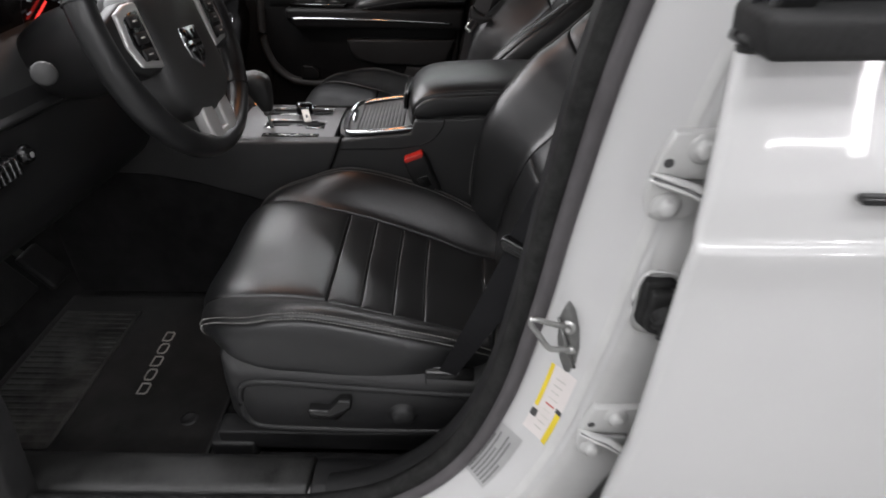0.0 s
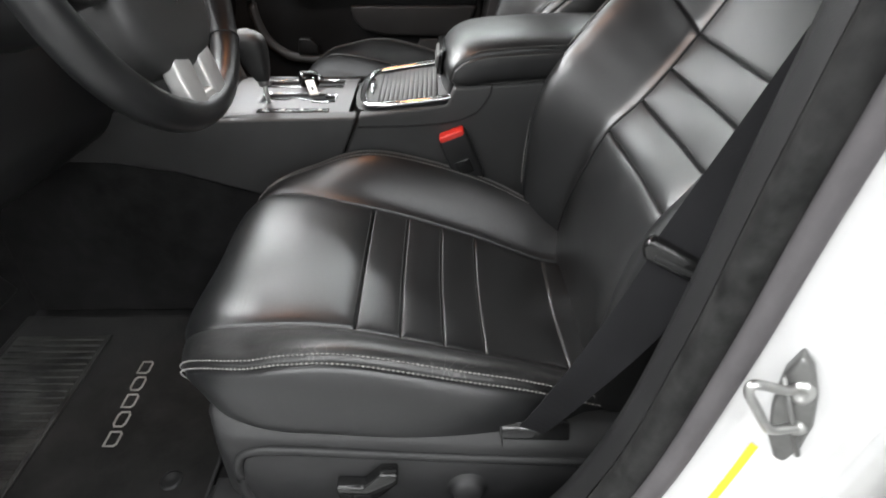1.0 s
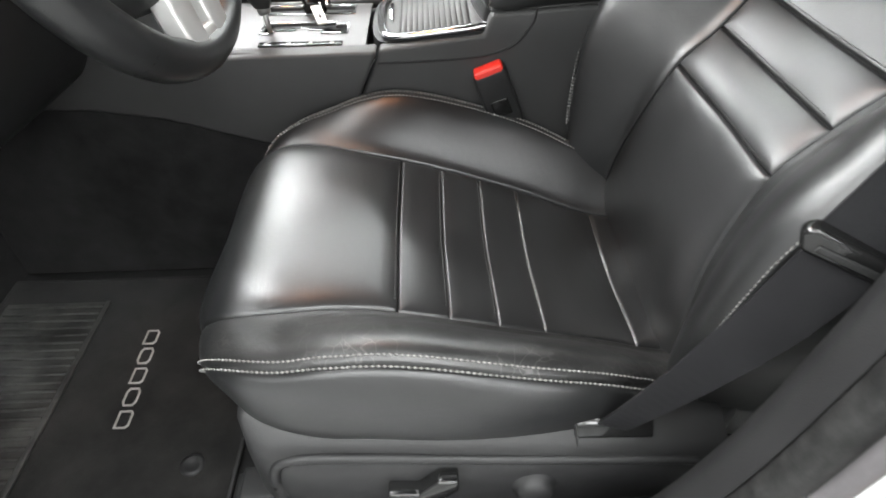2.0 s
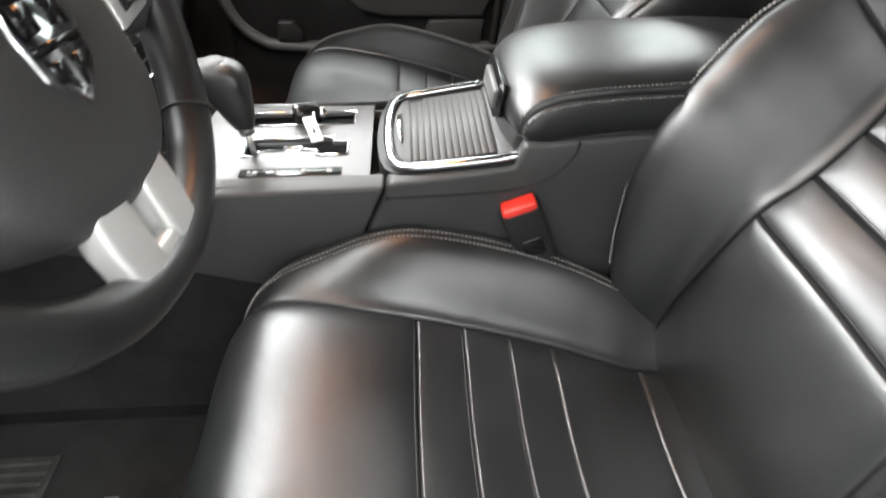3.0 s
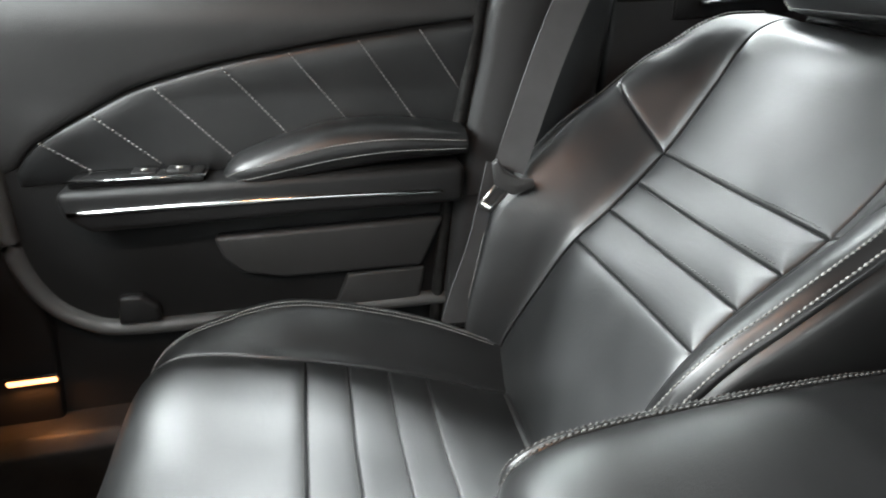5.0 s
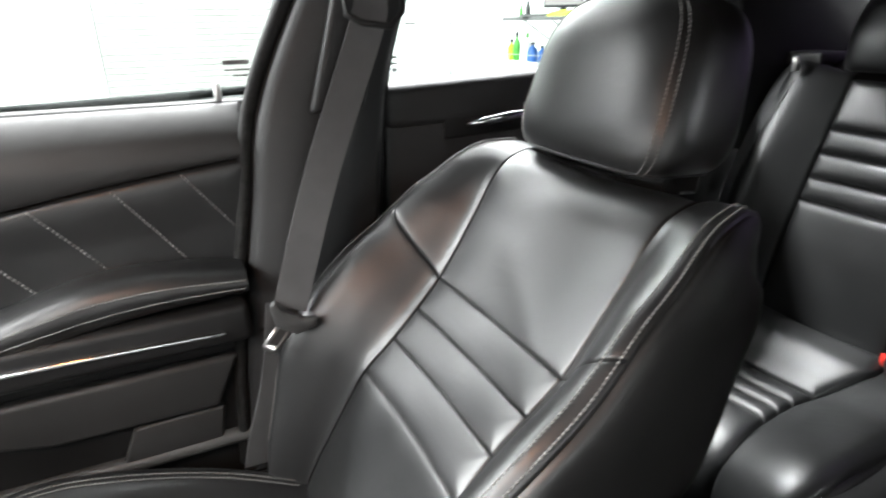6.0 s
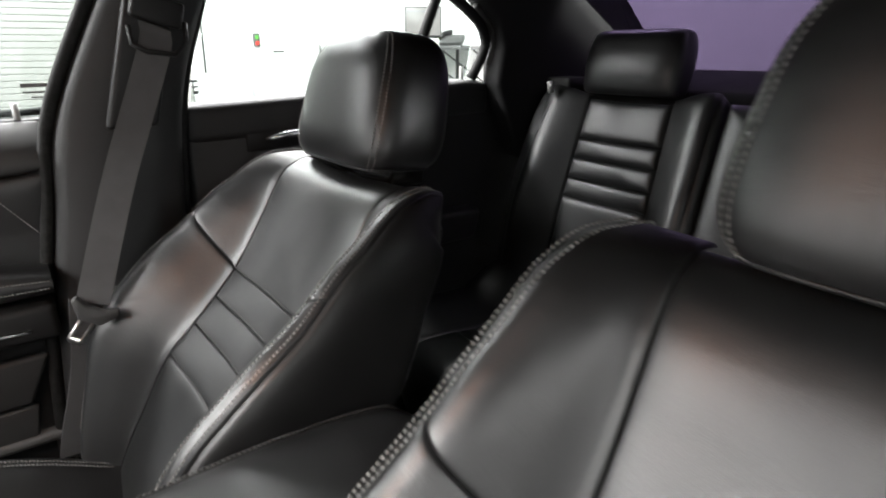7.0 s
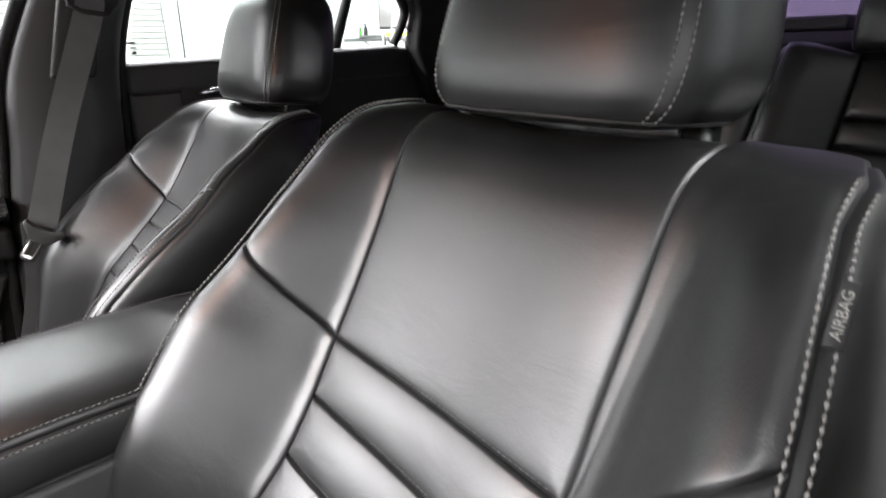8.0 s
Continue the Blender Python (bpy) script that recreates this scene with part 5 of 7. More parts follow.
for xt, zt, xb, zb in ((0.006, 0.978, 0.074, 0.881), (-0.076, 0.966, 0.003, 0.849), (-0.167, 0.953, -0.091, 0.852), (-0.252, 0.937, -0.168, 0.830), (-0.338, 0.914, -0.252, 0.814), (-0.420, 0.884, -0.345, 0.811), (-0.488, 0.852, -0.432, 0.808)):
    t = np.linspace(0, 1, 30)
    line = door_face(lerp(xt, xb, t), lerp(zt, zb, t)) - np.array((0, 0.0066, 0))
    part("insert_stitching", stitch_rows([line], 0.0056, 0.0042, 0.0011), THREAD, insert)
# lower trim with map pocket
part("door_base", prism([(-0.56, 0.82), (-0.562, 0.70), (-0.545, 0.635), (-0.505, 0.588), (-0.44, 0.568), (0.07, 0.556), (0.10, 0.82)], "y", 0.672, 0.73, 0.006, 3), PLASTIC, pdoor)
part("door_shell", box(-0.62, 0.12, 0.73, 0.80, 0.24, 1.045, 0.01), PAINT, pdoor)
part("lower_skin", box(-0.62, 0.12, 0.690, 0.73, 0.26, 0.60, 0.006), PLASTIC, pdoor)
part("edge_moulding", tube(catmull([(-0.548, 0.671, 0.955), (-0.550, 0.671, 0.88), (-0.554, 0.671, 0.80), (-0.562, 0.671, 0.70), (-0.543, 0.671, 0.627), (-0.500, 0.671, 0.582), (-0.435, 0.671, 0.563), (-0.20, 0.671, 0.557), (0.07, 0.671, 0.552)], 10), 0.016, 10, flat=0.8), MOULDING, pdoor)
part("pocket_panel", prism([(-0.300, 0.705), (0.040, 0.705), (0.002, 0.624), (-0.21, 0.628), (-0.268, 0.642), (-0.292, 0.668)], "y", 0.650, 0.674, 0.008, 4), GREY_PLASTIC, pdoor)
part("speaker_panel", prism([(-0.115, 0.618), (0.01, 0.618), (0.0, 0.560), (-0.14, 0.560)], "y", 0.660, 0.674, 0.006, 3), GREY_PLASTIC, pdoor)
part("pull_recess", prism([(-0.448, 0.620), (-0.415, 0.620), (-0.395, 0.600), (-0.395, 0.575), (-0.455, 0.575)], "y", 0.655, 0.674, 0.006, 3), PLASTIC, pdoor)
# armrest, switch panel and chrome strip
part("armrest_shelf", prism([(-0.47, 0.800), (0.062, 0.800), (0.062, 0.742), (-0.44, 0.742), (-0.468, 0.765)], "y", 0.612, 0.674, 0.012, 4), PLASTIC, pdoor)
strip = catmull([(-0.458, 0.772), (-0.30, 0.772), (-0.15, 0.770), (0.026, 0.763)], 8)
part("chrome_strip", tube([(x, 0.611, z) for x, z in strip], 0.0042, 8, flat=1.0), CHROME, pdoor, "thin chrome strip along the armrest")
switches = part("switch_panel", prism([(-0.455, 0.625), (-0.29, 0.620), (-0.29, 0.665), (-0.45, 0.667)], "z", 0.798, 0.812, 0.005, 3), GLOSS_BLACK, pdoor)
part("switch_trim", tube([(-0.456, 0.624, 0.810), (-0.37, 0.621, 0.810), (-0.288, 0.619, 0.810), (-0.287, 0.660, 0.811)], 0.0016, 6), CHROME, switches)
for x in (-0.365, -0.322):
    part("window_switch", moved(box(-0.015, 0.015, -0.012, 0.012, -0.002, 0.004, 0.002), pose(x, 0.642, 0.811, 0, 4, 0)), PLASTIC, switches)
    part("switch_mark", box(x - 0.004, x + 0.004, 0.640, 0.644, 0.8146, 0.8158, 0), PALE_INK, switches)
pad_top = curve_fn((-0.276, -0.262, -0.237, -0.171, -0.116, -0.038, 0.066), (0.790, 0.812, 0.829, 0.850, 0.862, 0.863, 0.848))
pad_low = curve_fn((-0.276, -0.202, -0.059, 0.066), (0.782, 0.790, 0.806, 0.812))
rows = []
for x in np.r_[np.linspace(-0.275, -0.235, 9), np.linspace(-0.22, 0.064, 24)]:
    a, b = float(pad_low(x)), float(pad_top(x))
    full = math.sqrt(max(0.02, 1 - (max(0.0, -0.215 - x) / 0.062) ** 2))
    section = [(0.668, 0.0), (0.640, -0.02), (0.622, 0.04), (0.613, 0.20), (0.609, 0.42), (0.611, 0.64), (0.619, 0.84), (0.632, 0.96), (0.650, 1.0), (0.668, 0.98)]
    rows.append([(x, 0.668 - (0.668 - y) * full, lerp(a, b, f)) for y, f in catmull(section, 3)])
R = np.array(rows)
arm = part("armrest_pad", grid_mesh(R), LEATHER, pdoor, "padded leather armrest with two rows of stitches")
bm = bmesh.new()
bm.faces.new([bm.verts.new(tuple(p)) for p in R[-1]])
part("armrest_end", bm, LEATHER, arm)
part("armrest_stitching", stitch_rows([R[1:, 11] + np.array((0, -0.0012, 0)), R[1:, 15] + np.array((0, -0.0012, 0))]), THREAD, arm)

# ---- passenger side pillar and seat belt ----
pillar = thing("b_pillar", "black pillar trim between the passenger side windows", "pillar", kind="structure")
fe = curve_fn((0.40, 0.56, 0.788, 0.931, 1.062, 1.239, 1.42), (0.03, 0.040, 0.065, 0.091, 0.116, 0.200, 0.30))
re_ = curve_fn((0.40, 0.56, 0.70, 0.902, 1.09, 1.244, 1.42), (0.22, 0.245, 0.262, 0.275, 0.298, 0.350, 0.42))
rows = []
for z in np.linspace(0.42, 1.40, 50):
    a, b = float(fe(z)), float(re_(z))
    y = 0.640 - 0.03 * max(0, (z - 1.06)) / 0.3
    rows.append([(a - 0.004, 0.76, z), (a - 0.002, y + 0.03, z), (a + 0.004, y + 0.012, z), (a + 0.018, y + 0.002, z), (lerp(a, b, 0.4), y - 0.004, z), (lerp(a, b, 0.7), y - 0.003, z), (b - 0.016, y + 0.002, z), (b - 0.003, y + 0.012, z), (b, y + 0.035, z), (b + 0.002, 0.76, z)])
part("pillar_trim", grid_mesh(np.array(rows)), DOOR_VINYL, pillar)
part("front_seal", tube([(float(fe(z)) - 0.010, 0.668 - 0.03 * max(0, (z - 1.06)) / 0.3, z) for z in np.linspace(0.5, 1.40, 24)], 0.010, 10), SEAL, pillar)
part("rear_seal", tube([(float(re_(z)) + 0.008, 0.690, z) for z in np.linspace(0.6, 1.40, 24)], 0.008, 8), RUBBER, pillar)
part("upper_cover", prism([(0.172, 1.045), (0.245, 1.045), (0.330, 1.36), (0.262, 1.36)], "y", 0.612, 0.632, 0.008, 3), PLASTIC, pillar)
part("trim_joint", tube([(0.072, 0.637, 0.742), (0.16, 0.634, 0.745), (0.262, 0.637, 0.748)], 0.0015, 6), RUBBER, pillar)


def ribbon(path, width_vecs, thick=0.0013):
    """A flat strap along a path, with its half-width vector at each point."""
    p, w = catmull(path, 10), catmull(width_vecs, 10)
    n = np.cross(np.gradient(p, axis=0), w)
    n /= np.linalg.norm(n, axis=1)[:, None] + 1e-12
    rows = [[p[i] - w[i] + n[i] * thick, p[i] + w[i] + n[i] * thick, p[i] + w[i] - n[i] * thick, p[i] - w[i] - n[i] * thick] for i in range(len(p))]
    bm = grid_mesh(np.array(rows), close=True)
    bmesh.ops.recalc_face_normals(bm, faces=bm.faces)
    return bm


belt = thing("seat_belt", "dark grey passenger seat belt with its latch tongue hanging", "seat belt", "front seat belts")
part("upper_strap", ribbon([(0.258, 0.600, 1.19), (0.249, 0.598, 1.15), (0.170, 0.584, 0.97), (0.105, 0.554, 0.808)], [(0.020, -0.004, -0.008)] * 4), WEBBING, belt, smooth=False)
part("lower_strap", ribbon([(0.098, 0.566, 0.812), (0.080, 0.584, 0.69), (0.046, 0.588, 0.575), (0.025, 0.585, 0.47)], [(0.021, 0.002, -0.006)] * 4), WEBBING, belt, smooth=False)
tongue = part("tongue_grip", moved(prism([(-0.030, 0.010), (-0.026, 0.018), (-0.012, 0.010), (0.012, 0.010), (0.026, 0.018), (0.031, 0.008), (0.014, -0.012), (-0.012, -0.012)], "y", -0.006, 0.006, 0.003), pose(0.101, 0.542, 0.796, 0, 30, -12) @ Matrix.Scale(1.1, 4)), GREY_PLASTIC, belt)
bm = prism([(-0.010, -0.010), (-0.005, -0.010), (-0.005, -0.036), (0.005, -0.036), (0.005, -0.010), (0.010, -0.010), (0.010, -0.042), (0.006, -0.046), (-0.006, -0.046), (-0.010, -0.042)], "y", -0.0012, 0.0012, 0)
part("latch_plate", moved(bm, pose(0.100, 0.541, 0.796, 0, 38, -12) @ Matrix.Scale(1.1, 4)), STEEL, tongue, "pale steel latch plate")
part("belt_guide", moved(box(-0.036, 0.036, -0.008, 0.010, -0.012, 0.026, 0.006, 3), pose(0.262, 0.600, 1.205, 0, 16, 0)), PLASTIC, belt)
part("guide_loop", tube([(0.222, 0.598, 1.190), (0.222, 0.592, 1.165), (0.240, 0.590, 1.155), (0.278, 0.590, 1.150), (0.298, 0.595, 1.168), (0.300, 0.600, 1.195)], 0.004, 8), RUBBER, belt)

# ---- passenger rear door and quarter ----
rdoor = thing("rear_passenger_door", "closed black rear passenger door trim with chrome handle", "car door", kind="structure")
part("trim_panel", prism([(0.285, 0.42), (0.30, 1.020), (0.97, 1.075), (1.20, 1.06), (1.20, 0.42)], "y", 0.690, 0.73, 0.01, 3), DOOR_VINYL, rdoor)
part("trim_top", prism([(0.298, 1.00), (0.300, 1.068), (0.92, 1.090), (0.985, 1.085), (0.985, 1.01)], "y", 0.682, 0.76, 0.018, 4), DOOR_VINYL, rdoor)
part("door_shell", box(0.26, 1.10, 0.74, 0.80, 0.24, 1.06, 0.01), PAINT, rdoor)
part("lower_skin", box(0.20, 1.20, 0.70, 0.74, 0.26, 0.60, 0.006), PLASTIC, rdoor)
part("handle_bezel", prism([(0.40, 0.978), (0.40, 1.026), (0.52, 1.044), (0.60, 1.040), (0.61, 0.985)], "y", 0.684, 0.692, 0.005, 3), PLASTIC, rdoor)
part("door_handle", tube([(0.430, 0.668, 1.003), (0.455, 0.660, 1.007), (0.50, 0.658, 1.012), (0.54, 0.664, 1.015), (0.57, 0.676, 1.016)], [0.006, 0.0105, 0.0115, 0.010, 0.006], 12, flat=0.75), CHROME, rdoor, "chrome pull handle")
part("lock_pin", tube([(0.925, 0.715, 1.07), (0.925, 0.715, 1.118)], [0.005, 0.0045], 10), SATIN, rdoor)
part("window_divider", tube([(0.785, 0.735, 1.07), (0.822, 0.71, 1.20), (0.862, 0.67, 1.34)], [0.014, 0.012, 0.011], 8), RUBBER, rdoor)
part("armrest", prism([(0.30, 0.80), (0.92, 0.80), (0.90, 0.73), (0.32, 0.73)], "y", 0.625, 0.692, 0.012, 3), VINYL, rdoor)
part("window_frame", tube(catmull([(0.36, 0.66, 1.345), (0.60, 0.655, 1.345), (0.80, 0.665, 1.290), (0.925, 0.675, 1.225), (0.968, 0.684, 1.180), (0.966, 0.692, 1.14), (0.945, 0.705, 1.09)], 10), 0.012, 10), RUBBER, rdoor)
quarter = tagged(part("c_pillar", prism([(0.972, 1.08), (0.988, 1.16), (0.975, 1.21), (0.90, 1.275), (0.78, 1.335), (0.60, 1.375), (1.30, 1.385), (1.62, 1.12), (1.62, 0.90), (1.05, 0.90)], "y", 0.640, 0.70, 0.012, 3), HEADLINER), "black padded rear roof pillar beside the rear window", "roof pillar", kind="structure")
part("quarter_light_edge", tube(catmull([(0.925, 0.668, 1.245), (0.972, 0.672, 1.205), (0.990, 0.676, 1.165), (0.982, 0.684, 1.12)], 8), 0.009, 8), GREY_PLASTIC, quarter)
tagged(part("c_pillar_driver_side", prism([(0.972, 1.08), (0.988, 1.16), (0.90, 1.275), (0.60, 1.375), (1.30, 1.385), (1.62, 1.12), (1.62, 0.90), (1.05, 0.90)], "y", -0.70, -0.640, 0.012, 3), HEADLINER), "black padded rear roof pillar on the driver side", "roof pillar", kind="structure")
for y0, nm in ((0.728, "window_1"), (-0.742, "window_2")):
    w = thing(nm, "clear side window glass of the car", "car window", kind="structure")
    if y0 > 0:
        g = part("pane", prism([(-0.60, 1.05), (-0.30, 1.30), (0.0, 1.36), (0.24, 1.365), (0.16, 1.06)], "y", y0, y0 + 0.004, 0), CLEAR, w, smooth=False)
        g.visible_shadow = False
        g = part("pane", prism([(0.32, 1.06), (0.40, 1.365), (0.62, 1.36), (0.86, 1.30), (0.97, 1.20), (0.95, 1.08)], "y", y0, y0 + 0.004, 0), CLEAR, w, smooth=False)
        g.visible_shadow = False
    else:
        g = part("pane", prism([(0.34, 1.06), (0.40, 1.365), (0.62, 1.36), (0.86, 1.30), (0.97, 1.20), (0.95, 1.08)], "y", y0, y0 + 0.004, 0), CLEAR, w, smooth=False)
        g.visible_shadow = False

    if y0 > 0:
        # glass marks too faint to read
        for x0, x1, rows in ((0.085, 0.121, ((1.104, 1.110, 0.0, 0.97), (1.096, 1.0985, 0.05, 1.0), (1.0885, 1.091, 0.3, 1.0))), (0.324, 0.340, ((1.103, 1.107, 0.0, 1.0), (1.094, 1.097, 0.2, 1.0), (1.083, 1.089, 0.45, 0.95)))):
            mark = part("glass_mark", box(lerp(x0, x1, rows[0][2]), lerp(x0, x1, rows[0][3]), y0 - 0.0012, y0 - 0.0004, rows[0][0], rows[0][1], 0), GREY_INK, w, "faint grey etched mark", smooth=False)
            for z0, z1, f0, f1 in rows[1:]:
                part("mark_bar", box(lerp(x0, x1, f0), lerp(x0, x1, f1), y0 - 0.0012, y0 - 0.0004, z0, z1, 0), GREY_INK, mark, smooth=False)

# ---- roof, rear shelf, rear window ----
roof_prof = catmull([(-0.42, 1.33), (-0.20, 1.40), (0.20, 1.425), (0.60, 1.42), (0.95, 1.385), (1.18, 1.335)], 8)
rows, outer = [], []
for x, z in roof_prof:
    y = np.linspace(-0.66, 0.66, 25)
    rows.append(np.stack([np.full(25, x), y, z - 0.06 * np.abs(y / 0.66) ** 3], 1))
    outer.append(np.stack([np.full(25, x), y * 1.02, z + 0.035 - 0.06 * np.abs(y / 0.66) ** 3], 1))
tagged(part("ceiling", grid_mesh(np.array(rows)), HEADLINER), "black fabric headliner of the car", "headliner", kind="structure")
ml = thing("map_lamp", "warm map lamp lens in the headliner", "lamp")
part("lens", box(-0.33, -0.23, -0.03, 0.03, 1.342, 1.352, 0.003), WARM, ml)
part("lamp_housing", box(-0.40, -0.18, -0.09, 0.09, 1.350, 1.385, 0.01), PLASTIC, ml)
tagged(part("roof_skin", grid_mesh(np.array(outer)), PAINT), "white painted car roof", "car roof", kind="structure")
# windscreen pillars
for s in (-1, 1):
    tagged(part("a_pillar", tube(catmull([(0.02, s * 0.665, 1.385), (-0.25, s * 0.665, 1.350), (-0.50, s * 0.675, 1.265), (-0.80, s * 0.70, 1.115), (-1.06, s * 0.715, 0.965)], 8), 0.030, 10), HEADLINER), "black trimmed windscreen pillar", "windscreen pillar", kind="structure")
tagged(part("rear_shelf", prism([(1.16, 1.075), (1.62, 1.10), (1.62, 1.04), (1.14, 1.03)], "y", -0.66, 0.66, 0.012, 3), CARPET), "dark carpeted shelf behind the rear seats", "rear shelf", kind="structure")
back = thing("rear_window", "purple-tinted rear window glass", "car window", kind="structure")
rows = []
for f in np.linspace(0, 1, 10):
    y = np.linspace(-0.62, 0.62, 25)
    rows.append(np.stack([lerp(1.16, 1.64, f) + 0.0 * y, y, lerp(1.355, 1.085, f) - 0.05 * np.abs(y / 0.62) ** 2], 1))
part("pane", grid_mesh(np.array(rows)), PURPLE, back)
lamp3 = thing("high_brake_lamp", "dark high-level brake lamp housing on the rear shelf", "brake lamp")
part("housing", box(1.50, 1.58, -0.14, 0.14, 1.092, 1.125, 0.008, 3), PLASTIC, lamp3)

# ---- rear seats ----
RB = Profile([(0.985, 0.50), (1.010, 0.60), (1.045, 0.78), (1.085, 0.92), (1.115, 1.02), (1.135, 1.06), (1.17, 1.072)])
RC = Profile([(0.640, 0.38), (0.612, 0.47), (0.612, 0.535), (0.640, 0.572), (0.70, 0.582), (0.78, 0.578), (0.86, 0.576), (0.905, 0.592), (0.945, 0.618), (1.00, 0.628)])
SRB = Upholstery(RB, curve_fn((0, 0.3, 0.6, 0.8), (0.125, 0.112, 0.102, 0.100)), curve_fn((0, 0.3, 0.6, 0.8), (0.225, 0.22, 0.205, 0.19)), curve_fn((0, 0.3, 0.5, 0.8), (0.045, 0.05, 0.035, 0.01)))
SRC = Upholstery(RC, curve_fn((0, 0.20, 0.28, 0.40, 0.47, 0.53), (0.135, 0.125, 0.110, 0.096, 0.112, 0.140)), curve_fn((0, 0.3, 0.7), (0.245, 0.25, 0.24)), curve_fn((0, 0.12, 0.3, 0.7), (0.01, 0.028, 0.035, 0.025)))


def rear_seat(y, label):
    seat = thing("rear_passenger_seat", label, "car seat", "rear seats", at=(0, y, 0))
    fwd = (-1, 0, 0.4)
    bi, bo, ci, co = SRB.inner, SRB.outer, SRC.inner, SRC.outer
    zs = [0.0] + [RB.find(z) for z in (0.832, 0.877, 0.920, 0.962)] + [RB.find(1.05)]
    for k in range(5):
        nm = "backrest_lower_panel" if k == 0 else "backrest_top_panel" if k == 4 else "backrest_pleat"
        part(nm, pad_mesh(SRB, band(zs[k], zs[k + 1], lambda u: -bi(u), bi), fwd, na=26 if k in (0, 4) else 14, nb=30, puff=0.006, edge=0.010), LEATHER, seat)
    marks = [0.0] + [RC.find(0.578, x) for x in (0.745, 0.786, 0.827, 0.868)] + [RC.length]
    for k in range(5):
        nm = "cushion_front_panel" if k == 0 else "cushion_rear_panel" if k == 4 else "cushion_pleat"
        part(nm, pad_mesh(SRC, band(marks[k], marks[k + 1], lambda u: -ci(u), ci), (-0.3, 0, 1), na=26 if k in (0, 4) else 12, nb=30, puff=0.007, edge=0.012), LEATHER, seat)
    for s in (-1, 1):
        part("backrest_bolster", pad_mesh(SRB, band(0.0, RB.find(1.06), lambda u: s * bi(u), lambda u: s * bo(u)), fwd, na=40, nb=18, puff=0.006, edge=0.014), LEATHER, seat)
        part("backrest_side", pad_mesh(SRB, band(0.0, RB.find(1.06), lambda u: s * bo(u), lambda u: s * (bo(u) + 0.08)), (0, s, 0), na=30, nb=10, puff=0.003, edge=0.01), LEATHER, seat)
        part("cushion_bolster", pad_mesh(SRC, band(0.0, RC.length, lambda u: s * ci(u), lambda u: s * co(u)), (-0.3, 0, 1), na=40, nb=18, puff=0.006, edge=0.014), LEATHER, seat)
        part("cushion_side", pad_mesh(SRC, band(0.0, RC.length, lambda u: s * co(u), lambda u: s * (co(u) + 0.10)), (0, s, 0), na=30, nb=10, puff=0.003, edge=0.01), LEATHER, seat)
    rows = []
    for z, wd, dp in ((-0.062, 0.100, 0.020), (-0.056, 0.110, 0.034), (-0.03, 0.113, 0.042), (0.0, 0.114, 0.045), (0.03, 0.112, 0.042), (0.056, 0.104, 0.034), (0.064, 0.09, 0.018), (0.066, 0.05, 0.006)):
        rows.append([(0.15 * z + dp * math.copysign(abs(math.cos(t)) ** 0.6, math.cos(t)), wd * math.copysign(abs(math.sin(t)) ** 0.5, math.sin(t)), z) for t in np.linspace(0, 2 * math.pi, 40, endpoint=False)])
    R = np.array(rows)
    R = np.stack([catmull(R[:, j], 4) for j in range(40)], 1)
    bm = grid_mesh(R, close=True)
    bmesh.ops.recalc_face_normals(bm, faces=bm.faces)
    hr = part("headrest", moved(bm, pose(1.148, 0.003, 1.124, 0, 4, 0) @ Matrix.Scale(1.05, 4)), LEATHER, seat)
    for s in (-1, 1):
        line = [tuple(pose(1.148, 0.003, 1.124, 0, 4, 0) @ Matrix.Scale(1.05, 4) @ Vector((np.interp(s * 0.100, *map(np.array, zip(*sorted((p[1], p[0]) for p in ring if p[0] < 0.15 * ring[0, 2]))) ) - 0.001, s * 0.100, ring[0, 2]))) for ring in R[2:-6]]
        part("headrest_stitching", stitch_rows([line], 0.006, 0.004, 0.0006), DARK_THREAD, hr)
    return seat


rear_seat(0.395, "black leather rear seat with pleated insert and fixed headrest, passenger side")
rear_seat(-0.395, "black leather rear seat with pleated insert and fixed headrest, driver side")
centre = thing("rear_centre_seat", "narrow black leather rear centre seat with a folding armrest", "car seat", "rear seats")
part("backrest", pad_mesh(lambda u, v: np.stack([np.interp(u, (0.50, 0.8, 1.06), (0.965, 1.025, 1.105)), v, u], -1), lambda a, b: (lerp(0.50, 1.06, a), lerp(-0.168, 0.168, b)), (-1, 0, 0.3), na=40, nb=30, puff=0.012, edge=0.025), LEATHER, centre)
part("cushion", pad_mesh(lambda u, v: np.stack([u, v, 0.600 - 0.02 * np.clip((0.66 - u) / 0.06, 0, 3) ** 2 + 0.02 * (u - 0.6) - 0.03 * (np.abs(v) / 0.2) ** 4], -1), lambda a, b: (lerp(0.595, 1.0, a), lerp(-0.17, 0.17, b)), (0, 0, 1), na=40, nb=30, puff=0.010, edge=0.02), LEATHER, centre)
for y in (0.055, -0.075):
    part("seat_button", lathe([(0.0045, 0), (0.0035, 0.002), (0, 0.0025)], pose(0.990, y * 2.0, 0.68, 0, -80, 0), 14), GLOSS_BLACK, centre)
tagged(part("rear_seat_base", box(0.66, 1.15, -0.66, 0.66, 0.28, 0.50, 0.02), CARPET), "carpeted base under the rear seats", "seat base", kind="structure")
tagged(part("rear_bulkhead", box(1.17, 1.22, -0.68, 0.68, 0.28, 1.06, 0.01), CARPET), "dark bulkhead behind the rear seats", "bulkhead", kind="structure")
rb = thing("rear_belt_buckle", "black rear belt buckle with a red button", "belt buckle", "rear belt buckles")
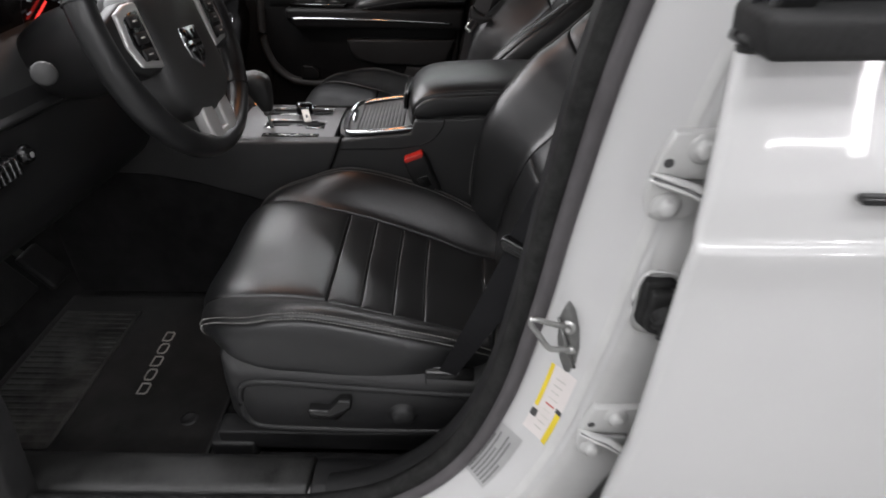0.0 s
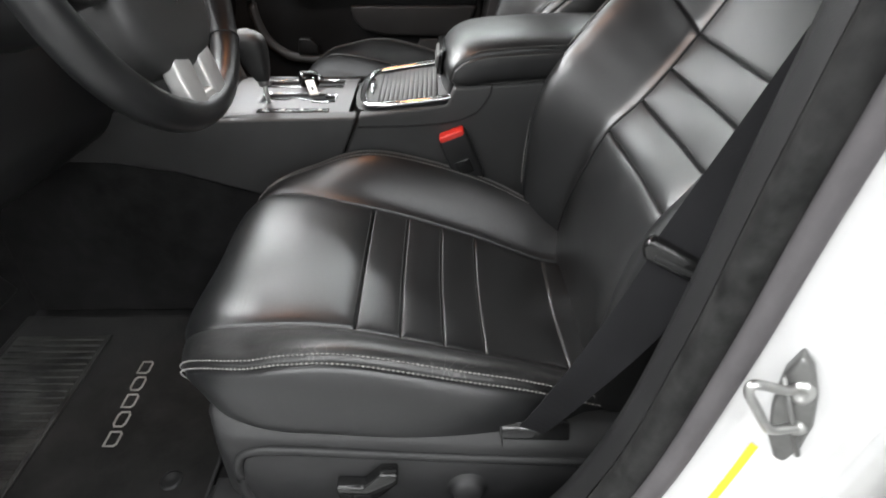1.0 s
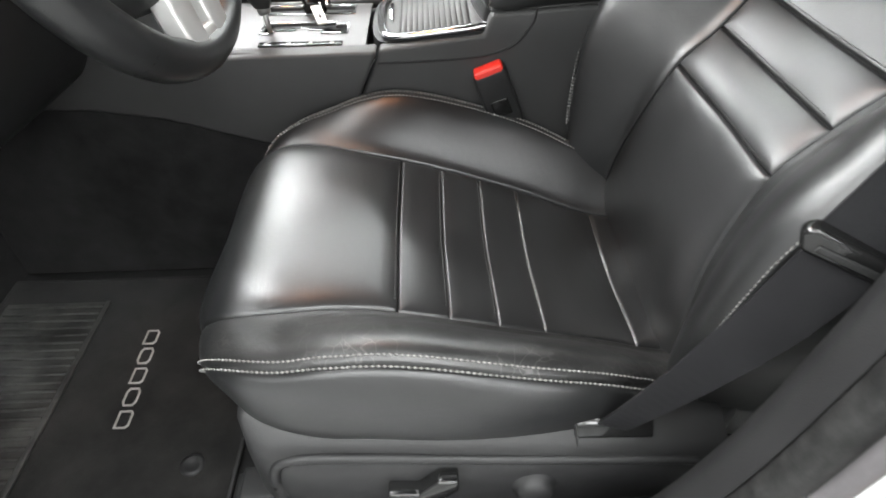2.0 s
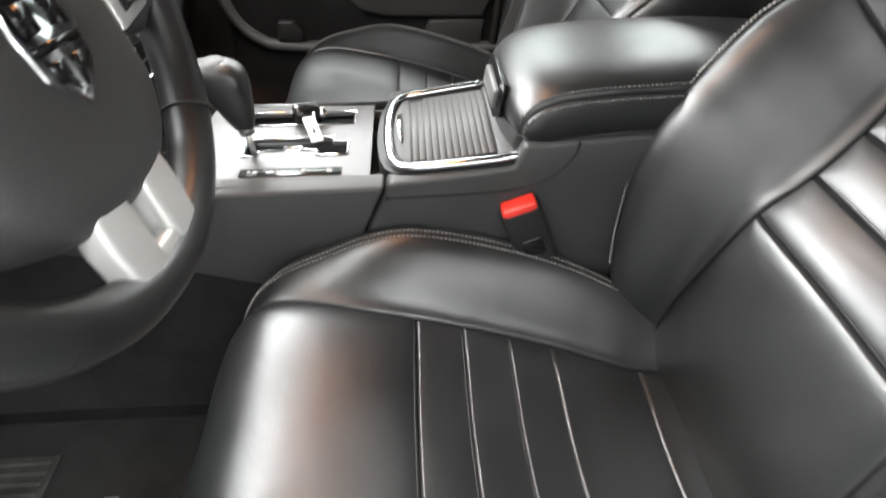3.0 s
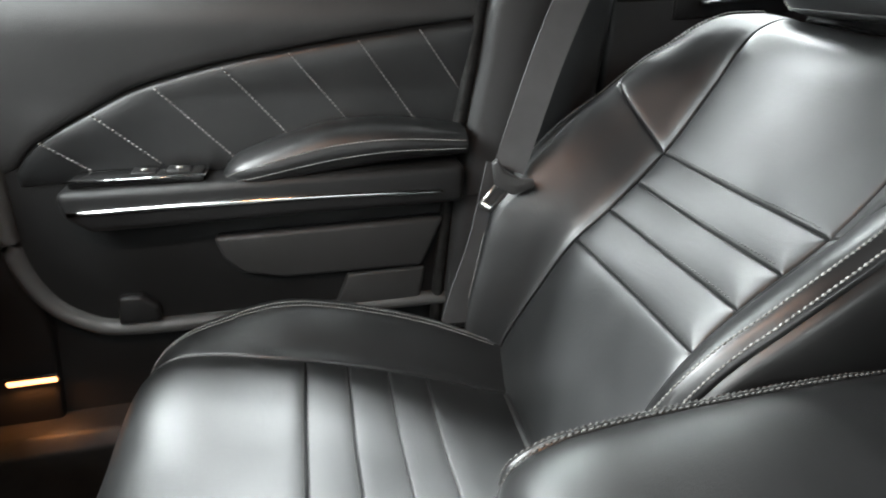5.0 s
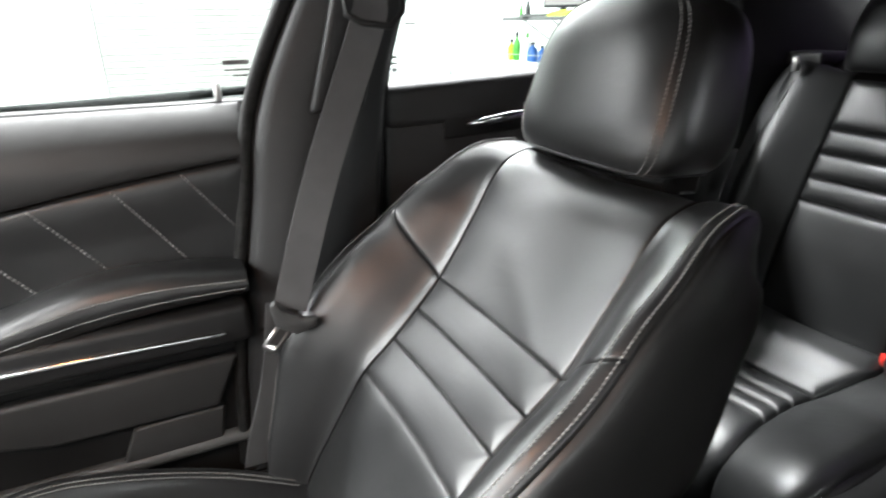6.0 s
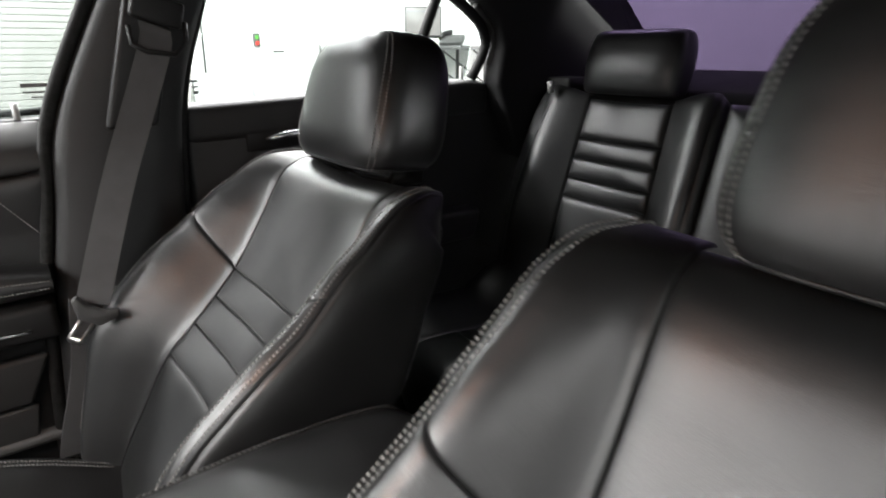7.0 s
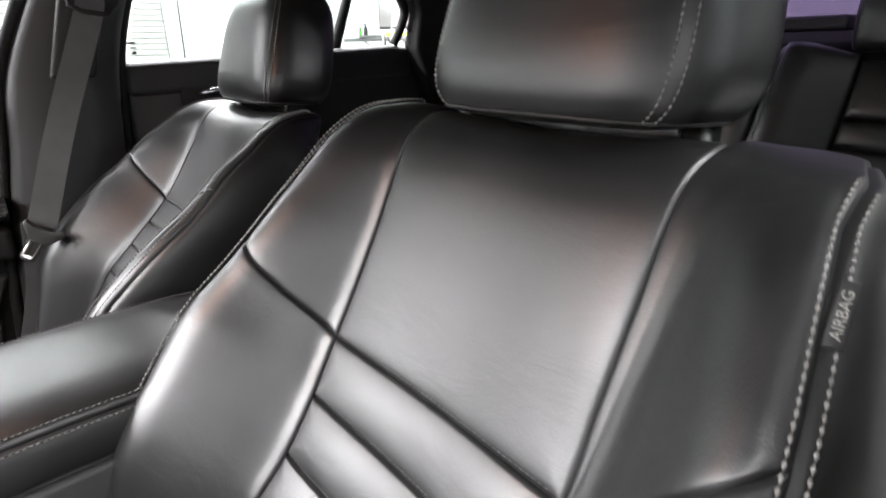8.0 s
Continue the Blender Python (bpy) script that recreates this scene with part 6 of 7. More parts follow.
part("housing", moved(box(-0.035, 0.020, -0.016, 0.016, -0.010, 0.010, 0.005), pose(0.955, 0.232, 0.640, 0, -8, 40)), PLASTIC, rb)
part("release_button", moved(box(-0.045, -0.022, -0.014, 0.014, -0.008, 0.011, 0.003), pose(0.955, 0.232, 0.640, 0, -8, 220)), RED, rb, "bright red release button")
rbelt = thing("rear_seat_belt", "black rear seat belt running down beside the rear seat", "seat belt", "rear seat belts")
part("strap", ribbon([(1.14, 0.585, 1.085), (1.085, 0.60, 1.03), (1.03, 0.62, 0.86), (0.985, 0.63, 0.62), (0.97, 0.63, 0.50)], [(0.006, 0.022, 0.0)] * 5), WEBBING, rbelt, smooth=False)
part("belt_outlet", box(1.11, 1.19, 0.55, 0.62, 1.068, 1.092, 0.006, 3), PLASTIC, rbelt)
part("release_pin", tube([(1.075, 0.572, 1.06), (1.070, 0.572, 1.085)], [0.007, 0.006], 10), SATIN, rbelt)

# ---- driver side opening: sill, pillar, seal, striker, rear door ----
sill = thing("door_sill", "white painted door sill with black scuff plate", "door sill", kind="structure")
part("sill_paint", prism([(-0.640, 0.33), (-0.655, 0.372), (-0.70, 0.378), (-0.745, 0.372), (-0.80, 0.34), (-0.83, 0.28), (-0.82, 0.18), (-0.64, 0.18)], "x", -0.95, 0.20, 0.010, 4), PAINT_DULL, sill)
part("scuff_plate", prism([(-0.595, 0.33), (-0.605, 0.372), (-0.625, 0.384), (-0.668, 0.386), (-0.682, 0.378), (-0.682, 0.36), (-0.61, 0.32)], "x", -0.95, -0.184, 0.005, 3), SCUFFED, sill, "scuffed black sill plate")
part("scuff_plate_end", prism([(-0.595, 0.33), (-0.605, 0.366), (-0.625, 0.379), (-0.666, 0.381), (-0.680, 0.374), (-0.680, 0.36), (-0.61, 0.32)], "x", -0.181, 0.06, 0.005, 3), PLASTIC, sill)

# outline of the opening's rear edge
opening = catmull([(-0.95, 0.382), (-0.60, 0.382), (-0.30, 0.384), (-0.15, 0.394), (-0.05, 0.432), (0.03, 0.515), (0.078, 0.630), (0.105, 0.768), (0.122, 0.898), (0.150, 1.065), (0.205, 1.25), (0.255, 1.38)], 10)
tagged(part("door_seal", tube([(x, -0.700, z) for x, z in opening], 0.0135, 12), SEAL), "dusty black rubber seal round the driver door opening", "door seal", kind="structure")
bp = thing("b_pillar_driver_side", "white painted pillar with black inner trim, striker and labels", "pillar", kind="structure")
# inner trim ring between the seal and the cabin, curved with the opening
normals = np.gradient(opening, axis=0)
normals /= np.linalg.norm(normals, axis=1)[:, None]
outw = np.stack([normals[:, 1], -normals[:, 0]], 1)


JD = (0.006, 0.008, 0.011, 0.016, 0.030, 0.046, 0.056, 0.064, 0.070, 0.078)
JY = (-0.690, -0.704, -0.710, -0.714, -0.725, -0.738, -0.747, -0.757, -0.765, -0.769)


def ring_strip(rows):
    """A strip that follows the opening; rows of (distance outwards, y)."""
    P = np.array([[(x + d * ox, y, z + d * oz) for d, y in rows] for (x, z), (ox, oz) in zip(opening, outw)])
    bm = grid_mesh(P)
    bmesh.ops.recalc_face_normals(bm, faces=bm.faces)
    return bm


def rear_part(rows):
    P = np.array([[(x + d * ox, y, z + d * oz) for d, y in rows] for (x, z), (ox, oz) in list(zip(opening, outw))[30:]])
    bm = grid_mesh(P)
    bmesh.ops.recalc_face_normals(bm, faces=bm.faces)
    return bm


part("inner_trim", rear_part([(-0.010, -0.690), (-0.012, -0.672), (-0.004, -0.655), (0.03, -0.645), (0.12, -0.640)]), PLASTIC, bp)
part("jamb_face", ring_strip(list(zip(JD, JY))), PAINT, bp)
part("jamb_outer", rear_part([(0.078, -0.768), (0.084, -0.771), (0.092, -0.772), (0.11, -0.772), (0.15, -0.770), (0.20, -0.768)]), PAINT_DULL, bp)
part("seam_sealer", rear_part([(0.0645, -0.7582), (0.0665, -0.7616), (0.0690, -0.7648), (0.0705, -0.7662)]), PAINT_DULL, bp)
part("rubber_edge", tube([(x + 0.012 * ox, -0.713, z + 0.012 * oz) for (x, z), (ox, oz) in list(zip(opening, outw))[34:]], 0.0095, 10), GREY_RUBBER, bp)
# striker loop on its plate
STRIKE = pose(0.146, -0.739, 0.75, 0, 0, -32) @ Matrix.Diagonal((0.80, 1, 1, 1)) @ pose(-0.146, 0.740, -0.75)
striker = part("striker_plate", moved(prism([(0.136, 0.795), (0.146, 0.787), (0.156, 0.768), (0.162, 0.745), (0.162, 0.725), (0.157, 0.702), (0.150, 0.703), (0.138, 0.724), (0.131, 0.750), (0.130, 0.778)], "y", -0.743, -0.726, 0.003), STRIKE), ZINC, bp, "grey steel striker plate")
part("plate_fold", moved(tube([(0.130, -0.744, 0.777), (0.145, -0.747, 0.751), (0.161, -0.744, 0.720)], [0.002, 0.003, 0.002], 8), STRIKE), ZINC, striker)
part("striker_loop", tube(catmull([(0.139, -0.740, 0.771), (0.128, -0.746, 0.777), (0.110, -0.750, 0.786), (0.1035, -0.751, 0.787), (0.1035, -0.752, 0.781), (0.112, -0.752, 0.768), (0.122, -0.752, 0.753), (0.129, -0.751, 0.748), (0.146, -0.746, 0.744), (0.157, -0.739, 0.737)], 6), 0.0030, 10), STEEL, striker)
part("loop_collar", tube([(0.145, -0.7465, 0.7440), (0.157, -0.740, 0.7375)], 0.0048, 10), STEEL, striker)
part("striker_screw", lathe([(0, 0.003), (0.003, 0.002), (0.0035, 0.004), (0.007, 0.004), (0.0085, 0.0015), (0.009, 0)], STRIKE @ pose(0.145, -0.742, 0.769, 90, 0, 0), 16), STEEL, striker)
# tyre and warning labels: bars in place of print that cannot be read


def jamb_sheet(s0, s1, d0, d1, lift, n=8):
    """A thin sticker bent over the jamb: s along the opening, d outwards."""
    idx = np.arange(len(opening))
    rows = []
    for s in np.linspace(s0, s1, n):
        x, z, ox, oz = (np.interp(s, idx, a) for a in (opening[:, 0], opening[:, 1], outw[:, 0], outw[:, 1]))
        rows.append([(x + d * ox, float(np.interp(d, JD, JY)) - lift, z + d * oz) for d in np.linspace(d0, d1, 5)])
    bm = grid_mesh(np.array(rows))
    bmesh.ops.recalc_face_normals(bm, faces=bm.faces)
    return bm


TS, TE = (59.2, 66.4)
lab = part("tyre_label", jamb_sheet(TS, TE, 0.038, 0.062, 0.0006), PAPER, bp, "white tyre label with yellow borders and grey print")
part("label_border", jamb_sheet(lerp(TS, TE, 0.38), TE, 0.038, 0.0418, 0.0012), YELLOW, lab)
part("label_block", jamb_sheet(TS, lerp(TS, TE, 0.46), 0.0578, 0.062, 0.0012), YELLOW, lab)
part("label_symbol", jamb_sheet(lerp(TS, TE, 0.22), lerp(TS, TE, 0.33), 0.0378, 0.0440, 0.0013), INK, lab)
part("label_symbol", jamb_sheet(lerp(TS, TE, 0.46), lerp(TS, TE, 0.52), 0.0568, 0.0618, 0.0013), INK, lab)
for k in range(9):
    f = 0.12 + 0.09 * k
    part("print_bar", jamb_sheet(lerp(TS, TE, f), lerp(TS, TE, f + 0.022), 0.0465, 0.054 + 0.0008 * (k % 3), 0.0012, 3), RED_INK if k == 4 else PALE_INK, lab)
RS, RE = (50.06, 57.76)
lab2 = part("rating_label", jamb_sheet(RS, RE, 0.013, 0.046, 0.0006), SILVER_LABEL, bp, "silver rating label with grey print")
for k in range(7):
    d = 0.0160 + 0.0041 * k
    ends = ((0.06, 0.93), (0.06, 0.80), (0.06, 0.88), (0.06, 0.62), (0.06, 0.90), (0.06, 0.84), (0.06, 0.45))[k]
    part("print_bar", jamb_sheet(lerp(RS, RE, ends[0]), lerp(RS, RE, ends[1]), d, d + 0.0019, 0.0012), GREY_INK, lab2)
# hinges of the rear door and the wiring boot
for dx, dz in ((0.0, 0.0), (-0.013, -0.302)):
    at = pose(dx, 0, dz)
    h = part("door_hinge", moved(prism([(0.188, 0.994), (0.250, 0.996), (0.250, 0.956), (0.177, 0.956), (0.180, 0.972)], "y", -0.7795, -0.768, 0.002), at), PAINT_DULL, bp, "white painted door hinge with two bolts")
    part("hinge_tab", moved(prism([(0.177, 0.953), (0.230, 0.947), (0.222, 0.930), (0.210, 0.920), (0.194, 0.916), (0.181, 0.921), (0.176, 0.934)], "y", -0.7785, -0.768, 0.002), at), PAINT_DULL, h)
    for lift in (0.0, 0.006):
        part("hinge_flange", moved(tube([(0.176, -0.779, 0.961 - lift), (0.190, -0.785, 0.959 - lift), (0.206, -0.788, 0.955 - lift), (0.232, -0.800, 0.945 - lift)], [0.002, 0.0045, 0.005, 0.005], 8, flat=0.5), at), PAINT_DULL, h)
    part("flange_gap", moved(tube([(0.178, -0.7805, 0.9575), (0.205, -0.7915, 0.9515), (0.230, -0.802, 0.942)], 0.0012, 6), at), GREY_INK, h)
    for x, z in ((0.211, 0.982), (0.193, 0.932)):
        part("hinge_bolt", moved(lathe([(0.0125, 0), (0.0125, 0.0018), (0.0095, 0.0024), (0.0075, 0.003), (0.0070, 0.0075), (0.0055, 0.009), (0, 0.009)], pose(x, -0.7785, z, 90, 0, 0), 6 * 3), at), PAINT_DULL, h)
    part("hinge_hole", moved(lathe([(0.004, 0.0004), (0, 0.0004)], pose(0.187, -0.7794, 0.970, 90, 0, 0), 12), at), INK, h)
boot = thing("wiring_boot", "black ribbed rubber wiring boot between pillar and rear door", "wiring boot")
plug = [(0.194, 0.856), (0.219, 0.857), (0.230, 0.844), (0.238, 0.797), (0.209, 0.795), (0.193, 0.809)]
part("flange", prism(plug, "y", -0.780, -0.766, 0.004, 3), RUBBER, boot)
part("plug_face", prism([(lerp(0.215, x, 0.80), lerp(0.828, z, 0.80)) for x, z in plug], "y", -0.790, -0.778, 0.004, 3), RUBBER, boot)
bend = catmull([(0.212, -0.786, 0.830), (0.216, -0.800, 0.821), (0.226, -0.811, 0.802), (0.236, -0.816, 0.776), (0.244, -0.818, 0.745)], 6)
part("bellows_core", tube(bend, np.interp(np.arange(len(bend)), (0, 5, 24), (0.014, 0.0115, 0.0105)), 14), RUBBER, boot)
for k in range(4, 23, 3):
    step = bend[k + 1] - bend[k - 1]
    step = step / np.linalg.norm(step) * 0.0022
    part("bellows_ring", tube([bend[k] - step * 1.5, bend[k] - step * 0.5, bend[k] + step * 0.5, bend[k] + step * 1.5], [0.0105, 0.0148, 0.0148, 0.0105], 14), RUBBER, boot)
part("connector", prism([(0.222, 0.770), (0.262, 0.790), (0.270, 0.740), (0.238, 0.715), (0.224, 0.735)], "y", -0.800, -0.775, 0.004), PLASTIC, boot)
part("rim", tube(catmull([(0.192, -0.774, 0.859), (0.219, -0.774, 0.861), (0.234, -0.774, 0.846), (0.242, -0.774, 0.794), (0.208, -0.774, 0.791), (0.189, -0.774, 0.808)], 4, closed=True), 0.0018, 6, closed=True), PAINT_DULL, boot)
# black strip laid in the door gap to deepen its shade
part("gap_shade", tube([(x + 0.150 * ox, -0.783, z + 0.150 * oz) for (x, z), (ox, oz) in list(zip(opening, outw))[48:]], 0.013, 8), RUBBER, bp)
# rear door on the driver side, closed, seen from outside
rd = thing("rear_driver_door", "closed white rear car door with black window trim", "car door", kind="structure")
rows = []
for z in np.r_[np.linspace(0.22, 0.90, 30), np.linspace(0.904, 1.062, 48)]:
    bulge = -0.012 * math.sin(max(0, min(1, (z - 0.25) / 0.8)) * math.pi) + float(np.interp(z, (0.90, 0.928, 0.934, 0.939, 0.945, 0.975, 1.07), (0, -0.0035, -0.0035, 0.0010, 0.0020, 0.0045, 0.022)))
    fx = float(np.interp(z, (0.22, 0.45, 0.62, 0.72, 0.87, 1.07), (0.195, 0.172, 0.172, 0.184, 0.188, 0.194)))
    row = [(fx + 0.030, -0.795, z), (fx + 0.010, -0.815 + bulge, z), (fx + 0.004, -0.830 + bulge, z), (fx + 0.004, -0.836 + bulge, z), (fx + 0.010, -0.839 + bulge, z)]
    for x in np.linspace(0.23, 1.22, 14):
        row.append((x, -0.840 + bulge + 0.012 * (x - 0.2) ** 2 - 0.01 * (x - 0.2), z + 0.02 * (x - 0.2)))
    rows.append(row)
bm = grid_mesh(np.array(rows))
bmesh.ops.recalc_face_normals(bm, faces=bm.faces)
part("outer_skin", bm, PAINT, rd)
part("inner_skin", box(0.30, 1.18, -0.795, -0.74, 0.30, 1.06, 0.01), PAINT_DULL, rd)
part("window_trim", prism([(0.200, 1.064), (0.197, 1.090), (1.2, 1.116), (1.2, 1.088)], "y", -0.848, -0.79, 0.006, 3), RUBBER, rd, "black rubber window trim")
part("window_glass", prism([(0.20, 1.09), (0.30, 1.36), (0.80, 1.34), (0.97, 1.20), (0.97, 1.11)], "y", -0.812, -0.808, 0), TINTED, rd, "tinted window glass", smooth=False)
part("rear_frame", prism([(0.196, 1.065), (0.222, 1.065), (0.345, 1.38), (0.315, 1.38)], "y", -0.825, -0.79, 0.005), GLOSS_BLACK, rd)
part("handle_slot", box(0.290, 0.365, -0.851, -0.841, 0.974, 0.980, 0.002), GLOSS_BLACK, rd)

# driver seat belt strap by the pillar, its webbing colour darkened for shade
db = thing("seat_belt", "driver seat belt, colour darkened for shade, running down to a slot beside the seat", "seat belt", "front seat belts")
part("upper_strap", ribbon([(0.225, -0.640, 1.12), (0.185, -0.636, 1.00), (0.150, -0.632, 0.90), (0.108, -0.627, 0.785)], [(0.018, -0.012, -0.008)] * 4), SHADED_WEBBING, db, smooth=False)
part("lower_strap", ribbon([(0.108, -0.628, 0.780), (0.085, -0.624, 0.715), (0.052, -0.612, 0.630), (0.024, -0.594, 0.553), (0.014, -0.585, 0.535)], [(0.017, -0.011, -0.008), (0.016, -0.010, -0.007), (0.013, -0.006, -0.005), (0.012, -0.002, -0.004), (0.014, 0.0, -0.003)]), SHADED_WEBBING, db, smooth=False)
tongue = part("tongue_grip", moved(prism([(-0.034, 0.004), (-0.030, 0.012), (0.028, 0.010), (0.034, 0.002), (0.028, -0.008), (-0.028, -0.007)], "y", -0.007, 0.007, 0.004, 3), pose(0.110, -0.630, 0.782, 0, 14, -28)), GLOSS_BLACK, db)
part("tongue_slot", moved(box(-0.022, 0.022, -0.0085, -0.0065, -0.002, 0.003, 0.001), pose(0.110, -0.630, 0.782, 0, 14, -28)), RUBBER, tongue)

# ---- garage ----
tagged(part("ground", box(-6.0, 3.9, -6.0, 6.4, -0.2, 0.0, 0), FLOOR_GREY, smooth=False), "grey sealed concrete workshop floor", "floor", kind="structure")
YW, XE = 6.20, 3.80
tagged(part("wall_north", box(-6.0, XE, YW + 0.06, YW + 0.26, 0, 3.6, 0), WALL_WHITE, smooth=False), "white workshop wall", "wall", kind="structure")
tagged(part("wall_east", box(XE, XE + 0.2, -6.0, YW + 0.26, 0, 3.6, 0), WALL_WHITE, smooth=False), "white workshop wall with a shelf", "wall", kind="structure")
# south and west walls are unseen; their grey holds down the bounced light
tagged(part("wall_south", box(-6.0, XE + 0.2, -6.2, -6.0, 0, 3.6, 0), LOW_BOUNCE_GREY, smooth=False), "unseen workshop wall, greyed to bounce less light", "wall", kind="structure")
tagged(part("wall_west", box(-6.2, -6.0, -6.2, YW + 0.26, 0, 3.6, 0), LOW_BOUNCE_GREY, smooth=False), "white workshop wall", "wall", kind="structure")
tagged(part("ceiling_workshop", box(-6.2, XE + 0.2, -6.2, YW + 0.26, 3.6, 3.75, 0), WALL_WHITE, smooth=False), "white workshop ceiling", "ceiling", kind="structure")
tagged(part("threshold", box(-6.0, 2.0, YW - 0.85, YW + 0.058, 0.002, 0.47, 0.012, 2), FLOOR_GREY), "raised grey concrete step below the roller shutter", "step", kind="structure")
shutter = thing("roller_shutter", "closed white ribbed roller shutter with a yellowed tone, colour dimmed against lamp light", "roller shutter", kind="structure")
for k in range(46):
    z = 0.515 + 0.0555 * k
    part("shutter_slat", box(-0.36, 1.74, YW, YW + 0.04, z, z + 0.0530, 0.005, 1), SHUTTER_DIMMED, shutter, smooth=False)
for x in (-0.42, 1.748):
    part("guide_rail", box(x, x + 0.052, YW - 0.02, YW + 0.058, 0.472, 3.1, 0.004), WALL_WHITE, shutter)
part("bottom_bar", box(-0.36, 1.74, YW - 0.012, YW + 0.03, 0.472, 0.513, 0.004), DESK_GREY, shutter)
part("shutter_box", box(-0.46, 1.84, YW - 0.22, YW + 0.055, 3.1, 3.45, 0.01), WALL_WHITE, shutter)
tagged(part("wall_cable", tube([(1.935, YW + 0.045, 3.2), (1.93, YW + 0.045, 2.0), (1.905, YW + 0.045, 0.93)], 0.009, 6), DESK_GREY), "grey cable hanging beside the roller shutter", "cable")
tagged(part("wall_pipe", lathe([(0.0, 1.18), (0.05, 1.18), (0.055, 1.172), (0.055, 0.0), (0.0, 0.0)], pose(2.325, YW, 0.0), 20), WALL_WHITE), "white round pipe standing against the wall", "pipe")
sign = thing("call_button_box", "small dark control box with green and red buttons on the wall", "control box")
part("case", box(2.455, 2.525, YW + 0.03, YW + 0.06, 1.19, 1.33, 0.006), DESK_GREY, sign)
part("green_button", box(2.470, 2.510, YW + 0.022, YW + 0.030, 1.268, 1.308, 0.003), GREEN, sign)
part("red_button", box(2.470, 2.510, YW + 0.022, YW + 0.030, 1.208, 1.246, 0.003), RED, sign)
leaf = thing("door_1", "closed white flush door with a dark lever handle in the workshop wall", "door", kind="structure")
part("door_leaf", box(2.645, 3.235, YW + 0.040, YW + 0.058, 0.01, 2.05, 0.003), WALL_WHITE, leaf)
for x0, x1, z0, z1 in ((2.590, 2.638, 0.0, 2.11), (3.242, 3.290, 0.0, 2.11), (2.639, 3.241, 2.057, 2.11)):
    part("door_frame", box(x0, x1, YW + 0.030, YW + 0.058, z0, z1, 0.003), WALL_WHITE, leaf)
part("door_handle", tube([(2.675, YW + 0.042, 1.14), (2.675, YW + 0.0, 1.14), (2.700, YW - 0.006, 1.14), (2.775, YW - 0.006, 1.138)], 0.010, 8), DESK_GREY, leaf, "dark lever handle")
for z in (0.60, 1.16, 1.74):
    part("door_hinge", tube([(3.239, YW + 0.028, z - 0.05), (3.239, YW + 0.028, z + 0.05)], 0.010, 8), ZINC, leaf)
# wall shelf with a screen and cleaning goods
bench = thing("wall_shelf", "grey wall shelf on brackets with clutter", "shelf")
part("board", box(3.10, XE, 3.42, 4.88, 1.150, 1.182, 0.004), DESK_GREY, bench)
for y in (3.47, 3.90, 4.32, 4.76):
    br = part("bracket", tube([(XE - 0.03, y, 0.86), (3.28, y, 1.145)], 0.008, 8), DESK_GREY, bench)
    part("bracket_upright", box(XE - 0.025, XE, y - 0.012, y + 0.012, 0.82, 1.150, 0.002), DESK_GREY, br)
scr = thing("computer_screen", "flat computer screen showing a pale page on the shelf", "monitor")
SCM = pose(3.405, 4.355, 1.392, 0, 5, 55)
part("case", moved(box(-0.012, 0.024, -0.170, 0.170, -0.138, 0.138, 0.006), SCM), GREY_PLASTIC, scr)
part("display", moved(box(-0.0145, -0.0115, -0.160, 0.160, -0.116, 0.128, 0), SCM), SCREEN, scr)
part("page_bar", moved(box(-0.0160, -0.0145, -0.160, 0.160, 0.092, 0.098, 0), SCM), SCREEN_BAR, scr)
part("page_block", moved(box(-0.0160, -0.0145, -0.125, -0.085, 0.064, 0.086, 0), SCM), SCREEN_BAR, scr)
part("screen_bezel", moved(box(-0.0152, -0.0118, -0.170, 0.170, -0.138, -0.117, 0.001), SCM), PLASTIC, scr)
part("stand", box(3.405, 3.445, 4.345, 4.405, 1.19, 1.30, 0.005), GREY_PLASTIC, scr)
part("stand_foot", moved(box(-0.09, 0.09, -0.12, 0.12, 0, 0.014, 0.004), pose(3.42, 4.37, 1.182, 0, 0, 55)), GREY_PLASTIC, scr)
keys = thing("keyboard", "flat dark keyboard lying on the wall shelf", "keyboard")
part("body", moved(box(-0.07, 0.07, -0.17, 0.17, 0, 0.018, 0.004), pose(3.22, 4.44, 1.182, 0, 0, 62)), DESK_GREY, keys)
part("key_field", moved(box(-0.055, 0.055, -0.16, 0.16, 0.018, 0.022, 0.002), pose(3.22, 4.44, 1.182, 0, 0, 62)), PLASTIC, keys)
phone = thing("desk_phone", "grey desk telephone on the wall shelf", "telephone")
part("body", moved(box(-0.09, 0.09, -0.10, 0.10, 0, 0.05, 0.008), pose(3.42, 3.93, 1.20, 0, -22, 40)), GREY_PLASTIC, phone)
part("foot", moved(box(-0.05, 0.08, -0.08, 0.08, 0, 0.02, 0.004), pose(3.42, 3.93, 1.182, 0, 0, 40)), GREY_PLASTIC, phone)
part("handset", tube([(3.34, 4.00, 1.245), (3.39, 4.02, 1.285), (3.47, 4.01, 1.30)], [0.024, 0.018, 0.024], 10), PLASTIC, phone)
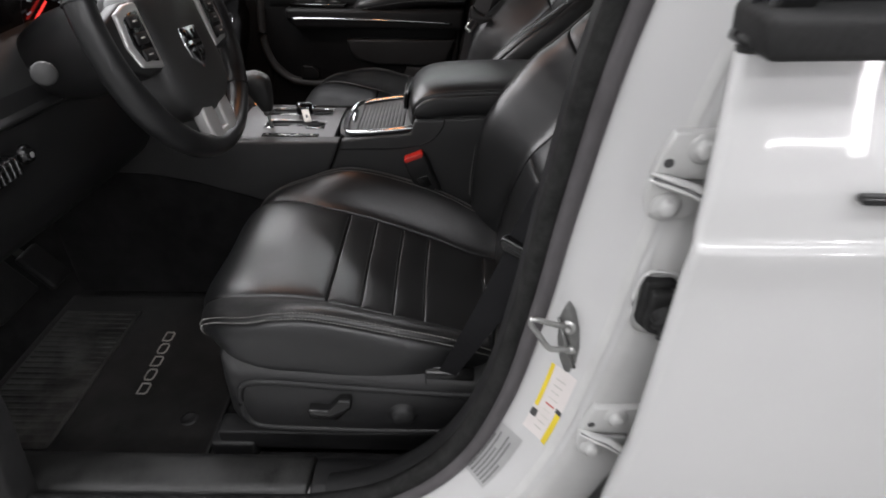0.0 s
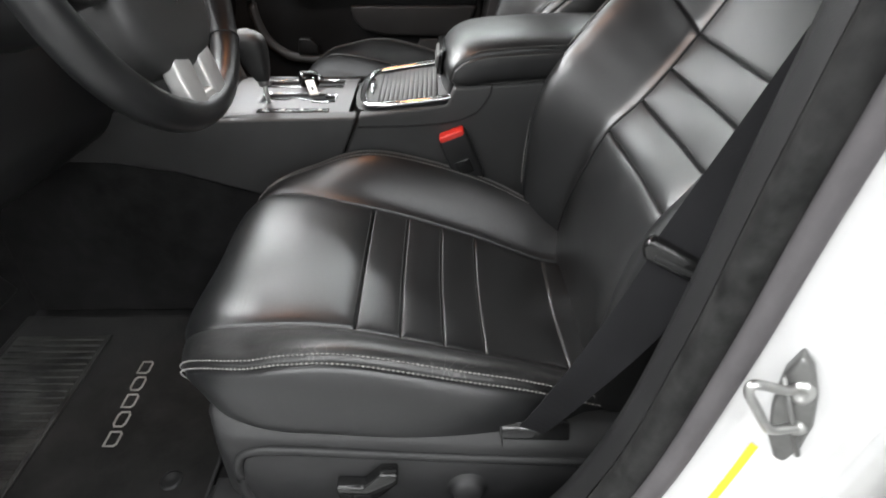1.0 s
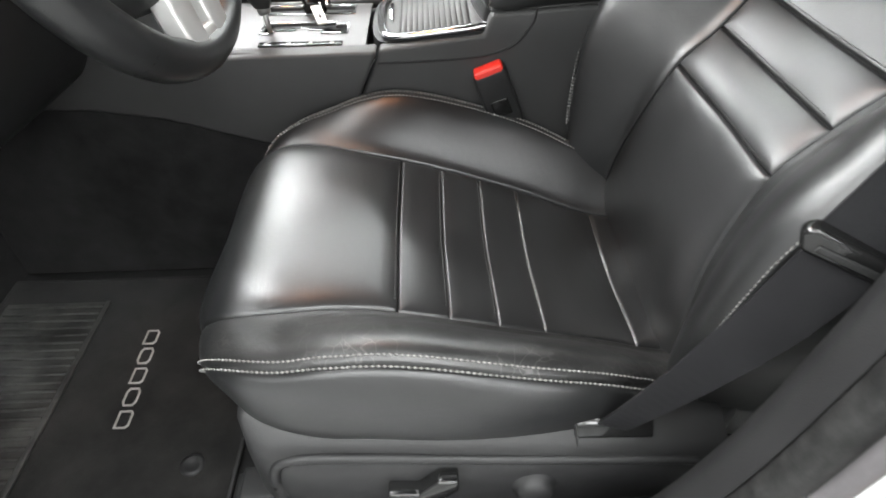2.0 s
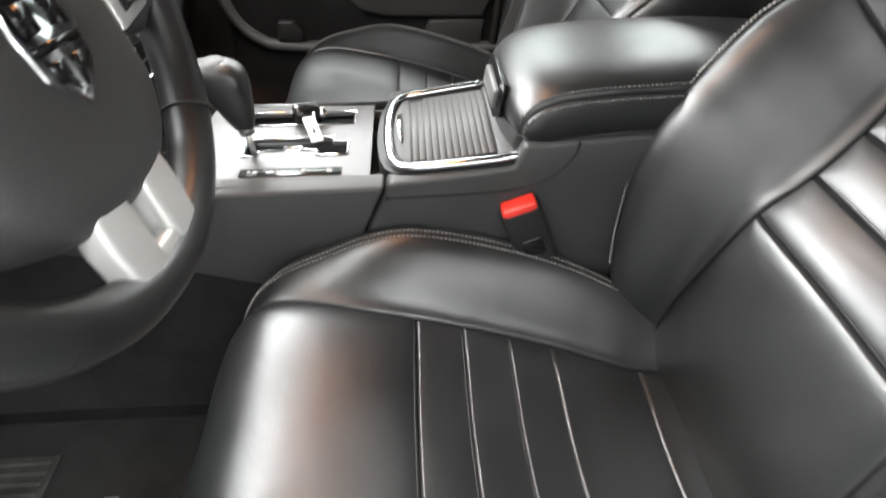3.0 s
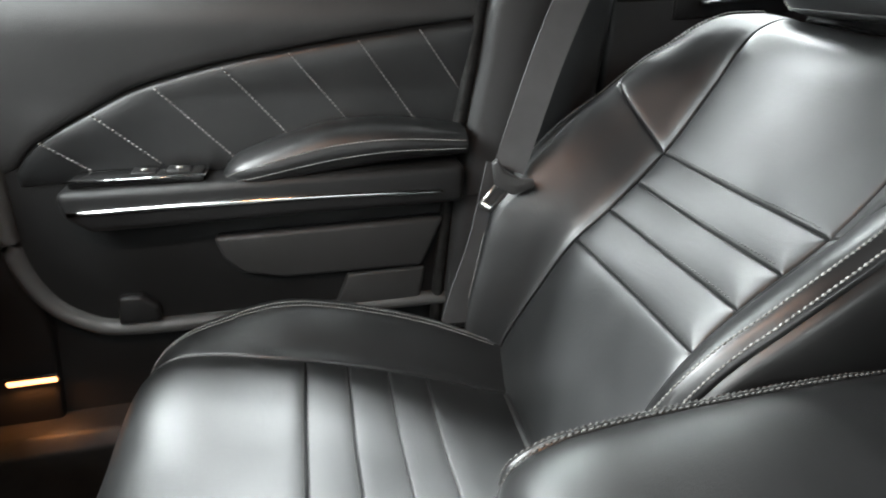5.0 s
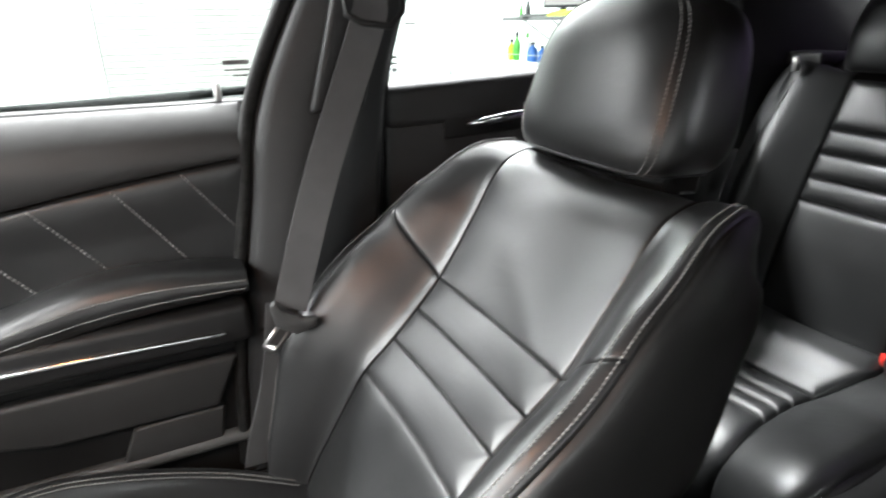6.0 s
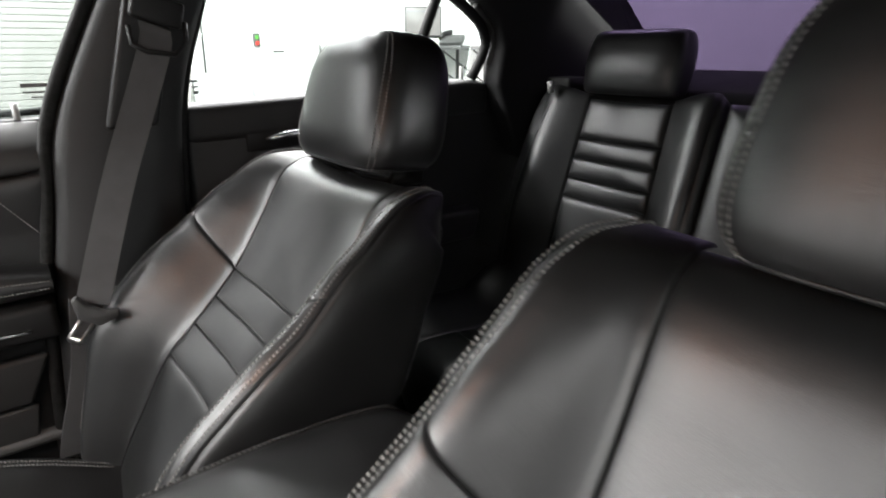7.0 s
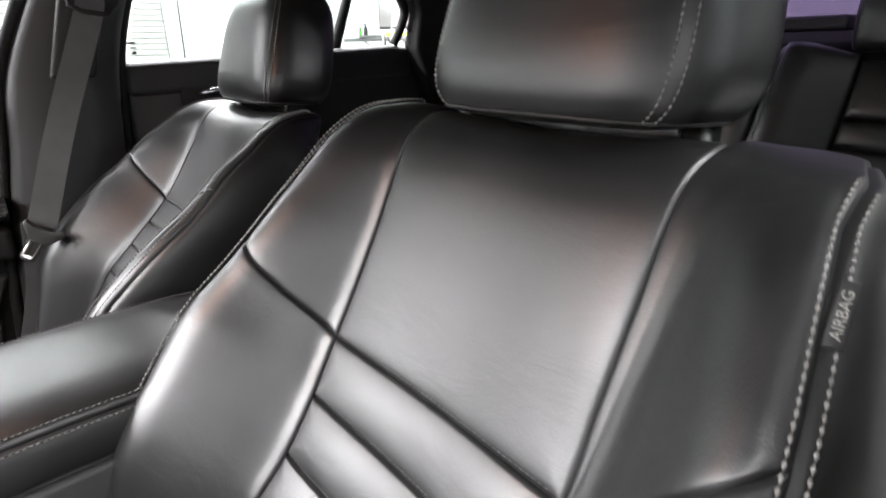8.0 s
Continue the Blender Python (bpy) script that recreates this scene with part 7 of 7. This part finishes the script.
for x, y, mat, nm, sc in ((3.18, 4.57, PLASTIC, "black spray bottle", 0.66), (3.22, 4.74, GREEN, "green spray bottle", 0.52)):
    bt_ = thing("spray_bottle", nm + " on the wall shelf", "bottle", "shelf bottles")
    part("body", lathe([(0, 0), (0.030, 0), (0.034, 0.01), (0.034, 0.12), (0.016, 0.16), (0.014, 0.18), (0, 0.18)], pose(x, y, 1.182) @ Matrix.Scale(sc, 4), 16), mat, bt_)
    part("trigger", moved(box(-0.04, 0.018, -0.010, 0.010, 0.17, 0.20, 0.004), pose(x, y, 1.182, 0, 0, 40) @ Matrix.Scale(sc, 4)), PLASTIC, bt_)
rows = []
for f in np.linspace(0, 1, 7):
    r = 0.135 * math.sin(f * math.pi / 2) ** 0.8 + 1e-4
    rows.append([(r * (1 + 0.22 * math.sin(3 * t) + 0.12 * math.sin(7 * t + 1)) * math.cos(t), r * (1 + 0.2 * math.sin(2 * t + 0.5)) * math.sin(t), (0.040 + 0.012 * math.sin(5 * t)) * (1 - f) ** 0.7) for t in np.linspace(0, 2 * math.pi, 24, endpoint=False)])
tagged(part("cleaning_cloth", moved(grid_mesh(np.array(rows), close=True), pose(3.27, 4.14, 1.183)), LIME), "crumpled lime-yellow cloth on the wall shelf", "cloth")
rack = thing("bottle_rack", "white wire rack of cleaning bottles under the shelf", "rack")
part("rack_tray", box(3.30, XE, 4.55, 5.30, 0.760, 0.775, 0.003), WALL_WHITE, rack)
part("rack_rail", tube([(XE, 4.56, 0.84), (3.30, 4.56, 0.84), (3.30, 5.29, 0.84), (XE, 5.29, 0.84)], 0.004, 6), STEEL, rack)
for y in (4.56, 4.80, 5.05, 5.29):
    part("rack_wire", tube([(3.30, y, 0.765), (3.30, y, 0.84)], 0.003, 6), STEEL, rack)
for x, y, mat, nm, rr, hh in ((3.40, 5.17, LIME, "lime green bottle on the wire rack", 0.040, 0.20), (3.38, 5.04, GREEN, "green bottle on the wire rack", 0.034, 0.27), (3.42, 4.92, WALL_WHITE, "white bottle with a green cap on the wire rack", 0.036, 0.26), (3.40, 4.79, BLUE, "blue bottle on the wire rack", 0.050, 0.18), (3.42, 4.66, BLUE, "small blue bottle on the wire rack", 0.040, 0.15)):
    cb = thing("cleaning_bottle", nm, "bottle", "rack bottles")
    part("body", lathe([(0, 0), (rr * 0.94, 0), (rr, 0.008), (rr, hh * 0.55), (rr * 0.8, hh * 0.68), (rr * 0.36, hh * 0.78), (rr * 0.36, hh * 0.84), (0, hh * 0.84)], pose(x, y, 0.775), 16), mat, cb)
    part("cap", lathe([(0, hh), (rr * 0.40, hh), (rr * 0.44, hh * 0.98), (rr * 0.44, hh * 0.84), (0, hh * 0.84)], pose(x, y, 0.775), 14), GREEN if mat is WALL_WHITE else PLASTIC, cb)
for ly in (-4.2, -2.1, 0.0, 2.2, 5.1):
    for lx in (-4.7, -1.55, 1.6):
        fx = thing("ceiling_light", "long white tube light on the workshop ceiling", "ceiling light", "ceiling tubes")
        part("housing", box(lx - 1.5, lx + 1.5, ly - 0.26, ly + 0.26, 3.50, 3.60, 0.01), WALL_WHITE, fx)
        part("diffuser", box(lx - 1.45, lx + 1.45, ly - 0.22, ly + 0.22, 3.44, 3.50, 0.01), TUBE, fx)

# lit strips on the wall behind the camera, mirrored in the white door
led = thing("wall_light", "bright white strip light frame on the workshop wall", "wall light")
part("upright", box(3.56, 3.72, -5.99, -5.96, 1.20, 2.25, 0.006), WALL_LED, led)
for z in (1.30, 2.02):
    part("crossbar", box(2.20, 3.56, -5.99, -5.965, z, z + 0.04, 0.004), WALL_LED, led)
part("back_frame", box(2.15, 3.76, -6.0, -5.988, 1.15, 2.30, 0.003), LOW_BOUNCE_GREY, led)
